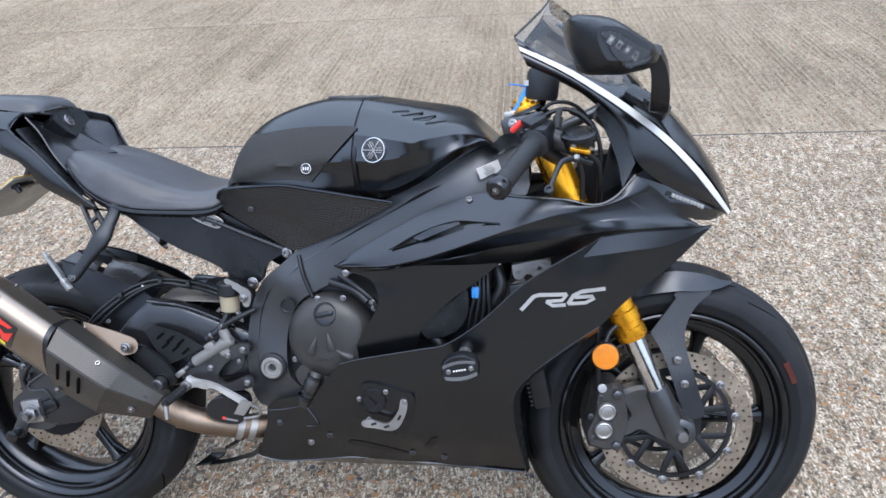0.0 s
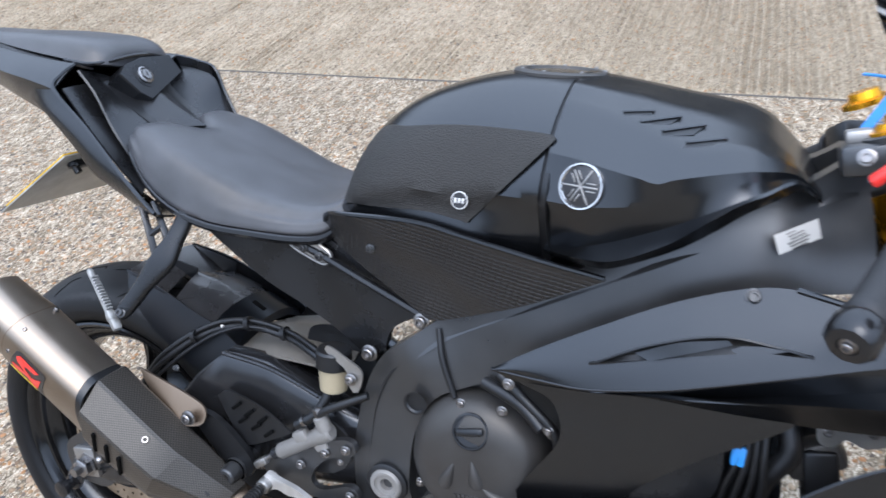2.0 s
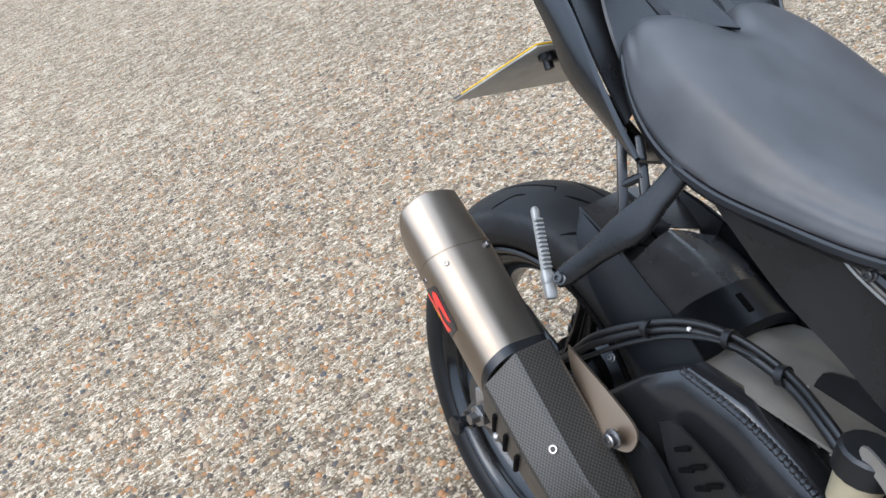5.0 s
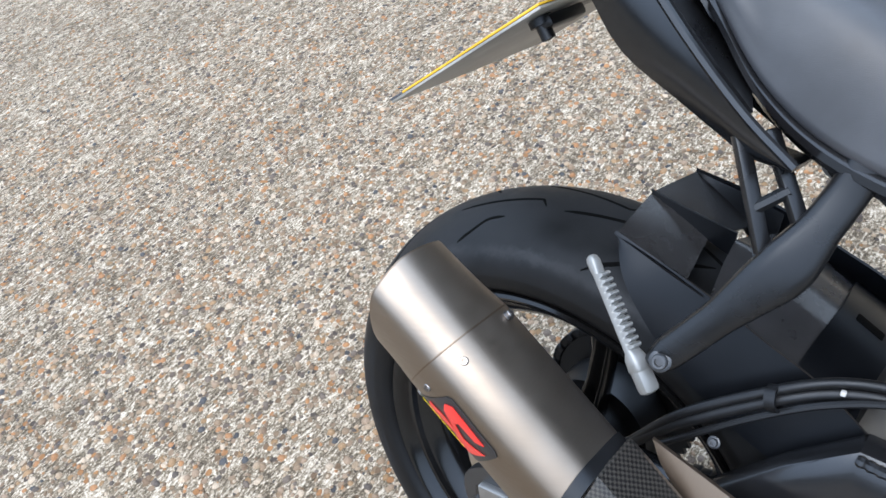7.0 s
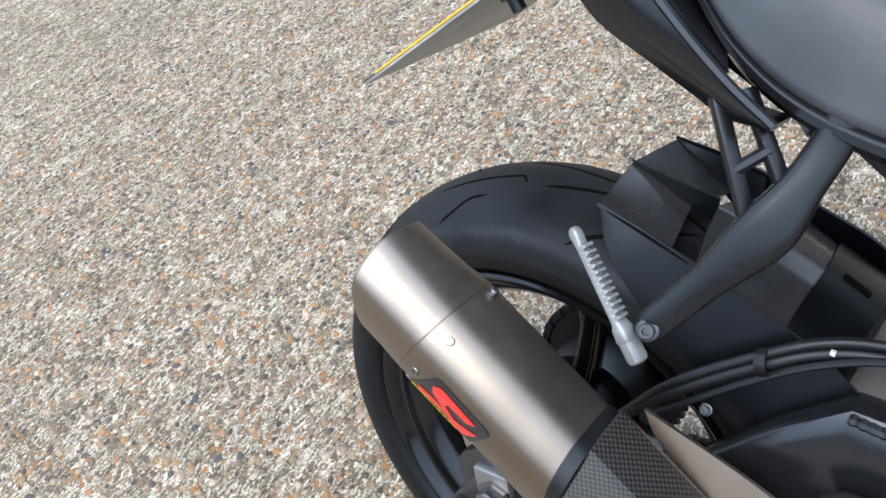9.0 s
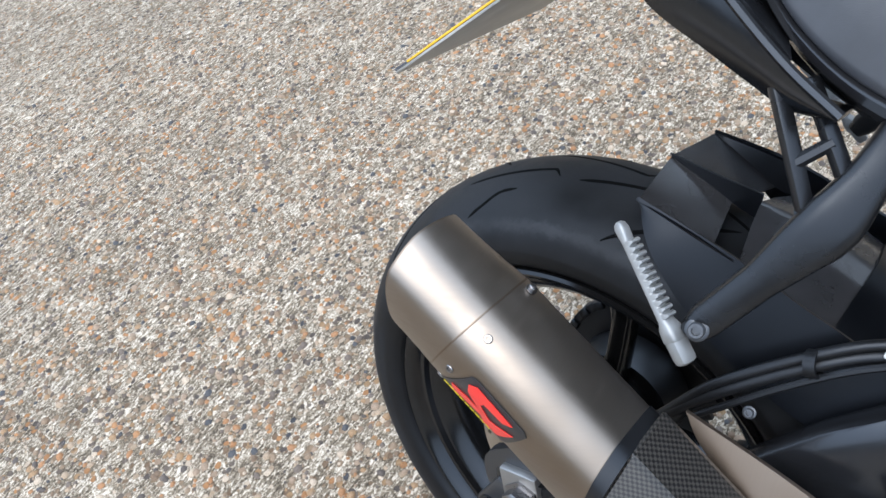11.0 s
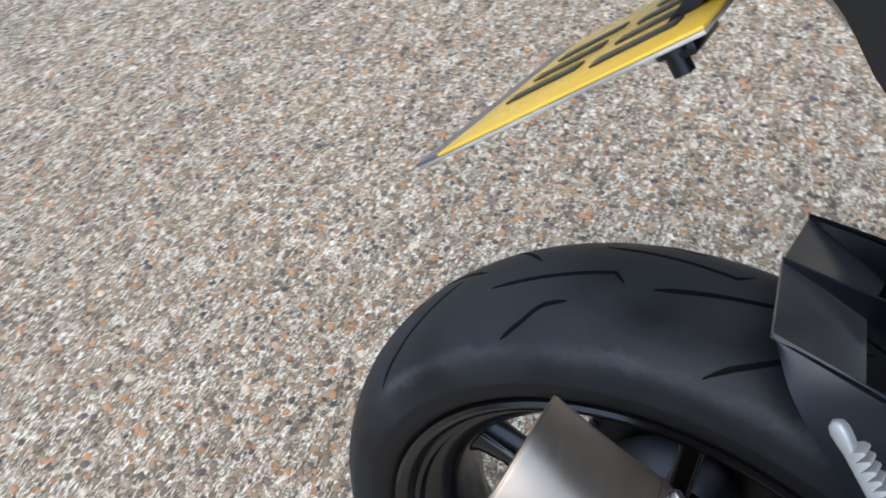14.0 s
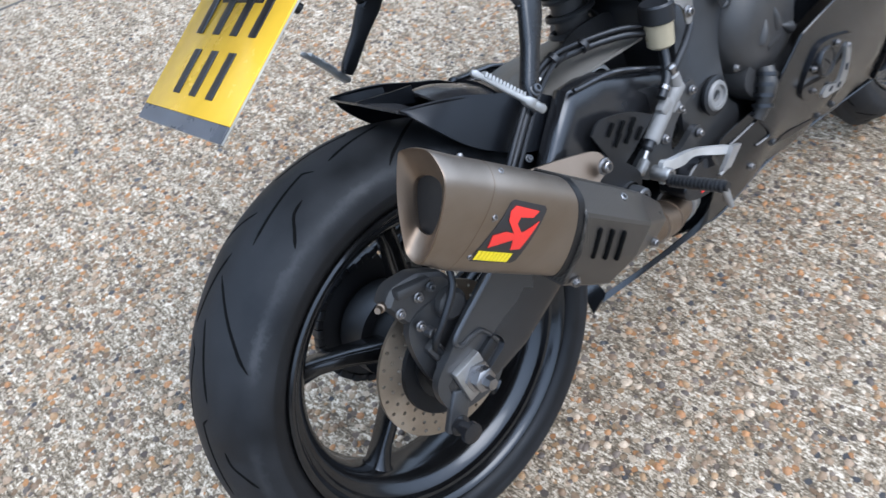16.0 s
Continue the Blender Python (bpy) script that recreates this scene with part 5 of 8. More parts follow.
T3 = [(0.7475, -0.170, 0.915), (0.78, -0.182, 0.913), (0.816, -0.194, 0.908), (0.844, -0.200, 0.904), (0.863, -0.203, 0.901), (0.88, -0.198, 0.906), (0.924, -0.180, 0.913), (0.953, -0.160, 0.914), (0.985, -0.121, 0.906), (1.012, -0.100, 0.884)]
T4 = [(0.7475, -0.186, 0.868), (0.788, -0.195, 0.868), (0.822, -0.199, 0.872), (0.849, -0.199, 0.877), (0.874, -0.197, 0.885), (0.898, -0.191, 0.892), (0.931, -0.179, 0.901), (0.955, -0.163, 0.904), (0.985, -0.124, 0.903), (1.012, -0.103, 0.882)]
T5 = [(0.7475, -0.160, 0.813), (0.774, -0.163, 0.814), (0.804, -0.178, 0.825), (0.83, -0.182, 0.835), (0.874, -0.188, 0.855), (0.909, -0.188, 0.873), (0.938, -0.182, 0.888), (0.958, -0.168, 0.896), (0.986, -0.127, 0.901), (1.012, -0.105, 0.881)]
T6 = [(0.7475, -0.170, 0.810), (0.777, -0.186, 0.812), (0.810, -0.200, 0.815), (0.837, -0.205, 0.822), (0.880, -0.207, 0.845), (0.912, -0.203, 0.869), (0.939, -0.188, 0.886), (0.960, -0.173, 0.894), (0.987, -0.130, 0.899), (1.012, -0.107, 0.880)]
T7 = [(0.7475, -0.150, 0.797), (0.768, -0.152, 0.796), (0.802, -0.176, 0.800), (0.828, -0.182, 0.805), (0.882, -0.188, 0.832), (0.917, -0.188, 0.856), (0.944, -0.172, 0.874), (0.967, -0.163, 0.887), (0.991, -0.130, 0.893), (1.012, -0.108, 0.878)]
T8 = [(x, 0.4 * y, z - 0.012) for x, y, z in T7]
half = [T7, T6, T5, T4, T3, T2, T1]
cover_f = part("tank_cover", shell([T8] + half + [T0] + [mirrored(r) for r in half[::-1] + [T8]], 60, 5, 0.0), PAINT, bike, "satin black tank front cover with vents", sharp=24)
rings = []
for x in (0.738, 0.752):
    h = tank_half(x)
    rings.append([(x, -0.985 * y, 0.88 + 0.972 * (z - 0.88)) for y, z in h] + [(x, 0.985 * y, 0.88 + 0.972 * (z - 0.88)) for y, z in h[::-1]][:-1])
part("seam_gap", loft(rings), DARK, tank)
pad_line = [(0.505, 0.905), (0.56, 0.919), (0.64, 0.929), (0.735, 0.931), (0.748, 0.927), (0.745, 0.92), (0.665, 0.834), (0.655, 0.829), (0.60, 0.832), (0.51, 0.823), (0.475, 0.822), (0.478, 0.84)]
tpad = part("tank_grip_pad", panel(pad_line, lambda x, z: tank_y(x, z, 0.0042), 80, 0.012, 0.0032), GRIP, tank, "textured black rubber tank grip pad")
part("pad_badge", turned([(0, 0.0100), (0.0012, 0.0100), (0.0012, 0.0088), (0.0009, 0.0088), (0.0009, 0)], (0.651, tank_y(0.651, 0.853) - 0.0075, 0.853), (-0.06, -1, 0.10), 28), WHITE, tpad)
part("pad_badge_face", turned([(0.0014, 0), (0.0014, 0.0090), (0.0018, 0.0088), (0.0018, 0)], (0.651, tank_y(0.651, 0.853) - 0.0075, 0.853), (-0.06, -1, 0.10), 28), INK, tpad)
for k in range(3):
    part("badge_mark", block((0.0028, 0.0015, 0.006), pose(0.6465 + 0.0045 * k, tank_y(0.651, 0.853) - 0.0098, 0.853, 6, 8, 0), 0.0005), WHITE, tpad)
BN = Vector((-0.22, -1, 0.22)).normalized()
BP = Vector((0.789, -0.1915, 0.888))
badge = part("tank_badge", turned([(0, 0.0240), (0.003, 0.0240), (0.0045, 0.0232), (0.0045, 0.0218), (0.003, 0.0210), (0.002, 0.020)], BP, BN, 48), CHROME, cover_f, "round chrome maker's badge")
part("badge_face", turned([(0.002, 0.0208), (0.0026, 0.0200), (0.0026, 0)], BP, BN, 40), INK, badge)
for k in range(6):
    m = along(BP + BN * 0.0032, BN) @ Matrix.Rotation(radians(60 * k + 30), 4, "Z")
    if k % 2 == 0:
        part("badge_bar", block((0.0017, 0.018, 0.0016), m @ pose(0, 0.009, 0), 0.0005), ALLOY, badge)
        for dx in (-0.004, 0.004):
            part("badge_bar", block((0.0013, 0.010, 0.0016), m @ pose(dx, 0.011, 0), 0.0004), ALLOY, badge)
    else:
        part("badge_bar", block((0.0018, 0.020, 0.0016), m @ pose(0, 0.010, 0), 0.0005), ALLOY, badge)
VENTS = (((0.814, -0.1277, 0.950), (0.837, -0.1134, 0.952), (0.838, -0.1074, 0.954), (0.814, -0.1194, 0.953)), ((0.832, -0.1404, 0.943), (0.859, -0.1235, 0.945), (0.865, -0.1097, 0.950), (0.835, -0.1309, 0.946)), ((0.855, -0.1511, 0.936), (0.883, -0.1349, 0.938), (0.890, -0.1155, 0.944), (0.859, -0.140, 0.940)), ((0.878, -0.1637, 0.928), (0.912, -0.1437, 0.931), (0.913, -0.1319, 0.935), (0.884, -0.151, 0.932)))
for bl, br, tr, tl in VENTS:
    bl, br, tr, tl = [Vector(p) for p in (bl, br, tr, tl)]
    n = (br - bl).cross(tl - bl).normalized() * 0.0026
    n = -n if n.z < 0 else n
    top, low = [tl + (tr - tl) * f for f in (-0.12, 0.1, 0.5, 0.9, 1.1)], [bl + (br - bl) * f for f in (0.0, 0.12, 0.5, 0.88, 1.06)]
    rim = top + low[::-1]
    part("vent", loft([[p - n for p in rim], [p + n for p in rim]]), DARK, cover_f)
    part("vent_lip", tube([tuple(p + n) for p in top], 0.0021, 6, 16), PAINT, cover_f)
    part("vent_lip", tube([tuple(p + n * 0.6) for p in low], 0.0012, 6, 16), PAINT, cover_f)
cap = part("fuel_cap", turned([(-0.004, 0.058), (0.004, 0.058), (0.006, 0.055), (0.006, 0.045), (0.003, 0.043), (0.004, 0.02), (0.004, 0)], (0.712, 0.0, 0.979), (0.02, 0, 1), 48), CASE, tank, "dark ring fuel filler cap")
for k in range(7):
    a = 2 * math.pi * k / 7
    bolt((0.715 + 0.05 * math.cos(a), 0.05 * math.sin(a), 0.984), cap, 0.0035, (0, 0, 1))
for s in (-1, 1):
    line = [(0.44, 0.785), (0.462, 0.806), (0.50, 0.814), (0.595, 0.821), (0.66, 0.814), (0.74, 0.802), (0.822, 0.789), (0.822, 0.789), (0.72, 0.733), (0.61, 0.686), (0.585, 0.690), (0.585, 0.690), (0.51, 0.733), (0.455, 0.762)]
    fy = surf([(0.44, -0.108, 0.78), (0.462, -0.140, 0.806), (0.50, -0.156, 0.812), (0.60, -0.172, 0.820), (0.66, -0.178, 0.814), (0.72, -0.180, 0.80), (0.822, -0.178, 0.79), (0.72, -0.160, 0.735), (0.61, -0.134, 0.686), (0.51, -0.126, 0.735), (0.524, -0.142, 0.77), (0.62, -0.150, 0.76)])
    sc = part("side_cover", panel(line, fy, 90, 0.016, 0.004, s if s > 0 else 1) if s < 0 else panel(line, fy, 90, 0.03, 0.004, -1), SNAKE, bike, "embossed scale-pattern side cover under the tank")
    if s < 0:
        bolt((0.524, -0.144, 0.770), sc, 0.006, black=True)
        part("cover_lip", tube([(x, fy(x, z) - 0.001, z) for x, z in ((0.444, 0.789), (0.462, 0.806), (0.50, 0.814), (0.595, 0.821), (0.66, 0.814), (0.74, 0.802), (0.818, 0.790))], 0.0028, 6, 50), PAINT, sc)

# ---- seat ----
seat_rows = [(0.104, 0.868, 0.070, 0.862), (0.110, 0.880, 0.100, 0.858), (0.130, 0.884, 0.120, 0.845), (0.165, 0.876, 0.132, 0.811), (0.21, 0.860, 0.139, 0.785), (0.27, 0.836, 0.140, 0.770), (0.34, 0.811, 0.134, 0.766), (0.40, 0.802, 0.126, 0.765), (0.44, 0.808, 0.118, 0.772), (0.468, 0.825, 0.100, 0.796), (0.480, 0.822, 0.090, 0.810)]
rings, skirts = [], []
for x, zt, w, ze in seat_rows:
    d = zt - ze
    e = min(0.012, 0.25 * d)
    half = spline([(0, zt), (0.40 * w, zt - 0.0008), (0.74 * w, zt - 0.25 * e), (0.86 * w, zt - 0.8 * e), (0.925 * w, zt - 2.0 * e), (0.965 * w, ze + 0.42 * d), (0.99 * w, ze + 0.16 * d), (w, ze + 0.004), (0.985 * w, ze), (0.9 * w, ze - 0.002)], 40)
    rings.append([(x, -y, z) for y, z in half] + [(x, y, z) for y, z in half[::-1]][:-1])
    skirts.append((x - 0.004 if x < 0.12 else x, w, ze))
dense = [[tuple(p) for p in row] for row in np.stack([spline([r[i] for r in rings], 48) for i in range(len(rings[0]))], 1)]
for q, row in enumerate(dense):
    for k, (x, y, z) in enumerate(row):
        fade = max(0.0, min(1.0, (0.215 - x) / 0.085))
        cut = math.exp(-(y / 0.034) ** 2) * fade
        row[k] = (x + 0.040 * cut, y, z - 0.016 * cut * (1 if z > 0.84 else 0))
seat = part("rider_seat", loft(dense), VINYL, bike, "grey-black vinyl rider's seat", sharp=60)
for s in (-1, 1):
    rails = [[(x, s * (w + dy), z + dz) for x, w, z in skirts[1:]] for dy, dz in ((-0.004, 0.001), (0.001, -0.003), (0.0015, -0.008), (-0.006, -0.015), (-0.03, -0.020))]
    part("seat_skirt", shell(rails, 60, 4, 0.002), GLOSS, seat, "dark seat base edge")

# ---- tail ----
lip = [(0.018, -0.136, 0.930), (0.075, -0.142, 0.880), (0.125, -0.147, 0.832), (0.166, -0.152, 0.798), (0.202, -0.160, 0.777)]
low = [(-0.06, -0.12, 0.925), (0.0, -0.138, 0.892), (0.046, -0.142, 0.854), (0.066, -0.141, 0.828), (0.083, -0.139, 0.8115), (0.114, -0.137, 0.794), (0.143, -0.136, 0.778), (0.168, -0.138, 0.767), (0.198, -0.150, 0.770)]
under = [(-0.06, -0.07, 0.885), (0.0, -0.085, 0.862), (0.046, -0.095, 0.838), (0.066, -0.10, 0.820), (0.083, -0.10, 0.805), (0.114, -0.10, 0.789), (0.143, -0.10, 0.774), (0.168, -0.10, 0.763), (0.195, -0.10, 0.758)]
ridge = [(-0.30, -0.050, 1.000), (-0.18, -0.085, 0.985), (-0.09, -0.098, 0.974), (-0.03, -0.102, 0.968), (0.028, -0.104, 0.964)]
edge = [(-0.30, -0.055, 0.975), (-0.18, -0.10, 0.960), (-0.09, -0.126, 0.948), (-0.035, -0.132, 0.940), (0.016, -0.136, 0.930)]
belly = [(-0.30, -0.04, 0.945), (-0.18, -0.075, 0.925), (-0.09, -0.10, 0.905), (-0.04, -0.115, 0.895), (-0.005, -0.125, 0.888)]
inner = [(-0.30, -0.02, 0.996), (-0.18, -0.055, 0.986), (-0.09, -0.068, 0.974), (0.0, -0.074, 0.962), (0.030, -0.074, 0.956)]
tail = part("tail_cowl", shell([inner, ridge, edge, belly], 40, 6, 0.003, 0.002), PAINT, bike, "angular satin black tail cowl")
part("left_cowl", shell([mirrored(inner), mirrored(ridge), mirrored(edge), mirrored(belly)], 30, 4, 0.003), PAINT, tail)
wing_top = [(-0.02, 0.130, 0.962), (0.010, 0.136, 0.960), (0.045, 0.141, 0.953), (0.078, 0.138, 0.943), (0.098, 0.136, 0.905), (0.122, 0.132, 0.867), (0.150, 0.128, 0.825)]
wing_foot = [(-0.02, 0.085, 0.930), (0.010, 0.085, 0.915), (0.045, 0.080, 0.895), (0.078, 0.075, 0.880), (0.098, 0.070, 0.868), (0.122, 0.066, 0.855), (0.150, 0.070, 0.820)]
wing_out = [(-0.04, 0.128, 0.915), (0.0, 0.138, 0.888), (0.035, 0.140, 0.860), (0.060, 0.138, 0.835), (0.085, 0.135, 0.802), (0.13, 0.135, 0.775), (0.18, 0.130, 0.760)]
part("left_wing", shell([wing_foot, [(x, 0.55 * y + 0.062, z - 0.018 + 0.25 * (y - 0.13)) for x, y, z in wing_top], wing_top], 36, 6, 0.003), PLASTIC, tail)
part("side_blade", shell([wing_top, wing_out], 36, 4, 0.003), PAINT, tail)
part("blade_edge", tube(wing_top, 0.003, 6), PAINT, tail)
part("side_blade", shell([lip, low, under], 36, 6, 0.003, 0.004), PAINT, tail)
part("blade_edge", tube([(0.028, -0.104, 0.964), (0.016, -0.120, 0.950), (0.016, -0.136, 0.930)] + lip[1:], 0.003, 6), PAINT, tail)
outer = [(0.036, -0.106, 0.956), (0.063, -0.106, 0.925), (0.090, -0.108, 0.880), (0.122, -0.112, 0.842)]
part("side_recess", shell([outer, [(0.030, -0.078, 0.935), (0.060, -0.080, 0.895), (0.095, -0.085, 0.845), (0.140, -0.092, 0.815)], [(0.028, -0.132, 0.930), (0.075, -0.138, 0.880), (0.125, -0.142, 0.832), (0.165, -0.142, 0.795)]], 24, 4, 0.003, 0.0), PLASTIC, tail)
part("hump_side", shell([[(0.020, -0.066, 0.950), (0.063, -0.060, 0.910), (0.113, -0.058, 0.877), (0.13, -0.056, 0.868)], outer], 20, 4, 0.003, 0.003), PLASTIC, tail)
part("hump", shell([[(0.020, -0.066, 0.950), (0.063, -0.060, 0.910), (0.125, -0.056, 0.872)], [(0.045, -0.030, 0.935), (0.075, -0.036, 0.905), (0.120, -0.040, 0.872)], [(0.060, 0.0, 0.930), (0.115, -0.004, 0.900), (0.172, -0.006, 0.874)], [(0.045, 0.030, 0.935), (0.075, 0.036, 0.905), (0.120, 0.040, 0.872)], [(0.020, 0.066, 0.950), (0.063, 0.060, 0.910), (0.125, 0.056, 0.872)]], 20, 4, 0.003), PLASTIC, tail)
LV, LN = Vector((-0.52, 0, 0.854)), Vector((0.854, 0, 0.52))
hexa = [(-0.067, 0.002), (-0.050, 0.016), (-0.010, 0.026), (0.053, 0.026), (0.061, -0.004), (-0.030, -0.043), (-0.047, -0.030)]
lockplate = part("lock_plate", loft([[Vector((0.060, 0.006, 0.942)) + Vector((0, k * u, 0)) + LV * (k * v) + LN * d for u, v in hexa] for d, k in ((-0.05, 0.97), (0.006, 1.0), (0.009, 0.98))]), PLASTIC, tail, "angular black seat lock plate", sharp=12)
LC = Vector((0.060, -0.015, 0.942)) + LV * -0.004
part("seat_lock", turned([(-0.01, 0.012), (0, 0.0135), (0.003, 0.0135), (0.004, 0.011), (0.002, 0.0105), (0.003, 0.0085), (0.006, 0.008), (0.006, 0)], LC + LN * 0.009, LN, 28), ZINC, lockplate, "round chrome key lock")
part("lock_well", turned([(0, 0.019), (0.0008, 0.019), (0.0008, 0.013)], LC + LN * 0.009, LN, 28), DARK, lockplate)
part("key_slot", block((0.0015, 0.007, 0.002), along(LC + LN * 0.0145, LN), 0), DARK, lockplate)
prow = [(-0.26, 1.002, 0.040, 0.996), (-0.20, 1.001, 0.060, 0.990), (-0.10, 1.002, 0.076, 0.978), (-0.02, 0.999, 0.080, 0.968), (0.015, 0.995, 0.078, 0.964), (0.036, 0.986, 0.072, 0.962), (0.046, 0.975, 0.064, 0.963)]
rings = []
for x, zt, w, ze in prow:
    half = spline([(0, zt), (0.5 * w, zt - 0.001), (0.84 * w, zt - 0.22 * (zt - ze)), (w, ze + 0.15 * (zt - ze)), (0.99 * w, ze - 0.002), (0.4 * w, ze - 0.008)], 18)
    rings.append([(x, -y, z) for y, z in half] + [(x, y, z) for y, z in half[::-1]][:-1])
dense = [[tuple(p) for p in row] for row in np.stack([spline([r[i] for r in rings], 30) for i in range(len(rings[0]))], 1)]
part("pillion_pad", loft(dense), VINYL, tail, "slim grey-black pillion pad", sharp=60)
part("pad_piping", tube([(-0.015, -0.083, 0.966), (0.020, -0.079, 0.962), (0.042, -0.064, 0.964), (0.049, 0, 0.972), (0.042, 0.064, 0.964), (0.020, 0.079, 0.962)], 0.003, 6), GLOSS, tail)
part("undertray", loft([[(x, -y, z) for y, z in half] + [(x, y, z) for y, z in half[::-1]] for x, half in ((-0.28, [(0.0, 0.97), (0.04, 0.97), (0.04, 0.945), (0.0, 0.935)]), (-0.10, [(0, 0.95), (0.085, 0.95), (0.085, 0.90), (0, 0.88)]), (0.06, [(0, 0.88), (0.095, 0.88), (0.095, 0.835), (0, 0.82)]), (0.20, [(0, 0.80), (0.098, 0.80), (0.098, 0.756), (0, 0.748)]), (0.42, [(0, 0.77), (0.09, 0.77), (0.09, 0.70), (0, 0.70)]))]), PLASTIC, tail)

# number plate on its hanger, blank bars for its characters
hanger = part("plate_hanger", loft([[(-0.01 - 0.02 * s, y, 0.845 - 0.035 * s) for y in (-0.05, 0.05)] + [(-0.025 - 0.02 * s, y, 0.835 - 0.035 * s) for y in (0.05, -0.05)] for s in (-1.4, 0, 1)]), PLASTIC, bike, "black plate hanger arm under the tail")
PL = Matrix.Translation((-0.030, 0, 0.812)) @ Matrix.Rotation(radians(55.8), 4, "Y")
plate = part("number_plate", block((0.0024, 0.2285, 0.1900), pose(0, 0, -0.0655), 0.0006), PLATEBACK, bike, "bent yellow rear number plate with dark characters", m=PL)
part("plate_face", block((0.0020, 0.2295, 0.172), pose(-0.0024, 0, -0.056), 0.0006), YELLOW, plate)
part("plate_foot", block((0.0018, 0.228, 0.018), pose(-0.0024, 0, -0.1515), 0), surface("plate_tape", (0.10, 0.11, 0.13), 0.3), plate)
for row, count in ((-0.022, 4), (-0.095, 3)):
    for k in range(count):
        part("plate_bar", block((0.0012, 0.017, 0.054), pose(-0.0042, (k - (count - 1) / 2) * 0.044, row), 0.0005), INK, plate)
for y in (-0.08, 0.08):
    part("plate_bolt", turned([(0, 0.010), (0.006, 0.010), (0.006, 0.006), (0.018, 0.006), (0.019, 0)], (0.002, y, 0.0), (1, 0, 0), 12), DARK, plate)
    part("plate_stay", block((0.010, 0.05, 0.018), pose(0.008, y * 0.75, 0.004), 0.003), PLASTIC, plate)

# pillion pegs on their brackets
for s in (1, -1):
    f = (lambda pts: pts) if s == 1 else mirrored
    bar = spline(f([(0.150, -0.189, 0.629), (0.157, -0.186, 0.639), (0.178, -0.176, 0.668), (0.198, -0.166, 0.697), (0.209, -0.159, 0.713), (0.219, -0.147, 0.737), (0.227, -0.136, 0.760), (0.233, -0.129, 0.782)]), 40)
    wide_at = np.interp(np.linspace(0, 1, 40), (0, 0.06, 0.14, 0.30, 0.52, 0.60, 0.75, 1.0), (0.008, 0.0115, 0.0115, 0.0118, 0.0172, 0.0175, 0.0125, 0.0115))
    rings = []
    for k in range(40):
        t = Vector(bar[min(k + 1, 39)] - bar[max(k - 1, 0)]).normalized()
        a = t.cross(Vector((0.25, -s, 0.2))).normalized()
        b = t.cross(a)
        rings.append([Vector(bar[k]) + a * float(wide_at[k]) * math.copysign(abs(math.cos(q)) ** 0.62, math.cos(q)) + b * 0.0085 * math.copysign(abs(math.sin(q)) ** 0.62, math.sin(q)) for q in np.linspace(0, 2 * math.pi, 20, endpoint=False).tolist()])
    br = part("pillion_bracket", loft(rings), PLASTIC, bike, "black forked pillion footrest bracket", sharp=50)
    for p, q in (((0.197, -0.160, 0.713), (0.157, -0.139, 0.790)), ((0.213, -0.150, 0.733), (0.176, -0.133, 0.786))):
        p, q = Vector(f([p])[0]), Vector(f([q])[0])
        part("strut", block((0.010, 0.0075, (q - p).length), Matrix.Translation((p + q) / 2) @ (q - p).to_track_quat("Z", "Y").to_matrix().to_4x4() @ pose(0, 0, 0, 0, 0, -12 * s), 0.002), PLASTIC, br)
    part("strut_web", tube(f([(0.182, -0.152, 0.742), (0.198, -0.144, 0.756)]), 0.0045, 8), PLASTIC, br)
    part("strut_foot", tube(f([(0.193, -0.160, 0.712), (0.204, -0.157, 0.722), (0.214, -0.149, 0.733)]), 0.0065, 8), PLASTIC, br)
    y = -0.198 * s
    bolt((0.156, -0.1955 * s, 0.637), br, 0.0075, (0.2, -s, 0.5), True)
    base, tip = Vector(f([(0.1440, -0.1985, 0.6265)])[0]), Vector(f([(0.0925, -0.1815, 0.6835)])[0])
    ax = (tip - base).normalized()
    face = Vector((0.75, -0.1 * s, 0.65))
    face = (face - ax * face.dot(ax)).normalized()
    wide = ax.cross(face)
    rings = []
    for q, hw, hn in ((-0.02, 0.0065, 0.0055), (0.0, 0.0075, 0.006), (0.10, 0.0068, 0.0055), (0.16, 0.0056, 0.0034), (0.88, 0.0043, 0.0028), (0.93, 0.0042, 0.0036), (1.0, 0.0041, 0.0040), (1.04, 0.0032, 0.0032), (1.06, 0.0014, 0.0014)):
        rings.append([base + (tip - base) * q + wide * (hw * math.copysign(abs(math.cos(a)) ** 0.5, math.cos(a))) + face * (hn * math.copysign(abs(math.sin(a)) ** 0.5, math.sin(a))) for a in np.linspace(0, 2 * math.pi, 16, endpoint=False).tolist()])
    peg = part("pillion_peg", loft(rings), PEGM, br, "ribbed bare alloy pillion peg")
    for k in range(12):
        at = base + (tip - base) * (0.20 + 0.66 * k / 11) + face * 0.0034
        rows = [[at + wide * u + ax * v + face * h for u, v in ((-0.0052, -0.0017), (0.0052, -0.0017), (0.0052, 0.0017), (-0.0052, 0.0017))] for h in (-0.002, 0.001)] + [[at + wide * u + ax * v + face * 0.0036 for u, v in ((-0.0040, -0.0007), (0.0040, -0.0007), (0.0040, 0.0007), (-0.0040, 0.0007))]]
        part("peg_rib", loft(rows), PEGM, peg)
    part("peg_pivot", block((0.014, 0.011, 0.020), Matrix.Translation(base - ax * 0.008) @ ax.to_track_quat("Z", "Y").to_matrix().to_4x4(), 0.004), PEGM, peg)

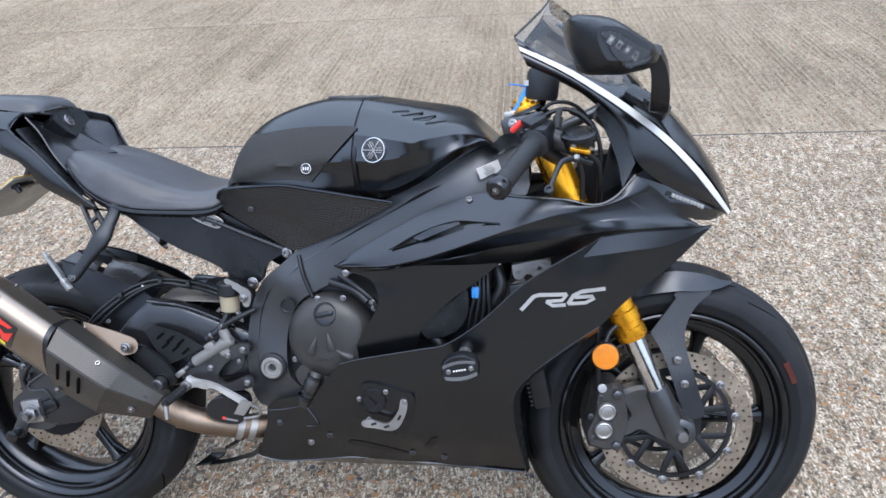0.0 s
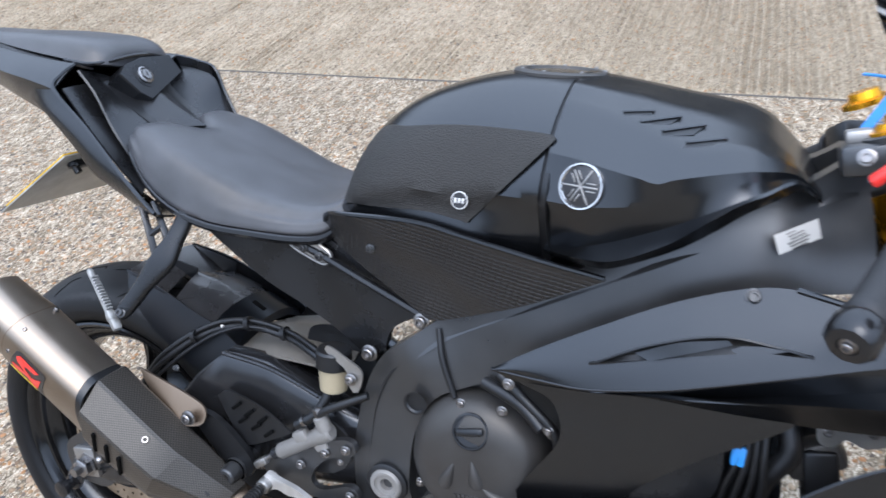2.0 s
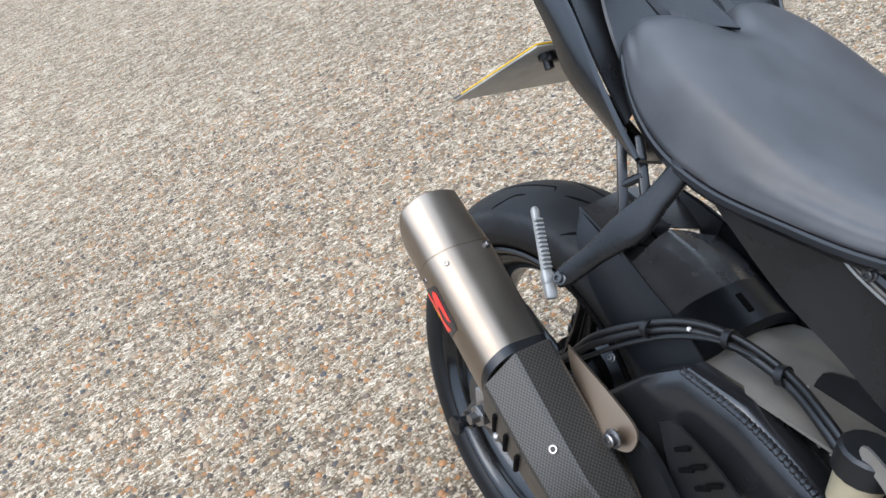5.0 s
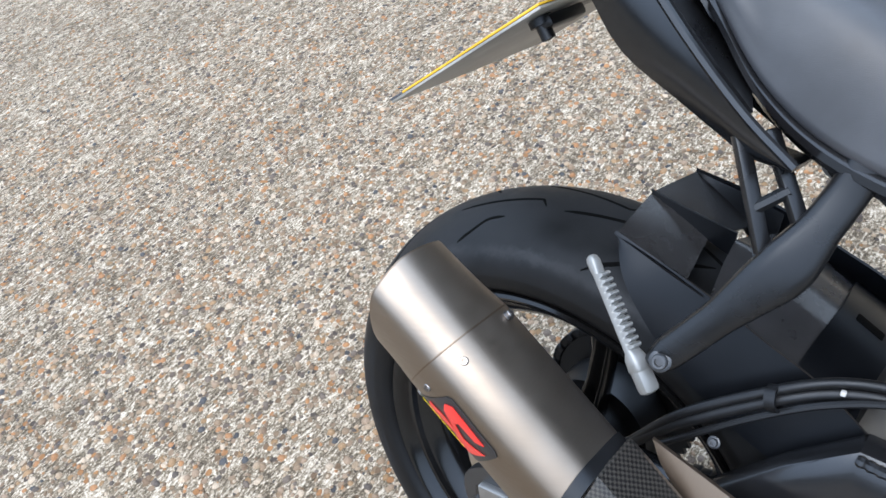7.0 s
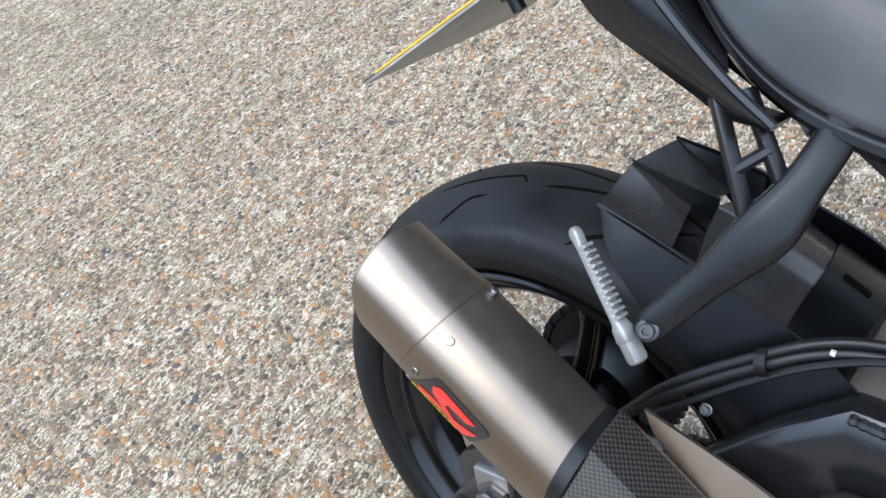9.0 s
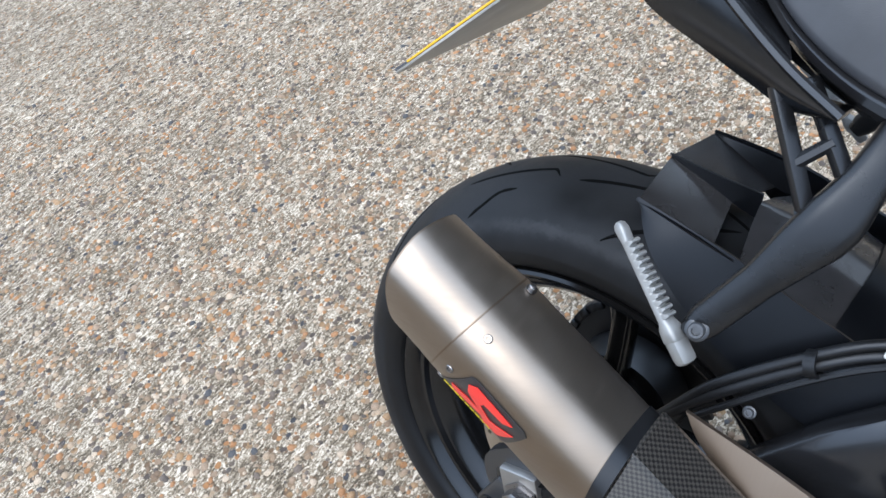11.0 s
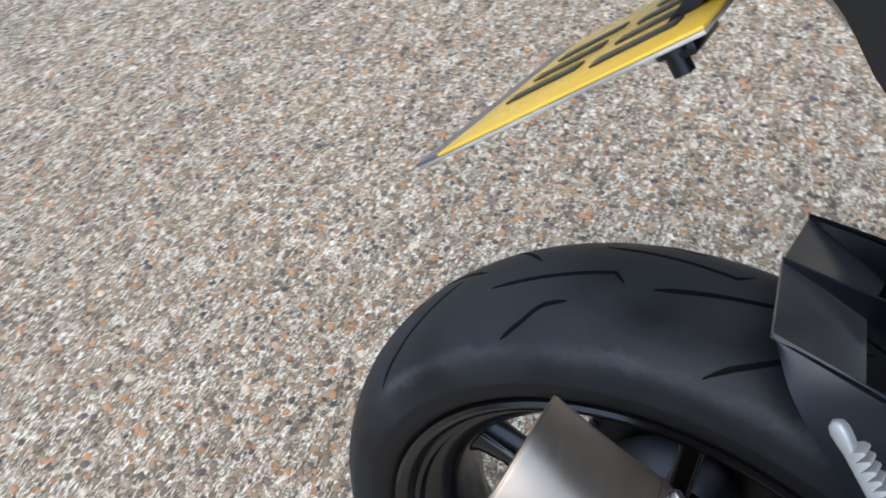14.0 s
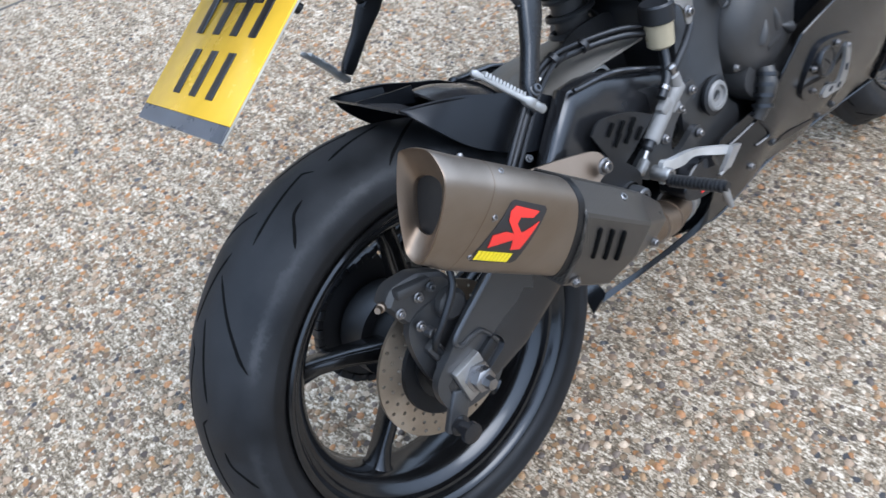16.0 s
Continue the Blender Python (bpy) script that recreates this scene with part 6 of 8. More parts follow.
# ---- fairing ----
U = [(0.703, -0.190, 0.668), (0.757, -0.186, 0.703), (0.824, -0.180, 0.741), (0.889, -0.172, 0.774), (0.953, -0.168, 0.798), (1.0, -0.172, 0.806), (1.06, -0.188, 0.801), (1.138, -0.198, 0.797), (1.188, -0.198, 0.788), (1.225, -0.190, 0.800), (1.262, -0.172, 0.838)]
K = [(0.703, -0.191, 0.667), (0.76, -0.200, 0.670), (0.813, -0.206, 0.674), (0.88, -0.210, 0.690), (0.932, -0.212, 0.707), (1.03, -0.213, 0.742), (1.12, -0.210, 0.771), (1.19, -0.203, 0.781), (1.25, -0.186, 0.798), (1.30, -0.160, 0.812)]
V = [(0.709, -0.189, 0.663), (0.77, -0.191, 0.664), (0.83, -0.191, 0.668), (0.90, -0.194, 0.680), (0.96, -0.197, 0.694), (1.05, -0.203, 0.722), (1.13, -0.205, 0.745), (1.21, -0.200, 0.760), (1.29, -0.170, 0.762), (1.36, -0.125, 0.756)]
B = [(0.716, -0.188, 0.660), (0.80, -0.192, 0.664), (0.864, -0.200, 0.679), (0.94, -0.214, 0.695), (1.02, -0.225, 0.714), (1.12, -0.229, 0.732), (1.20, -0.224, 0.744), (1.29, -0.195, 0.746), (1.36, -0.14, 0.740), (1.40, -0.09, 0.730)]
L = [(0.722, -0.186, 0.655), (0.80, -0.188, 0.660), (0.864, -0.190, 0.668), (0.94, -0.194, 0.672), (1.02, -0.198, 0.678), (1.10, -0.204, 0.690), (1.18, -0.200, 0.706), (1.27, -0.175, 0.715), (1.33, -0.13, 0.715), (1.38, -0.08, 0.712)]
for s in (1, -1):
    f = (lambda pts: pts) if s == 1 else mirrored
    up = part("upper_fairing", shell([f(U), f(K)], 60, 8, 0.003, 0.004 * s), PAINT, bike, "satin black upper side fairing")
    part("lower_facet", shell([f(K), f(V), f(B), f(L)], 60, 6, 0.003, 0.0), PAINT, up)
    part("cockpit_lip", tube(f(U[5:]), 0.0032, 8), PAINT, up)
    part("nose_side", shell([f([(1.262, -0.172, 0.838), (1.32, -0.135, 0.815), (1.36, -0.110, 0.795), (1.40, -0.085, 0.775)]), f([(1.25, -0.186, 0.798), (1.31, -0.150, 0.790), (1.37, -0.115, 0.776), (1.43, -0.06, 0.757)]), f([(1.29, -0.170, 0.762), (1.33, -0.145, 0.758), (1.38, -0.10, 0.748), (1.435, -0.04, 0.738)])], 30, 5, 0.003), PAINT, up)
up = [o for o in bike.children if o.name.startswith("upper_fairing")][0]
part("side_scoop", shell([[(0.815, -0.2085, 0.706), (0.87, -0.2085, 0.738), (0.935, -0.206, 0.760), (0.985, -0.206, 0.760), (1.02, -0.212, 0.757)], [(0.815, -0.209, 0.704), (0.88, -0.204, 0.722), (0.94, -0.200, 0.738), (0.985, -0.202, 0.748), (1.02, -0.212, 0.756)]], 30, 5, 0.002, -0.006), DARK, up)
part("scoop_blade", shell([[(0.86, -0.2105, 0.728), (0.90, -0.2125, 0.748), (0.945, -0.2105, 0.759)], [(0.875, -0.2145, 0.724), (0.915, -0.2145, 0.741), (0.95, -0.211, 0.755)]], 16, 3, 0.002), PAINT, up)
bolt((0.962, -0.172, 0.793), up, 0.0085, (0.1, -0.9, 0.4), True)
bolt((0.725, -0.196, 0.655), up, 0.007)
part("panel_edge", tube([(x, y - 0.0005, z) for x, y, z in K[:6]], 0.0016, 6, 50), GLOSS, up)

inner_y = surf([(0.725, -0.188, 0.66), (1.0, -0.198, 0.673), (0.98, -0.192, 0.645), (0.93, -0.188, 0.606), (0.87, -0.176, 0.543), (0.855, -0.172, 0.50), (0.75, -0.165, 0.476), (0.71, -0.160, 0.468), (0.80, -0.185, 0.60), (0.78, -0.182, 0.637)])
inner_line = [(0.718, 0.664), (0.718, 0.664), (0.86, 0.676), (1.02, 0.680), (1.02, 0.680), (0.985, 0.648), (0.930, 0.606), (0.870, 0.545), (0.856, 0.500), (0.856, 0.495), (0.75, 0.470), (0.705, 0.455), (0.705, 0.455), (0.733, 0.501), (0.757, 0.543), (0.774, 0.570), (0.783, 0.590), (0.784, 0.612), (0.770, 0.640), (0.735, 0.655)]
for s in (1, -1):
    mid = part("mid_fairing", panel(inner_line, inner_y, 90, 0.02, 0.003, s), PAINT, bike, "satin black inner side panel behind the opening")

low_y = surf([(1.395, -0.180, 0.748), (1.30, -0.213, 0.738), (1.256, -0.224, 0.742), (1.20, -0.228, 0.733), (1.16, -0.228, 0.705), (1.068, -0.224, 0.648), (0.985, -0.220, 0.570), (0.92, -0.214, 0.524), (0.866, -0.210, 0.510), (0.754, -0.200, 0.485), (0.70, -0.192, 0.468), (0.62, -0.165, 0.375), (0.54, -0.145, 0.36), (0.50, -0.150, 0.31), (0.38, -0.130, 0.215), (0.56, -0.125, 0.225), (0.70, -0.120, 0.238), (0.87, -0.118, 0.234), (1.0, -0.122, 0.228), (1.062, -0.130, 0.235), (1.045, -0.195, 0.41), (1.075, -0.205, 0.46), (1.14, -0.212, 0.52), (1.205, -0.212, 0.566), (1.255, -0.208, 0.618), (1.33, -0.200, 0.682), (0.80, -0.190, 0.40), (0.95, -0.200, 0.42), (0.65, -0.165, 0.32), (0.85, -0.165, 0.30), (1.0, -0.165, 0.30), (1.2, -0.226, 0.66), (1.0, -0.218, 0.52)])
low_line = [(1.400, 0.750), (1.400, 0.750), (1.33, 0.746), (1.256, 0.745), (1.205, 0.736), (1.16, 0.708), (1.068, 0.648), (0.985, 0.570), (0.92, 0.524), (0.866, 0.510), (0.754, 0.485), (0.705, 0.470), (0.705, 0.470), (0.65, 0.402), (0.627, 0.378), (0.627, 0.378), (0.60, 0.385), (0.535, 0.360), (0.528, 0.318), (0.507, 0.262), (0.494, 0.246), (0.494, 0.234), (0.494, 0.234), (0.556, 0.222), (0.704, 0.236), (0.871, 0.230), (0.917, 0.222), (1.070, 0.225), (1.070, 0.225), (1.052, 0.33), (1.045, 0.410), (1.052, 0.428), (1.075, 0.461), (1.142, 0.520), (1.203, 0.566), (1.253, 0.618), (1.33, 0.682)]
for s in (1, -1):
    lower = part("lower_fairing", panel(low_line, low_y, 160, 0.016, 0.003, s), PAINT, bike, "satin black lower side fairing with a silver badge")
    if s > 0:
        right_lower = lower
part("fairing_crease", shell([[(1.20, -0.2305, 0.7345), (1.26, -0.2270, 0.744), (1.33, -0.208, 0.745), (1.398, -0.182, 0.749)], [(1.17, -0.2345, 0.700), (1.25, -0.2330, 0.712), (1.32, -0.212, 0.720), (1.398, -0.183, 0.7485)]], 24, 3, 0.002), PAINT, right_lower)
part("front_edge", shell([[(1.070, -0.133, 0.225), (1.052, -0.180, 0.33), (1.046, -0.196, 0.410), (1.075, -0.206, 0.461), (1.142, -0.213, 0.520), (1.203, -0.213, 0.566)], [(1.075, -0.115, 0.225), (1.062, -0.155, 0.33), (1.058, -0.170, 0.410), (1.087, -0.180, 0.455), (1.152, -0.19, 0.512), (1.21, -0.19, 0.555)]], 30, 3, 0.002), PLASTIC, right_lower)
def pan_rail(y, dz):
    return [(0.500, y, 0.190 + dz), (0.56, y, 0.192 + dz), (0.70, y, 0.192 + dz), (0.87, y, 0.195 + dz), (1.07, y, 0.205 + dz)]


pan_side = [(0.496, -0.130, 0.235), (0.556, -0.125, 0.222), (0.704, -0.120, 0.236), (0.871, -0.118, 0.230), (1.065, -0.13, 0.226)]
part("belly_pan", shell([pan_side, pan_rail(-0.06, 0), pan_rail(0.06, 0), mirrored(pan_side)], 40, 5, 0.003), PAINT, right_lower)
for f in (lambda pts: pts, mirrored):
    part("pan_rail", shell([f([(0.508, -0.137, 0.266), (0.490, -0.128, 0.244), (0.455, -0.107, 0.222), (0.400, -0.070, 0.190), (0.347, -0.034, 0.163)]), f([(0.500, -0.134, 0.240), (0.483, -0.127, 0.228), (0.450, -0.106, 0.209), (0.396, -0.070, 0.179), (0.335, -0.034, 0.150)])], 30, 3, 0.003), PAINT, right_lower)
part("pan_tail", shell([[(0.303, -0.041, 0.153), (0.322, 0.0, 0.163), (0.303, 0.041, 0.153)], [(0.347, -0.034, 0.161), (0.358, 0.0, 0.166), (0.347, 0.034, 0.161)]], 14, 4, 0.004), PAINT, right_lower)
for line in ([(0.604, 0.384), (0.618, 0.367), (0.6446, 0.329), (0.632, 0.320), (0.618, 0.318)], [(0.535, 0.345), (0.575, 0.352), (0.618, 0.367)]):
    part("heel_step", tube([(x, low_y(x, z) - 0.0006, z) for x, z in line], 0.0026, 6, 24), GLOSS, right_lower)


part("panel_edge", tube([(x, low_y(x, z) - 0.0005, z) for x, z in ((0.705, 0.470), (0.754, 0.485), (0.866, 0.510), (0.92, 0.524), (0.985, 0.570), (1.068, 0.648), (1.16, 0.708), (1.205, 0.736))], 0.0022, 6, 60), GLOSS, right_lower)
part("panel_edge", tube([(x, low_y(x, z) - 0.0005, z) for x, z in ((0.705, 0.470), (0.65, 0.402), (0.627, 0.378))], 0.002, 6, 16), GLOSS, right_lower)


def on_low(x, z, lift):
    return low_y(x, z) - lift


def stroke(pts, w, parent, material, fy, lift=0.0012):
    """A flat band of a decal along a line of (x, z), with slanted ends."""
    q = np.array(pts, float)
    a, b = [], []
    for i, p in enumerate(q):
        d = q[min(i + 1, len(q) - 1)] - q[max(i - 1, 0)]
        nrm = np.array((-d[1], d[0])) / np.hypot(*d) * w / 2
        a.append((p[0] + nrm[0], fy(*(p + nrm), lift), p[1] + nrm[1]))
        b.append((p[0] - nrm[0], fy(*(p - nrm), lift), p[1] - nrm[1]))
    bm = loft([a, b], closed=False)
    bmesh.ops.solidify(bm, geom=bm.faces[:], thickness=-0.0006)
    return part("decal_stroke", bm, material, parent)


for pts, w in (([(1.0600, 0.5970), (1.0828, 0.6235), (1.0925, 0.6271), (1.1425, 0.6292)], 0.0088), ([(1.1430, 0.6296), (1.1345, 0.6175), (1.1060, 0.6150)], 0.0075), ([(1.1060, 0.6150), (1.1173, 0.6070), (1.1410, 0.6090)], 0.0080), ([(1.2110, 0.6405), (1.1691, 0.6350), (1.1551, 0.6277), (1.1450, 0.6105)], 0.0088), ([(1.1450, 0.6112), (1.1763, 0.6132), (1.1919, 0.6222), (1.1890, 0.6260), (1.1570, 0.6238)], 0.0078)):
    stroke(pts, 0.84 * w, right_lower, SILVER, on_low, 0.0018)

# case saver showing through the belly opening
st = part("engine_case_saver", panel([(0.722, 0.372), (0.738, 0.418), (0.764, 0.434), (0.83, 0.420), (0.852, 0.406), (0.842, 0.350), (0.826, 0.322), (0.79, 0.318), (0.735, 0.345)], lambda x, z: low_y(x, z) - 0.006 + 0.02 * max(0, abs(x - 0.787) - 0.045), 60, 0.02, 0.012), GLOSS, right_lower, "black engine case cover with a bare metal rim")
SY = low_y(0.78, 0.39) - 0.010
part("case_cap", turned([(-0.004, 0.025), (0.002, 0.025), (0.004, 0.0235), (0.004, 0.0215), (0.0025, 0.021), (0.0025, 0)], (0.770, SY, 0.398), (0, -1, 0), 32), PLASTIC, st)
part("cap_groove", block((0.022, 0.001, 0.0016), pose(0.770, SY - 0.0026, 0.398, 0, 45, 0), 0), SLOT_SHADE, st)
part("bare_rim", panel([(0.745, 0.352), (0.762, 0.359), (0.788, 0.352), (0.804, 0.356), (0.820, 0.380), (0.826, 0.403), (0.838, 0.398), (0.834, 0.372), (0.820, 0.345), (0.802, 0.337), (0.772, 0.341), (0.750, 0.343)], lambda x, z: SY - 0.006, 60, 0.05, 0.006), ALLOY, st)
for x, z in ((0.770, 0.3505), (0.796, 0.346), (0.822, 0.366)):
    part("rim_slot", block((0.012, 0.002, 0.005), pose(x, SY - 0.0065, z, 0, -20 if x < 0.8 else -60, 0), 0.002), DARK, st)
for p in ((0.740, 0.397), (0.796, 0.418), (0.833, 0.398), (0.756, 0.350), (0.806, 0.338)):
    bolt((p[0], low_y(*p) - 0.008, p[1]), st, 0.0055)
# crash bobbin: a rounded puck on an alloy post, its face tilted like the panel
PUCK = pose(0.952, 0, 0.4995, 0, -11, 0)


def puck(k, y, w=0.0345, top=0.0275, foot=0.0245):
    line = spline([(-w, 0.006), (-0.88 * w, 0.016), (-0.5 * w, 0.90 * top), (0, top), (0.5 * w, 0.90 * top), (0.88 * w, 0.016), (w, 0.006), (w, -0.010), (0.86 * w, -0.017), (0.5 * w, -0.9 * foot), (0, -foot), (-0.5 * w, -0.9 * foot), (-0.86 * w, -0.017), (-w, -0.010)], 48, True)
    return [PUCK @ Vector((k * x, y, k * z)) for x, z in line]


sl = part("crash_bobbin", loft([puck(0.70, -0.246), puck(0.92, -0.249), puck(1.0, -0.256), puck(1.0, -0.270), puck(0.95, -0.2765), puck(0.88, -0.279)]), PLASTIC, bike, "black moulded crash protector bobbin on an alloy post")
part("bobbin_post", turned([(0, 0.0125), (0.046, 0.0125)], (0.955, -0.203, 0.510), (0, -1, -0.12), 20), ALLOY, sl)
# lighter grey bands along the puck's upper and lower edges
EDGE = surface("grey_bobbin_edge", (0.085, 0.09, 0.098), 0.5)
for z0, z1 in ((0.0085, 0.0145), (-0.0125, -0.0195)):
    part("edge_band", loft([[PUCK @ Vector((x, -0.2790 - e, z0 + (z1 - z0) * c - 60 * (z0 / abs(z0)) * (x * x - 0.0003) * 0.10)) for x in np.linspace(-0.030, 0.030, 15).tolist()] for c, e in ((0, 0.0), (0.1, 0.0012), (0.9, 0.0012), (1, 0.0))], closed=False), EDGE, sl)
for x in (-0.021, 0.021):
    bolt(PUCK @ Vector((x, -0.2785, -0.0015)), sl, 0.0050)
for x in (-0.0105, -0.0055, -0.0005, 0.0045, 0.0095):
    part("bobbin_print", block((0.0036, 0.0008, 0.0030), PUCK @ pose(x, -0.2793, -0.0015), 0), SILVER, sl)
for p in ((0.835, 0.262), (0.90, 0.252), (0.665, 0.300), (0.62, 0.276), (0.555, 0.318)):
    bolt((p[0], low_y(*p) - 0.001, p[1]), right_lower, 0.007, black=p[0] != 0.62)
part("belly_slot", panel([(0.70, 0.278), (0.76, 0.262), (0.83, 0.257), (0.80, 0.268), (0.72, 0.285)], lambda x, z: low_y(x, z) - 0.0015, 30, 0.03, 0.001), DARK, right_lower)
part("belly_vent", panel([(0.865, 0.286), (0.882, 0.308), (0.892, 0.310), (0.888, 0.292), (0.868, 0.276)], lambda x, z: low_y(x, z) - 0.0015, 30, 0.03, 0.001), DARK, right_lower)

# ---- nose, screen, mirrors ----
S_EDGE = [(1.046, -0.165, 1.084), (1.10, -0.168, 1.052), (1.16, -0.160, 1.020), (1.22, -0.138, 0.998), (1.275, -0.08, 0.990), (1.292, 0.0, 0.990)]
S_MID = [(1.092, -0.085, 1.135), (1.15, -0.095, 1.092), (1.20, -0.095, 1.052), (1.245, -0.085, 1.020), (1.275, -0.05, 1.002), (1.290, -0.001, 0.993)]
S_TOP = [(1.108, 0.0, 1.165), (1.165, 0.0, 1.118), (1.215, 0.0, 1.075), (1.255, 0.0, 1.035), (1.28, 0.0, 1.008), (1.290, 0.0, 0.995)]
full = lambda pts: pts
STRIPE_T = [(1.052, -0.1705, 1.070), (1.135, -0.174, 1.034), (1.20, -0.170, 0.997), (1.26, -0.156, 0.958), (1.325, -0.130, 0.908), (1.385, -0.095, 0.850), (1.430, -0.060, 0.797), (1.465, -0.020, 0.750)]
STRIPE_B = [(1.056, -0.172, 1.060), (1.132, -0.176, 1.022), (1.195, -0.173, 0.983), (1.252, -0.161, 0.944), (1.315, -0.136, 0.895), (1.374, -0.102, 0.838), (1.420, -0.067, 0.786), (1.458, -0.026, 0.744)]
COWL_B = [(1.068, -0.168, 1.034), (1.135, -0.172, 1.003), (1.19, -0.172, 0.970), (1.235, -0.170, 0.925), (1.265, -0.168, 0.862), (1.31, -0.140, 0.822), (1.37, -0.102, 0.785), (1.44, -0.035, 0.752)]
COWL_C = [(1.292, 0.0, 0.990), (1.335, 0.0, 0.955), (1.375, 0.0, 0.912), (1.41, 0.0, 0.868), (1.44, 0.0, 0.82), (1.462, 0.0, 0.775), (1.468, 0, 0.752)]
STRIPE_T = [tuple(np.array(p) * 0.68 + np.array(q) * 0.32) for p, q in zip(STRIPE_T, STRIPE_B)]
cowl = None
for s in (1, -1):
    f = full if s == 1 else mirrored
    c = part("nose_cowl", shell([f(STRIPE_B), f(COWL_B)], 60, 8, 0.003, 0.006 * s), PAINT, bike, "satin black nose cowl with a white stripe")
    cowl = cowl or c
    part("stripe", shell([f([(x, y - 0.004, z + 0.001) for x, y, z in STRIPE_T]), f([(x, y - 0.004, z) for x, y, z in STRIPE_B])], 60, 3, 0.003), WHITE, c, "white stripe along the cowl")
    part("cowl_shoulder", shell([f(S_EDGE), f(STRIPE_T[:4] + [(1.30, -0.14, 0.928), (1.32, -0.131, 0.912)])], 50, 5, 0.003, 0.004 * s), PAINT, c)
    part("cowl_front", shell([COWL_C, f([(1.292, 0, 0.988), (1.335, -0.07, 0.940), (1.378, -0.065, 0.893), (1.41, -0.055, 0.850), (1.436, -0.040, 0.810), (1.456, -0.022, 0.770), (1.467, -0.008, 0.751)]), f([(1.285, -0.075, 0.986), (1.325, -0.130, 0.908), (1.365, -0.108, 0.870), (1.40, -0.085, 0.835), (1.430, -0.060, 0.797), (1.450, -0.038, 0.770), (1.465, -0.020, 0.750)])], 50, 6, 0.003, 0.003 * s), PAINT, c)
    part("chin", shell([f([(1.40, -0.085, 0.773), (1.435, -0.05, 0.757), (1.466, -0.01, 0.749)]), f([(1.385, -0.08, 0.742), (1.42, -0.045, 0.735), (1.44, -0.005, 0.732)])], 16, 4, 0.003), PLASTIC, c)
    part("headlight_slot", shell([f([(1.325, -0.137, 0.806), (1.365, -0.112, 0.786), (1.405, -0.082, 0.768)]), f([(1.318, -0.143, 0.798), (1.362, -0.116, 0.777), (1.402, -0.086, 0.762)])], 16, 4, 0.002), DARK, c)
    for k in range(9):
        q = k / 8
        part("running_light", block((0.0085, 0.005, 0.009), Matrix.Translation((1.335 + 0.06 * q, s * (-0.135 + 0.042 * q), 0.796 - 0.027 * q)) @ pose(0, 0, 0, 0, 25, 35 * s), 0.002), PEGM, c)
screen = part("windscreen", shell([S_EDGE, S_MID, S_TOP, mirrored(S_MID), mirrored(S_EDGE)], 50, 7, 0), SCREEN, cowl, "smoked clear windscreen")
screen.visible_shadow = False
part("screen_rim", tube([(1.046, -0.165, 1.085), (1.092, -0.085, 1.136), (1.108, 0, 1.166), (1.092, 0.085, 1.136), (1.046, 0.165, 1.085)], 0.0022, 6), PLASTIC, cowl)
bolt((1.071, -0.175, 1.073), cowl, 0.006, (0.1, -0.9, 0.5), True)
part("cockpit_liner", shell([[(1.20, -0.16, 0.80), (1.28, -0.12, 0.84), (1.32, -0.06, 0.86)], [(1.22, -0.16, 0.90), (1.27, -0.11, 0.93), (1.30, -0.05, 0.95)]], 20, 5, 0.003), DARK, cowl)
part("nose_bulkhead", block((0.05, 0.24, 0.10), pose(1.30, 0, 0.83, 0, 25, 0), 0.01), DARK, cowl)
part("cowl_sidewall", shell([[(1.262, -0.166, 0.86), (1.24, -0.162, 0.92), (1.20, -0.162, 0.965)], [(1.240, -0.176, 0.815), (1.228, -0.162, 0.87), (1.19, -0.155, 0.955)]], 20, 3, 0.002), PLASTIC, cowl)
part("air_duct", loft([[(x, y, z) for x, z in spline([(1.135, 0.70), (1.150, 0.80), (1.175, 0.850), (1.235, 0.862), (1.275, 0.84), (1.275, 0.72)], 30, True)] for y in (-0.005, 0.0, 0.10, 0.105)]), DARK, cowl)
gauge = part("instrument_cluster", block((0.05, 0.20, 0.09), pose(1.235, 0, 0.955, 0, 40, 0), 0.012), DARK, cowl)
part("gauge_hood", tube([(1.215, -0.10, 0.955), (1.225, -0.10, 0.985), (1.225, 0, 1.0), (1.225, 0.10, 0.985), (1.215, 0.10, 0.955)], 0.008), PLASTIC, gauge)

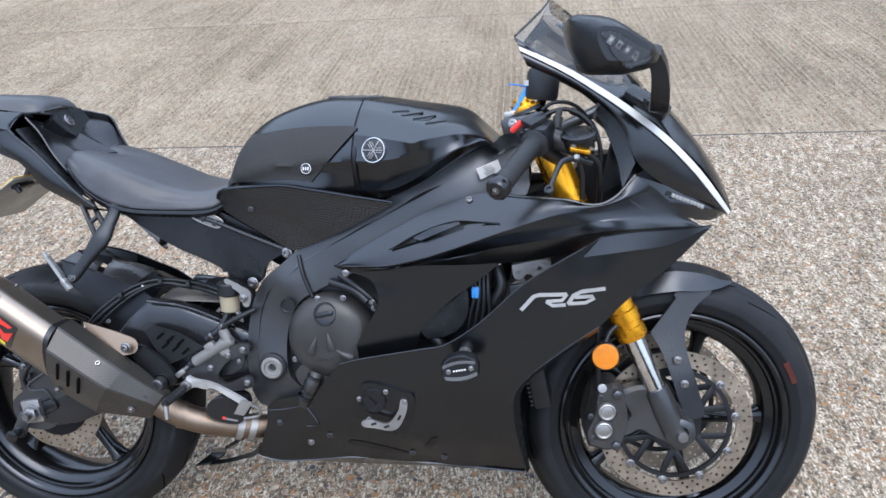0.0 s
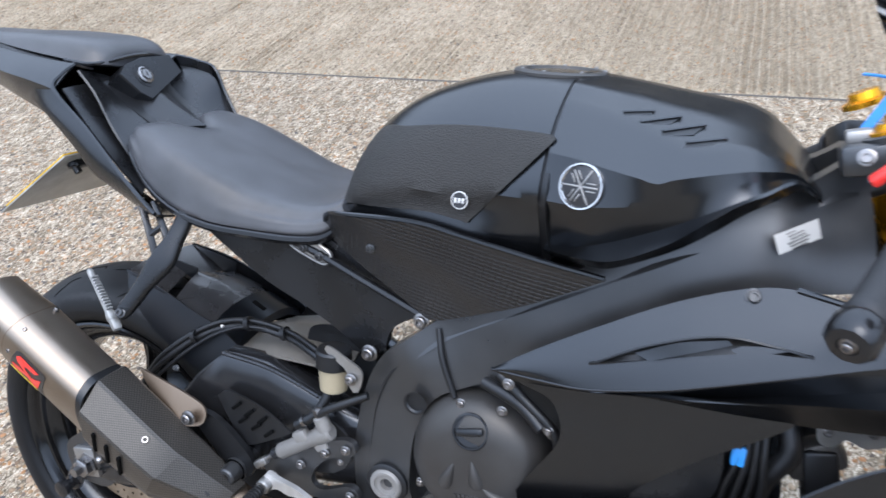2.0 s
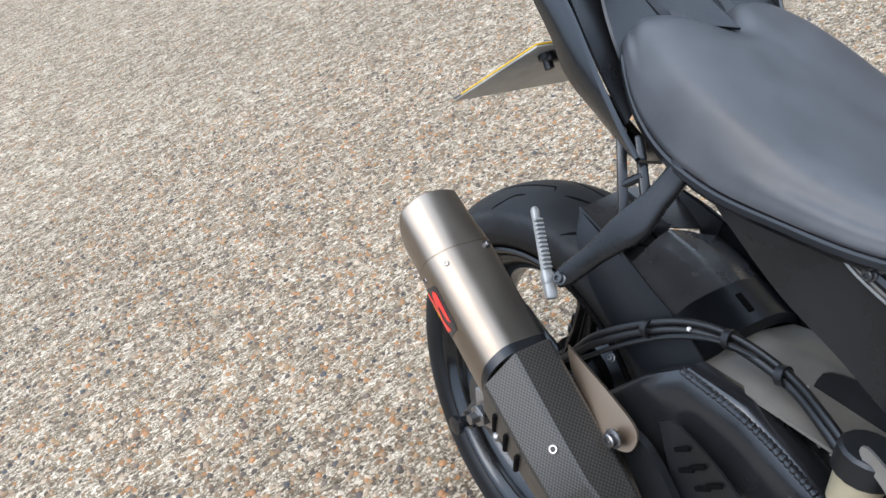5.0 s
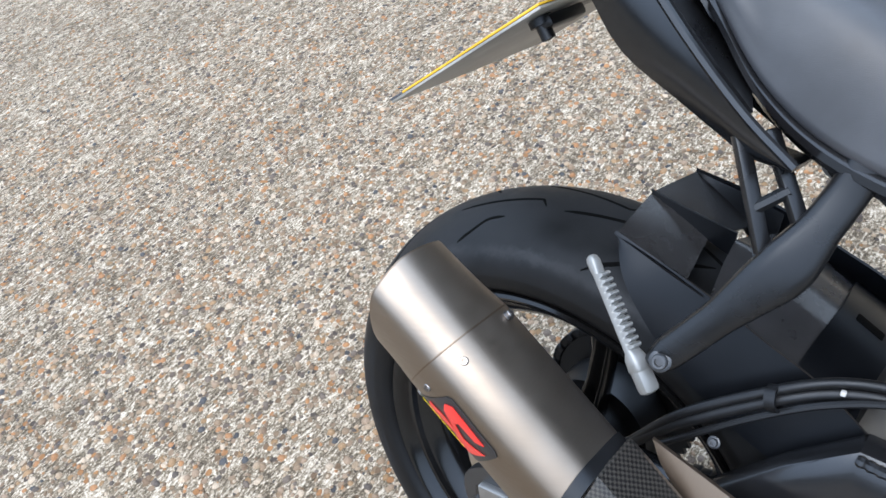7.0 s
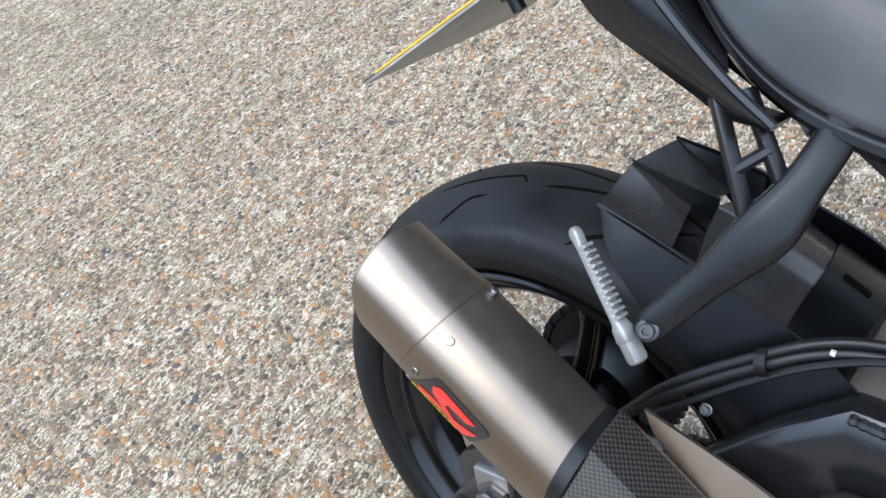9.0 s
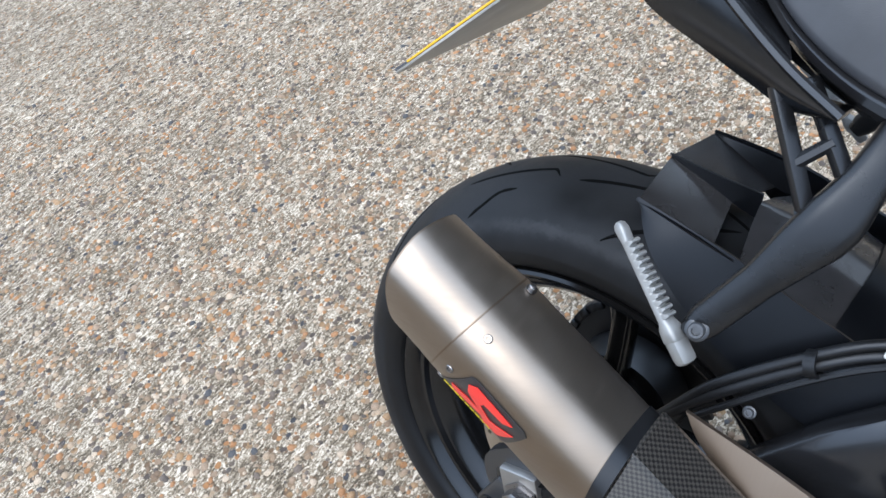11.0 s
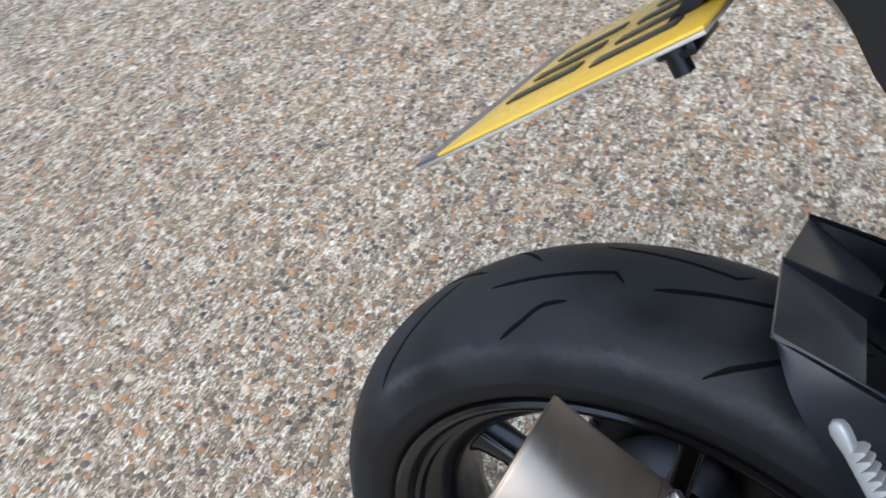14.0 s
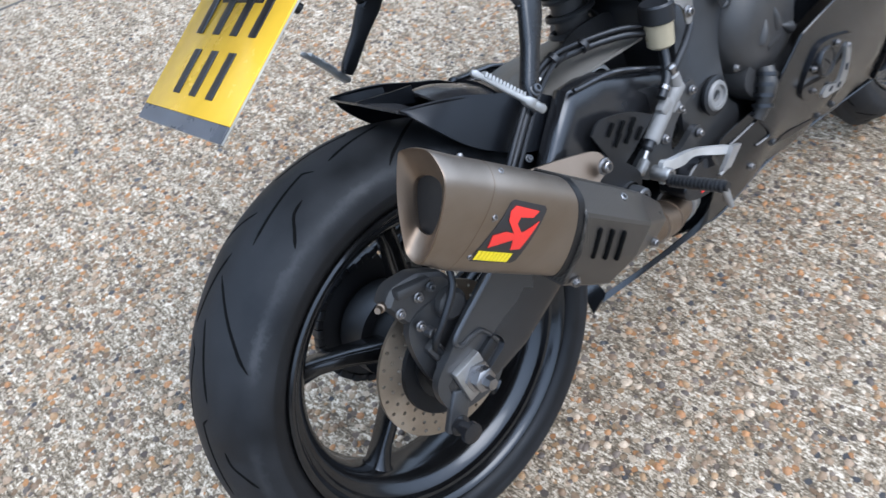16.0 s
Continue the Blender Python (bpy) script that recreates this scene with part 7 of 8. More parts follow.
for s in (1, -1):
    f = full if s == 1 else mirrored
    head = [(1.133, 1.088), (1.139, 1.098), (1.153, 1.101), (1.200, 1.092), (1.260, 1.054), (1.267, 1.038), (1.255, 1.022), (1.214, 1.012), (1.167, 1.013), (1.156, 1.020), (1.138, 1.053)]
    head = [p for q, p in enumerate(head) for _ in range(2 if q in (2, 4, 7, 8) else 1)]
    rings = []
    for y, k, dx in ((-0.438, 0.55, 0.012), (-0.430, 0.72, 0.008), (-0.405, 0.95, 0.002), (-0.390, 1.0, 0.0), (-0.340, 0.98, -0.004), (-0.305, 0.94, -0.008), (-0.300, 0.86, -0.008)):
        rings.append(f([(1.20 + dx + k * (u - 1.20), y, 1.055 + k * (v - 1.055)) for u, v in spline(head, 60, True)]))
    mir = part("mirror", loft(rings), PLASTIC, bike, "black wing mirror with a built-in indicator", sharp=25)
    arm_rows = [((1.240, -0.375, 1.050), (1.272, -0.375, 1.040)), ((1.258, -0.365, 1.020), (1.284, -0.365, 1.015)), ((1.262, -0.350, 0.985), (1.291, -0.350, 0.975)), ((1.266, -0.310, 0.957), (1.293, -0.310, 0.952)), ((1.272, -0.240, 0.955), (1.300, -0.240, 0.950)), ((1.270, -0.170, 0.962), (1.312, -0.170, 0.952))]
    rails = [[a for a, b in arm_rows], [b for a, b in arm_rows], [(b[0] + 0.002, b[1] + 0.014, b[2] + 0.014) for a, b in arm_rows], [(a[0] + 0.002, a[1] + 0.014, a[2] + 0.014) for a, b in arm_rows]]
    part("stalk", loft([[tuple(p) for p in row] for row in np.stack([spline(f(r), 30) for r in rails], 1)]), PLASTIC, mir, sharp=30)
    part("stalk_foot", block((0.085, 0.03, 0.022), Matrix.Translation((1.280, -0.158 * s, 0.966)) @ pose(0, 0, 0, 35 * s, 30, -22 * s), 0.006), PLASTIC, mir)
    lens_line = [(1.178, 1.070), (1.182, 1.074), (1.206, 1.070), (1.250, 1.040), (1.251, 1.033), (1.247, 1.028), (1.222, 1.020), (1.217, 1.021), (1.198, 1.037)]
    part("lens_bed", loft([f([(1.215 + k * (u - 1.215), y, 1.046 + k * (v - 1.046)) for u, v in lens_line]) for y, k in ((-0.415, 1.08), (-0.433, 1.07), (-0.4355, 1.02), (-0.4335, 0.98))]), GLOSS, mir, sharp=20)
    lens = part("indicator_lens", loft([f([(1.215 + k * (u - 1.215), y, 1.046 + k * (v - 1.046)) for u, v in lens_line]) for y, k in ((-0.434, 1.0), (-0.4405, 0.98), (-0.4420, 0.90))]), LENS, mir, "clear indicator lens over a row of small lamps", sharp=20)
    lens.visible_shadow = False
    for k in range(4):
        part("indicator_lamp", block((0.0105, 0.003, 0.0150), pose(1.194 + 0.0115 * k, -0.4365 * s, 1.0605 - 0.0072 * k, 0, 32, 0), 0.0015), PEGM, mir)
        part("indicator_chip", block((0.004, 0.002, 0.005), pose(1.194 + 0.0115 * k, -0.4385 * s, 1.0605 - 0.0072 * k, 0, 32, 0), 0.0005), CASE if k % 2 else WHITE, mir)

# ---- fork, yokes, bars ----
fork = part("lower_yoke", block((0.075, 0.235, 0.032), along(HEAD + RAKE * 0.74 + Vector((0.028, 0, 0.012)), RAKE), 0.008), FRAME, bike, "black fork yokes with gold inverted fork legs", m=STEER)
UNSTEER = STEER.inverted()
topc = HEAD + RAKE * 0.975 + Vector((0.028, 0, 0.012))
part("top_yoke", block((0.085, 0.245, 0.020), along(topc, RAKE), 0.007), FRAME, fork)
part("steering_nut", turned([(0, 0.020), (0.012, 0.020), (0.014, 0.016), (0.014, 0)], topc + RAKE * 0.012 - Vector((0.028, 0, 0.012)), RAKE, 12), ZINC, fork)
for s in (-1, 1):
    leg0 = Vector((1.358, 0.102 * s, 0.300))
    leg = part("fork_leg", turned([(0.225, 0.0215), (0.225, 0.0285), (0.232, 0.031), (0.250, 0.031), (0.252, 0.0285), (0.262, 0.0285), (0.264, 0.0305), (0.285, 0.0305), (0.287, 0.0275), (0.42, 0.0265), (0.665, 0.0265), (0.67, 0.024), (0.67, 0)], leg0, RAKE, 36), GOLD, fork, "gold anodised fork outer tube")
    part("stanchion", turned([(0.085, 0.0205), (0.23, 0.0205)], leg0, RAKE, 32), CHROME, leg, "polished chrome fork stanchion")
    part("fork_cap", turned([(0.665, 0.022), (0.680, 0.022), (0.682, 0.013), (0.693, 0.012), (0.693, 0)], leg0, RAKE, 12), GOLD if s < 0 else FRAME, leg)
    part("fork_bottom", turned([(-0.022, 0), (-0.022, 0.020), (0.01, 0.026), (0.06, 0.027), (0.10, 0.026), (0.112, 0.024), (0.112, 0.020)], leg0, RAKE, 28), FRAME, leg)
    part("axle_clamp", turned([(-0.022, 0.030), (0.022, 0.030), (0.026, 0.024), (0.026, 0.016), (0.016, 0.014), (0.016, 0)], (1.361, 0.098 * s, 0.312), (0, s, 0), 32), FRAME, leg)
    part("clip_on", tube([topc - RAKE * 0.04 + Vector((0, 0.105 * s, 0)), topc - RAKE * 0.045 + Vector((-0.010, 0.14 * s, 0.0)), Vector((1.064, 0.225 * s, 0.890))], 0.014, 14), FRAME, fork)
    b0, b1 = Vector((1.077, 0.20 * s, 0.905)), Vector((1.003, 0.335 * s, 0.832))
    d = (b1 - b0).normalized()
    Lb = (b1 - b0).length
    part("grip", turned([(0.030, 0.012), (0.030, 0.024), (0.037, 0.025), (0.040, 0.018)] + [(0.042 + 0.004 * k, 0.0165 + 0.0007 * (k % 2)) for k in range(int((Lb - 0.05) / 0.004))] + [(Lb - 0.004, 0.0175), (Lb, 0.015)], b0, d, 24), PAD, fork, "ribbed black rubber handlebar grip")
    part("bar_end", turned([(0, 0.012), (0.002, 0.018), (0.006, 0.020), (0.022, 0.020), (0.027, 0.016), (0.028, 0.008), (0.024, 0.006), (0.024, 0)], b1, d, 10), GLOSS, fork)
    bolt(b1 + d * 0.0262, fork, 0.0062, d)
    part("switch_pod", block((0.046, 0.048, 0.052), Matrix.Translation(b0 + d * 0.006) @ d.to_track_quat("Y", "Z").to_matrix().to_4x4(), 0.010), PLASTIC, fork)
part("kill_switch", block((0.026, 0.014, 0.009), pose(1.050, -0.190, 0.928, 15, -44, 0), 0.003), RED, fork, "red engine stop switch", m=UNSTEER)
part("yoke_lug", block((0.082, 0.050, 0.030), pose(1.060, -0.104, 0.931, 0, -12, 0), 0.006), FRAME, fork, m=UNSTEER)
part("cap_seat", turned([(-0.004, 0.031), (0.003, 0.031), (0.004, 0.029), (0.004, 0)], (1.064, -0.098, 0.952), (-0.41, 0, 0.91), 28), FRAME, fork, m=UNSTEER)
part("adjuster_nut", block((0.024, 0.020, 0.013), pose(1.034, -0.098, 0.946, 0, -12, 0), 0.003), ALLOY, fork, m=UNSTEER)
attach(new("bolt", BOLT), fork, UNSTEER @ along((1.0405, -0.131, 0.931), (-0.2, -1, 0.3)) @ Matrix.Scale(0.0066, 4))
part("switch_pod_front", block((0.040, 0.036, 0.050), pose(1.085, -0.200, 0.925, 20, -25, 30), 0.008), PLASTIC, fork, m=UNSTEER)
part("hose_union", turned([(0, 0.009), (0.020, 0.009), (0.022, 0.006), (0.034, 0.006), (0.034, 0)], (1.120, -0.190, 0.925), (0.2, 0.1, 1), 10), CASE, fork, m=UNSTEER)
part("gold_cap", turned([(0, 0.0275), (0.004, 0.0275), (0.005, 0.020), (0.010, 0.017), (0.010, 0.010), (0.016, 0.009), (0.016, 0)], (1.066, -0.098, 0.956), (-0.41, 0, 0.91), 24), GOLD, fork, m=UNSTEER)
part("gold_cap", turned([(0, 0.026), (0.006, 0.026), (0.008, 0.018), (0.016, 0.016), (0.016, 0)], (1.052, 0.060, 0.960), (-0.41, 0, 0.91), 16), GOLD, fork, m=UNSTEER)
mc = part("brake_reservoir", turned([(-0.022, 0.022), (-0.018, 0.027), (0.004, 0.029), (0.006, 0.032), (0.013, 0.031), (0.015, 0.026), (0.015, 0)], (1.160, -0.205, 0.905), (-0.1, -0.35, 0.93), 36), PLASTIC, fork, "black round front brake reservoir", m=UNSTEER)
part("master_cylinder", tube([(1.10, -0.185, 0.915), (1.135, -0.195, 0.900), (1.170, -0.215, 0.885)], [0.020, 0.018, 0.014], 16), CASE, fork, m=UNSTEER)
part("lever_adjuster", block((0.038, 0.015, 0.008), pose(1.161, -0.233, 0.889, 28, 12, 12), 0.0035), GOLD, mc)
for x, y, z in ((1.150, -0.236, 0.8955), (1.180, -0.224, 0.8905)):
    bolt((x, y, z), mc, 0.0052, (0, -0.45, 0.9))
part("brake_lever", tube([(1.180, -0.228, 0.866), (1.158, -0.245, 0.874), (1.140, -0.258, 0.876), (1.127, -0.274, 0.869), (1.117, -0.308, 0.850), (1.111, -0.332, 0.836)], [0.0065, 0.0055, 0.0052, 0.0050, 0.0042, 0.0040], 12, 40), GLOSS, fork, "black folding brake lever", m=UNSTEER)
part("lever_hinge", turned([(-0.004, 0.006), (0.006, 0.006), (0.008, 0.004), (0.008, 0)], (1.156, -0.249, 0.876), (-0.2, -0.8, 0.5), 14), ZINC, fork, m=UNSTEER)
part("clutch_guide", tube([(1.160, -0.242, 0.872), (1.166, -0.225, 0.845), (1.168, -0.205, 0.800)], 0.005, 8), GLOSS, fork, m=UNSTEER)
part("lever_ball", turned([(-0.006, 0), (-0.0055, 0.006), (0, 0.0085), (0.0055, 0.0075), (0.006, 0.0045), (0.003, 0.004), (0.003, 0)], (1.110, -0.338, 0.833), (-0.2, -0.7, 0.6), 16), GLOSS, fork, m=UNSTEER)
for pts, r in (([(1.10, -0.15, 0.945), (1.1188, -0.15, 0.9537), (1.1421, -0.15, 0.9554), (1.1659, -0.15, 0.944), (1.1859, -0.15, 0.9238), (1.1994, -0.15, 0.8915), (1.205, -0.145, 0.82)], 0.0042), ([(1.146, -0.15, 0.954), (1.1659, -0.15, 0.944), (1.1859, -0.15, 0.9238), (1.196, -0.15, 0.899)], 0.0062), ([(1.095, -0.12, 0.955), (1.1147, -0.12, 0.9673), (1.1446, -0.12, 0.9661), (1.1692, -0.12, 0.9499), (1.185, -0.12, 0.92), (1.19, -0.11, 0.85)], 0.0036)):
    part("control_cable", tube(pts, r, 8, 40), DARK, fork, m=UNSTEER)
part("brake_hose", tube([(1.170, -0.215, 0.885), (1.195, -0.20, 0.86), (1.20, -0.17, 0.80), (1.20, -0.12, 0.70)], 0.005), DARK, fork, m=UNSTEER)
part("reservoir_wrap", turned([(-0.028, 0), (-0.028, 0.028), (-0.02, 0.031), (0.02, 0.031), (0.028, 0.028), (0.028, 0)], (1.095, -0.085, 1.000), (0.1, 0, 1), 24), PAD, fork, "black cloth sleeve round a fluid pot", m=UNSTEER)
part("sleeve_stalk", tube([(1.095, -0.085, 0.975), (1.09, -0.07, 0.955), (1.105, -0.10, 0.945)], 0.009), DARK, fork, m=UNSTEER)
part("sleeve_print", block((0.003, 0.014, 0.010), pose(1.065, -0.096, 1.004, 0, 0, 20), 0), WHITE, fork, m=UNSTEER)
part("blue_strap", shell([[(1.062, -0.066, 0.998), (1.050, -0.07, 0.975), (1.036, -0.075, 0.950)], [(1.070, -0.074, 0.996), (1.058, -0.078, 0.972), (1.044, -0.083, 0.948)]], 14, 3, 0.001), BLUE, fork, "blue nylon strap end", m=UNSTEER)
part("strap_tail", tube([(1.062, -0.066, 0.998), (1.045, -0.068, 1.001), (1.030, -0.07, 1.002)], 0.0016, 6), BLUE, fork, m=UNSTEER)

# front wheel, fender, brakes; all turn with the steering
FC = Vector((1.363, 0, 0.3095))
FRONT_PROFILE = [(-0.044, 0.224), (-0.050, 0.232), (-0.050, 0.232), (-0.0585, 0.238), (-0.0585, 0.238), (-0.0605, 0.246), (-0.0615, 0.256), (-0.058, 0.272), (-0.047, 0.2845), (-0.032, 0.2935), (-0.016, 0.2985), (0, FC.z), (0.016, 0.2985), (0.032, 0.2935), (0.047, 0.2845), (0.058, 0.272), (0.0615, 0.256), (0.0605, 0.246), (0.0585, 0.238), (0.0585, 0.238), (0.050, 0.232), (0.050, 0.232), (0.044, 0.224)]
FRONT_PROFILE = [(y, r + 0.003 if r > 0.24 else r) for y, r in FRONT_PROFILE]
FCUTS = [([(40, -0.034), (30, -0.026), (20, -0.012)], 0.0036), ([(16, -0.046), (8, -0.040), (0, -0.028)], 0.0034)]
FCUTS += [([(d + 12, -y) for d, y in line], w) for line, w in FCUTS]
front = wheel("front_wheel", FC, 0.054, FRONT_PROFILE, FCUTS, 8, "black cast five-spoke front wheel", "worn front tyre with angled sipes", STEER)
a = np.radians(np.linspace(20, 31, 12))
bm = loft([[(FC.x + r * math.cos(t), -0.0625 - 0.001, FC.z + r * math.sin(t)) for t in a] for r in (0.248, 0.254, 0.259)], closed=False)
bmesh.ops.solidify(bm, geom=bm.faces[:], thickness=0.0015)
part("tyre_mark", bm, surface("faded_red_print", (0.11, 0.022, 0.017), 0.6), front)
for s in (-1, 1):
    drilled_disc((FC.x, 0.066 * s, FC.z), 0.124, 0.1565, 0.005, 40, 3, front, label="drilled steel front brake disc", spots=0.0032)
    for k in range(6):
        t = Matrix.Translation((FC.x, 0.062 * s, FC.z)) @ Matrix.Rotation(radians(60 * k), 4, "Y")
        part("carrier_arm", block((0.014, 0.006, 0.062), t @ pose(0.010, 0, 0.080, 0, 22, 0), 0.002), DARK, front)
        part("carrier_arm", block((0.013, 0.006, 0.058), t @ pose(-0.018, 0, 0.084, 0, -30, 0), 0.002), DARK, front)
    part("carrier_ring", turned([(-0.003, 0.108), (-0.003, 0.117), (0.003, 0.117), (0.003, 0.108)], (FC.x, 0.0635 * s, FC.z), (0, 1, 0), 60), DARK, front)
    part("disc_carrier", turned([(-0.003, 0.03), (-0.003, 0.055), (0.003, 0.055), (0.003, 0.03)], (FC.x, 0.062 * s, FC.z), (0, 1, 0), 40), DARK, front)
    for k in range(10):
        a = radians(36 * k + 8)
        ob = bolt((FC.x + 0.1225 * math.cos(a), 0.069 * s, FC.z + 0.1225 * math.sin(a)), front, 0.0090, (0, s, 0))
        ob.name = "disc_rivet"
part("front_axle", turned([(-0.135, 0), (-0.135, 0.010), (-0.128, 0.012), (0.13, 0.012), (0.13, 0)], FC, (0, 1, 0), 24), ZINC, front)

fen_c = [(1.255, 0.0, 0.598), (1.30, 0.0, 0.628), (1.352, 0.0, 0.640), (1.41, 0.0, 0.634), (1.455, 0.0, 0.620), (1.485, 0.0, 0.606)]
fen_r = [(1.250, -0.045, 0.590), (1.30, -0.052, 0.617), (1.352, -0.055, 0.628), (1.41, -0.052, 0.622), (1.450, -0.044, 0.608), (1.478, -0.03, 0.602)]
fen_s = [(1.235, -0.066, 0.560), (1.29, -0.075, 0.582), (1.35, -0.078, 0.592), (1.40, -0.070, 0.590), (1.44, -0.058, 0.592), (1.474, -0.036, 0.598)]
fend = part("front_fender", shell([mirrored(fen_s), mirrored(fen_r), fen_c, fen_r, fen_s], 40, 5, 0.003), PAINT, bike, "satin black front mudguard", m=STEER)
for s in (1, -1):
    f = full if s == 1 else mirrored
    part("fender_leg", panel([(1.355, 0.588), (1.43, 0.594), (1.396, 0.562), (1.378, 0.537), (1.369, 0.505), (1.374, 0.465), (1.391, 0.41), (1.405, 0.357), (1.398, 0.348), (1.376, 0.349), (1.354, 0.385), (1.336, 0.44), (1.318, 0.485), (1.301, 0.513), (1.301, 0.513), (1.330, 0.548), (1.355, 0.578), (1.355, 0.578)], surf([(1.352, -0.068, 0.60), (1.41, -0.062, 0.592), (1.35, -0.079, 0.565), (1.38, -0.090, 0.52), (1.30, -0.098, 0.505), (1.372, -0.122, 0.43), (1.395, -0.126, 0.34)]), 80, 0.016, 0.003, s), PLASTIC, fend)
for p in ((1.351, -0.119, 0.463), (1.364, -0.126, 0.417)):
    bolt(p, fend, 0.008)
for s in (-1, 1):
    body = spline([(1.190, 0.345), (1.198, 0.402), (1.198, 0.402), (1.228, 0.412), (1.252, 0.398), (1.252, 0.398), (1.262, 0.340), (1.250, 0.284), (1.250, 0.284), (1.222, 0.270), (1.182, 0.280), (1.182, 0.280), (1.176, 0.308)], 44, True)
    c2 = part("front_caliper", loft([[(1.218 + (x - 1.218) * k, s * y, 0.34 + (z - 0.34) * k) for x, z in body] for y, k in ((0.030, 0.9), (0.036, 1.0), (0.104, 1.0), (0.114, 0.90))]), CASE, bike, "black four-piston radial front caliper", m=STEER, sharp=30)
    for z in (0.357, 0.318):
        cx = 1.216 + (0.357 - z) * -0.15
        part("piston_boss", turned([(0, 0.0205), (0.008, 0.0205), (0.010, 0.018)], (cx, 0.112 * s, z), (0, s, 0), 28), CASE, c2)
        part("piston_cap", turned([(0.006, 0.017), (0.011, 0.017), (0.0125, 0.0145), (0.010, 0.012), (0.011, 0.007), (0.011, 0)], (cx, 0.112 * s, z), (0, s, 0), 28), ALLOY, c2)
    casting = spline([(1.250, 0.400), (1.300, 0.408), (1.335, 0.386), (1.385, 0.340), (1.393, 0.305), (1.370, 0.277), (1.330, 0.290), (1.280, 0.318), (1.280, 0.318), (1.245, 0.300), (1.240, 0.325), (1.262, 0.345), (1.245, 0.380)], 48, True)
    part("caliper_mount", loft([[(1.31 + (x - 1.31) * k, s * y, 0.34 + (z - 0.34) * k) for x, z in casting] for y, k in ((0.080, 1.0), (0.106, 1.0), (0.112, 0.9))]), CASE, c2)
    for z in (0.392, 0.285):
        part("mount_bolt", turned([(0, 0.010), (0.01, 0.010), (0.012, 0.007), (0.012, 0)], (1.236, 0.112 * s, z), (0, s, 0), 6), FRAME, c2)
    part("brake_line", tube([(1.20, 0.105 * s, 0.40), (1.197, 0.115 * s, 0.47), (1.195, 0.12 * s, 0.55), (1.19, 0.11 * s, 0.62)], 0.006), DARK, c2)
    part("banjo_bolt", turned([(0, 0.009), (0.012, 0.009), (0.013, 0)], (1.205, 0.112 * s, 0.405), (0, s, 0.2), 8), ZINC, c2)
    for x, z in ((1.205, 0.385), (1.185, 0.345), (1.190, 0.30)):
        bolt((x, 0.115 * s, z), c2, 0.006, (0, s, 0), True)
    ref = part("side_reflector", turned([(-0.006, 0.020), (-0.004, 0.0275), (0.003, 0.0275), (0.005, 0.0255)], (1.205, 0.150 * s, 0.482), (-0.05, s, 0.05), 40), GLOSS, bike, "round amber side reflector", m=STEER)
    part("reflector_lens", turned([(0.003, 0.0265), (0.006, 0.024), (0.007, 0.015), (0.0075, 0)], (1.205, 0.150 * s, 0.482), (-0.05, s, 0.05), 40), AMBER, ref)
    part("reflector_stay", tube([(1.20, 0.145 * s, 0.49), (1.215, 0.125 * s, 0.52), (1.24, 0.115 * s, 0.54)], 0.006), PLASTIC, ref)

# ---- right-hand controls ----
rs = part("rearset_plate", panel([(0.345, 0.415), (0.36, 0.43), (0.40, 0.450), (0.44, 0.474), (0.48, 0.490), (0.497, 0.486), (0.497, 0.470), (0.47, 0.461), (0.445, 0.445), (0.428, 0.42), (0.432, 0.404), (0.45, 0.402), (0.485, 0.417), (0.50, 0.413), (0.502, 0.398), (0.47, 0.386), (0.42, 0.386), (0.37, 0.392)], lambda x, z: -0.146, 80, 0.03, 0.010), FRAME, bike, "black rider footrest plate with brake controls")
for p in ((0.486, 0.477), (0.453, 0.464), (0.413, 0.435), (0.491, 0.405)):
    bolt((p[0], -0.149, p[1]), rs, 0.0070)
bolt((0.472, -0.140, 0.449), rs, 0.0045)
part("master_cylinder", turned([(0, 0), (0, 0.0100), (0.003, 0.0118), (0.070, 0.0112), (0.073, 0.0132), (0.094, 0.0132), (0.097, 0.010), (0.097, 0)], (0.380, -0.150, 0.448), (0.83, 0.06, 0.52), 20), CASTM, rs, "grey alloy rear master cylinder")
part("cylinder_boss", turned([(0, 0.0105), (0.020, 0.0105), (0.022, 0.008), (0.022, 0)], (0.454, -0.147, 0.500), (-0.35, -0.05, 0.93), 18), CASTM, rs)
part("cylinder_port", block((0.024, 0.014, 0.018), pose(0.418, -0.151, 0.484, 0, -32, 0), 0.004), CASTM, rs)
part("cylinder_flange", block((0.022, 0.008, 0.018), pose(0.445, -0.146, 0.474, 0, -32, 0), 0.003), CASTM, rs)
part("banjo", turned([(0, 0.008), (0.014, 0.008), (0.016, 0.005), (0.016, 0)], (0.449, -0.149, 0.519), (-0.35, -0.05, 0.93), 6), ZINC, rs)
part("boot", turned([(0, 0.0095), (0.006, 0.0075), (0.012, 0.0085), (0.016, 0.006), (0.018, 0)], (0.381, -0.150, 0.449), (-0.83, -0.06, -0.52), 16), DARK, rs)
part("pushrod", tube([(0.370, -0.151, 0.442), (0.360, -0.152, 0.434), (0.348, -0.154, 0.424)], 0.0045, 10), ZINC, rs)
part("clevis", block((0.024, 0.013, 0.012), pose(0.350, -0.154, 0.425, 0, -36, 0), 0.003), ALLOY, rs)
part("fluid_hose", tube([(0.455, -0.132, 0.562), (0.450, -0.140, 0.540), (0.436, -0.148, 0.518), (0.420, -0.152, 0.506), (0.412, -0.153, 0.500)], 0.0068, 12), DARK, rs)
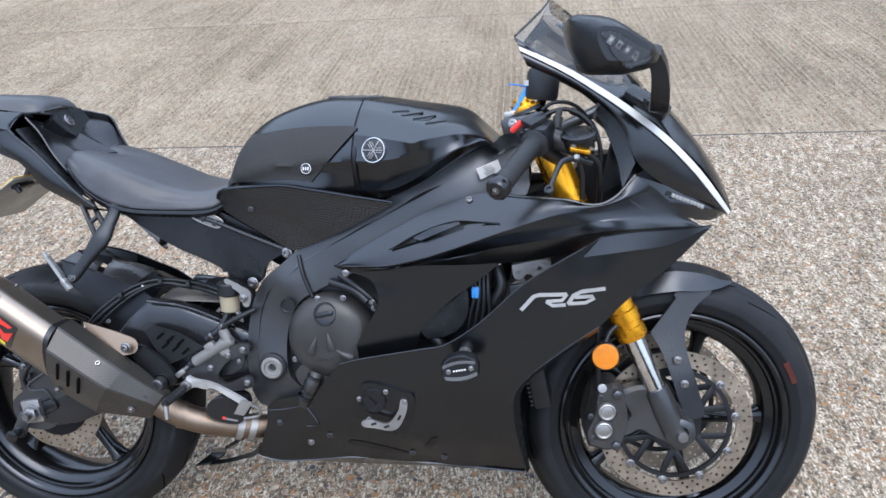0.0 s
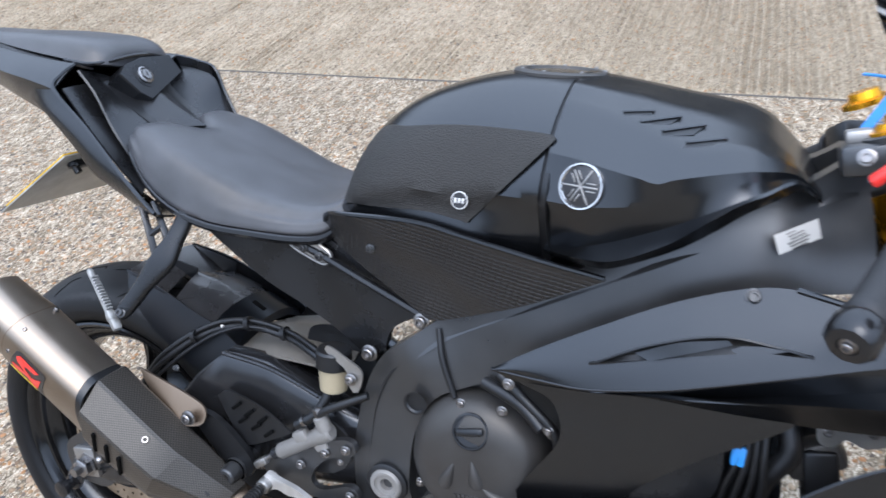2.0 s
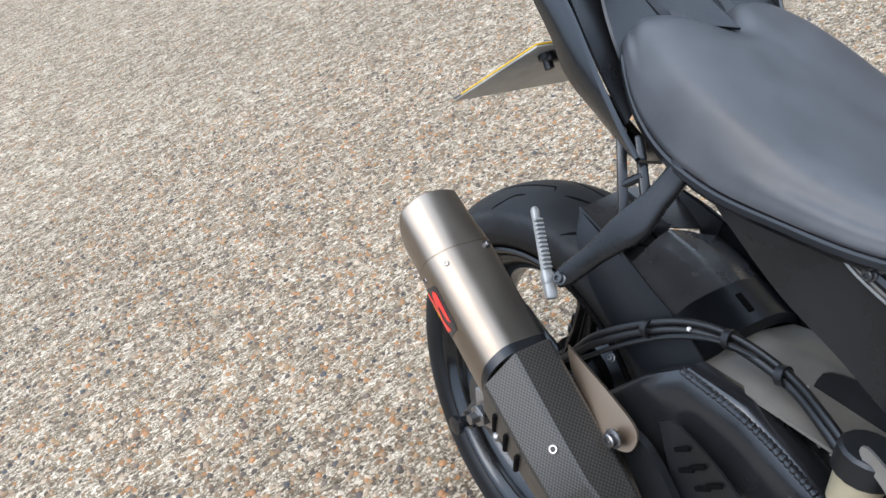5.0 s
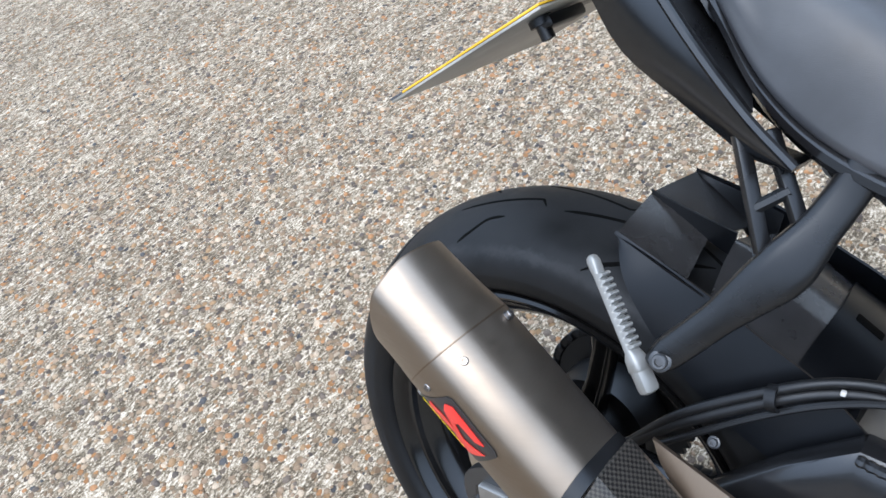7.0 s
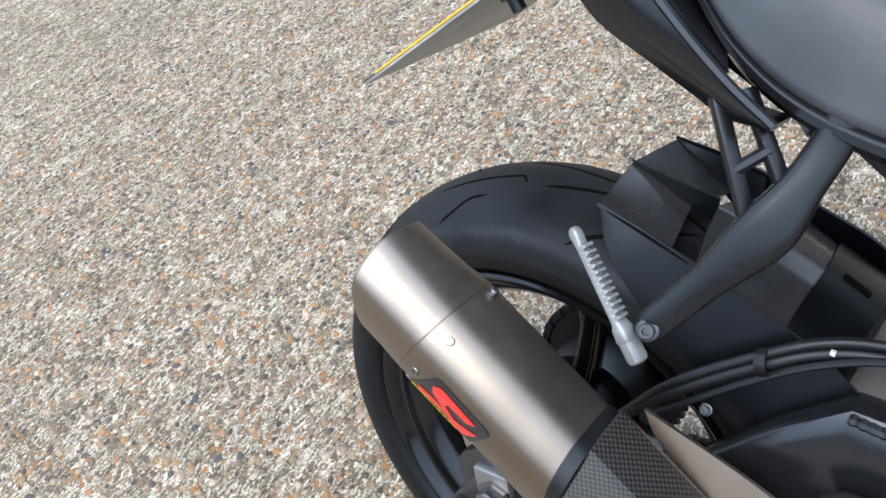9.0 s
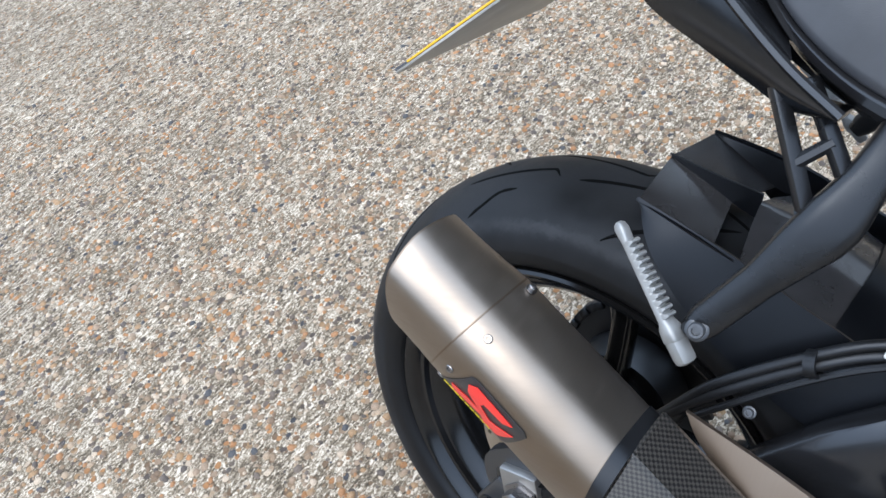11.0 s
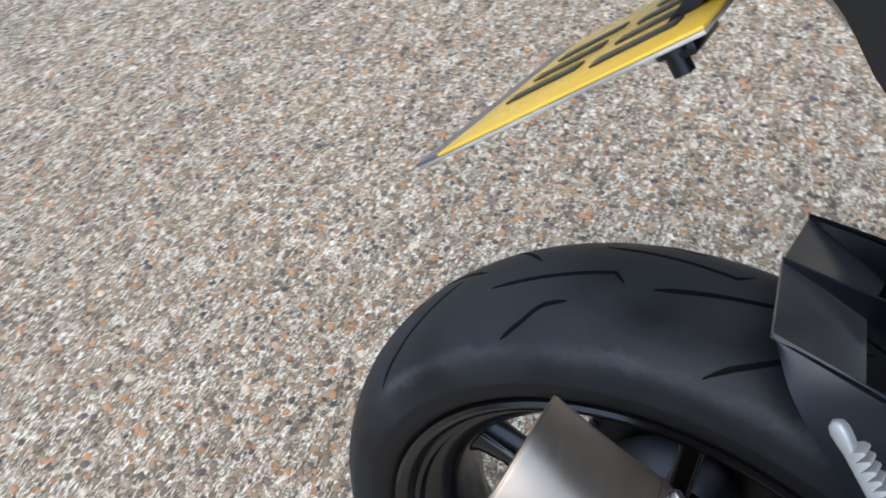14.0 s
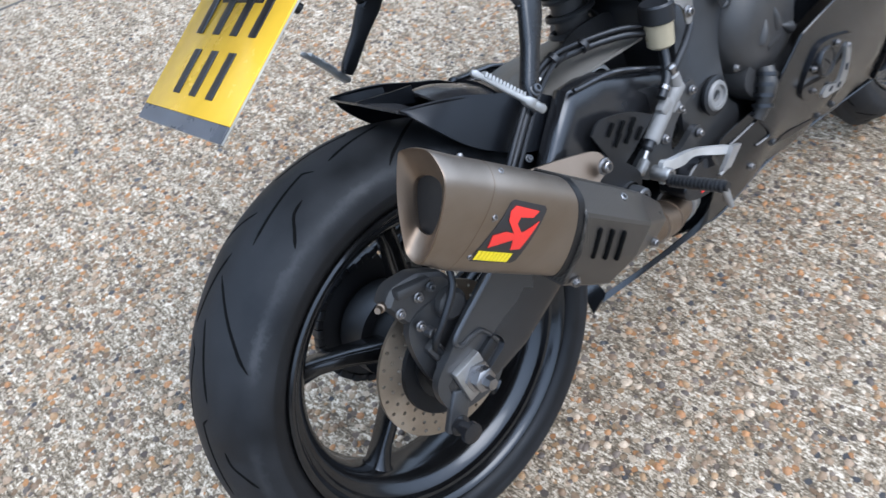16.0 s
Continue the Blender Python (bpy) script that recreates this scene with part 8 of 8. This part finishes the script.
part("hose_clamp", turned([(-0.003, 0.006), (-0.003, 0.0082), (0.003, 0.0082), (0.003, 0.006)], (0.424, -0.151, 0.509), (0.8, 0, 0.6), 14), ZINC, rs)
part("pressure_hose", tube([(0.447, -0.152, 0.524), (0.462, -0.152, 0.536), (0.485, -0.148, 0.548), (0.515, -0.138, 0.562)], 0.0055, 12), DARK, rs)
ped_line = [(0.371, 0.424), (0.390, 0.419), (0.422, 0.416), (0.452, 0.407), (0.504, 0.384), (0.492, 0.377), (0.472, 0.385), (0.432, 0.403), (0.410, 0.400), (0.386, 0.402), (0.365, 0.392)]
ped = part("brake_pedal", panel(ped_line, lambda x, z: -0.174 - 0.17 * max(0, x - 0.39), 60, 0.02, 0.008), LEVER, rs, "bare alloy rear brake pedal")
part("pedal_toe", panel([(0.4963, 0.3881), (0.5177, 0.3812), (0.4965, 0.3513), (0.4763, 0.3552)], lambda x, z: -0.196 - 0.25 * (z - 0.37), 40, 0.02, 0.008, smooth=False), cells("knurled_toe", (0.36, 0.36, 0.36), 0.45, 420, depth=0.001, metal=0.7), ped)
part("pedal_return", tube([(0.512, -0.188, 0.374), (0.526, -0.180, 0.362), (0.522, -0.176, 0.346), (0.49, -0.175, 0.338)], 0.0032), ALLOY, ped)
part("pedal_pivot", turned([(-0.02, 0.011), (0.006, 0.011), (0.009, 0.009), (0.009, 0.006), (0.006, 0.005), (0.006, 0)], (0.370, -0.176, 0.406), (0, -1, 0), 24), ALLOY, ped)
PEG_A, PEG_B = Vector((0.365, -0.182, 0.401)), Vector((0.371, -0.271, 0.406))
peg = part("rider_peg", tube([PEG_A, (PEG_A + PEG_B) / 2, PEG_B], [0.0065, 0.0075, 0.0065], 14, 24), DARK, rs, "knurled black rider footpeg")
for k in range(14):
    part("peg_ring", turned([(-0.0012, 0.007), (-0.0012, 0.0092), (0.0012, 0.0092), (0.0012, 0.007)], PEG_A + (PEG_B - PEG_A) * ((k + 1) / 15), PEG_B - PEG_A, 10), FRAME, peg)
part("peg_feeler", turned([(0, 0.0055), (0.028, 0.004), (0.029, 0)], (0.371, -0.266, 0.402), (0.1, -0.2, -1), 12), ALLOY, peg)
part("frame_slider_bolt", turned([(0, 0.015), (0.006, 0.015), (0.020, 0.0135), (0.022, 0.011), (0.022, 0.006), (0.018, 0.006), (0.018, 0)], (0.309, -0.165, 0.406), (0, -1, 0), 20), FRAME, rs)
part("slider_sleeve", turned([(-0.05, 0.018), (0, 0.018)], (0.309, -0.165, 0.406), (0, -1, 0), 24), FRAME, rs)
pot = part("rear_fluid_pot", turned([(-0.048, 0), (-0.048, 0.014), (-0.044, 0.019), (-0.016, 0.0205), (-0.012, 0.021)], (0.459, -0.129, 0.601), (0.02, 0, 1), 28), CREAM, bike, "cream plastic rear brake fluid pot with a black cap")
part("pot_cap", turned([(-0.012, 0.0245), (0.010, 0.0245), (0.013, 0.022), (0.013, 0)], (0.459, -0.129, 0.603), (0.02, 0, 1), 16), DARK, pot)
part("pot_bracket", panel([(0.462, 0.628), (0.49, 0.615), (0.512, 0.60), (0.507, 0.572), (0.495, 0.572), (0.488, 0.598), (0.46, 0.618)], lambda x, z: -0.148, 40, 0.03, 0.003), ALLOY, pot)
bolt((0.497, -0.151, 0.588), pot, 0.0085)

# cables along the swingarm
for off in (0.0, 0.010):
    part("brake_hose", tube([(0.455, -0.120, 0.575 + off), (0.41, -0.105, 0.588 + off), (0.36, -0.085, 0.592 + off), (0.30, -0.085, 0.598 + off), (0.25, -0.095, 0.592 + off), (0.205, -0.112, 0.570 + off), (0.15, -0.125, 0.525 + off), (0.10, -0.128, 0.47), (0.05, -0.128, 0.45)], 0.0052 - off * 0.12, 10, 70), DARK, bike, "black rear brake hose with clips")
part("sensor_wire", tube([(0.46, -0.118, 0.58), (0.37, -0.075, 0.588), (0.30, -0.092, 0.602), (0.25, -0.104, 0.588), (0.20, -0.118, 0.555), (0.14, -0.13, 0.50)], 0.003, 8, 60), DARK, bike)
for p in ((0.212, -0.112, 0.578), (0.292, -0.088, 0.604), (0.352, -0.085, 0.598)):
    part("hose_clip", turned([(-0.004, 0.008), (-0.004, 0.0105), (0.004, 0.0105), (0.004, 0.008)], p, (0.9, 0, 0.3), 14), DARK, bike)
bolt((0.181, -0.1265, 0.525), swing, 0.0050, (0, -0.85, 0.5), True)
for p in ((0.252, -0.100, 0.597), (0.372, -0.078, 0.595)):
    part("white_tag", block((0.004, 0.004, 0.004), pose(*p), 0.001), SILVER, bike)
shock = part("rear_shock", tube([(0.44, 0.0, 0.50), (0.43, 0, 0.60), (0.42, 0.0, 0.70)], 0.026, 18), CASE, bike, "dark rear shock behind the swingarm")
spring = [(0.43 + 0.034 * math.cos(a) - 0.0 * a, 0.034 * math.sin(a), 0.52 + 0.0042 * a) for a in np.linspace(0, 12 * math.pi, 80)]
part("spring", tube(spring, 0.005, 6, 240), FRAME, shock)
for k, (x, z) in enumerate(((1.085, 1.049), (1.095, 1.044), (1.106, 1.038), (1.117, 1.033), (1.128, 1.027), (1.139, 1.021))):
    part("band_mark", block((0.0065, 0.001, 0.0045), pose(x, -0.1795 + 0.0006 * k, z + 0.003, -12, 27, 0), 0), SILVER, cowl)
# black flap beside the shock, with a worn round sticker
flap = part("shock_flap", panel([(0.36, 0.47), (0.36, 0.57), (0.38, 0.60), (0.46, 0.60), (0.475, 0.57), (0.475, 0.47)], lambda x, z: -0.040, 50, 0.03, 0.003), DARK, shock)
ring_at = [(0.412 + 0.031 * math.cos(a), -0.0425, 0.506 + 0.031 * math.sin(a)) for a in np.linspace(-0.1, 3.0, 30)]
part("flap_sticker", tube(ring_at, 0.0055, 6, 60, flat=0.3), WHITE, flap, "worn white ring sticker")
for dx, dz in ((-0.012, 0.010), (0.002, 0.014), (0.012, 0.004)):
    part("sticker_mark", block((0.006, 0.0012, 0.010), pose(0.412 + dx, -0.0425, 0.506 + dz, 0, 20, 0), 0.0004), WHITE, flap)
part("sprocket_cover", turned([(-0.02, 0.055), (0, 0.055), (0.004, 0.05), (0.004, 0)], (0.545, 0.112, 0.455), (0, -1, 0), 40), DARK, eng)
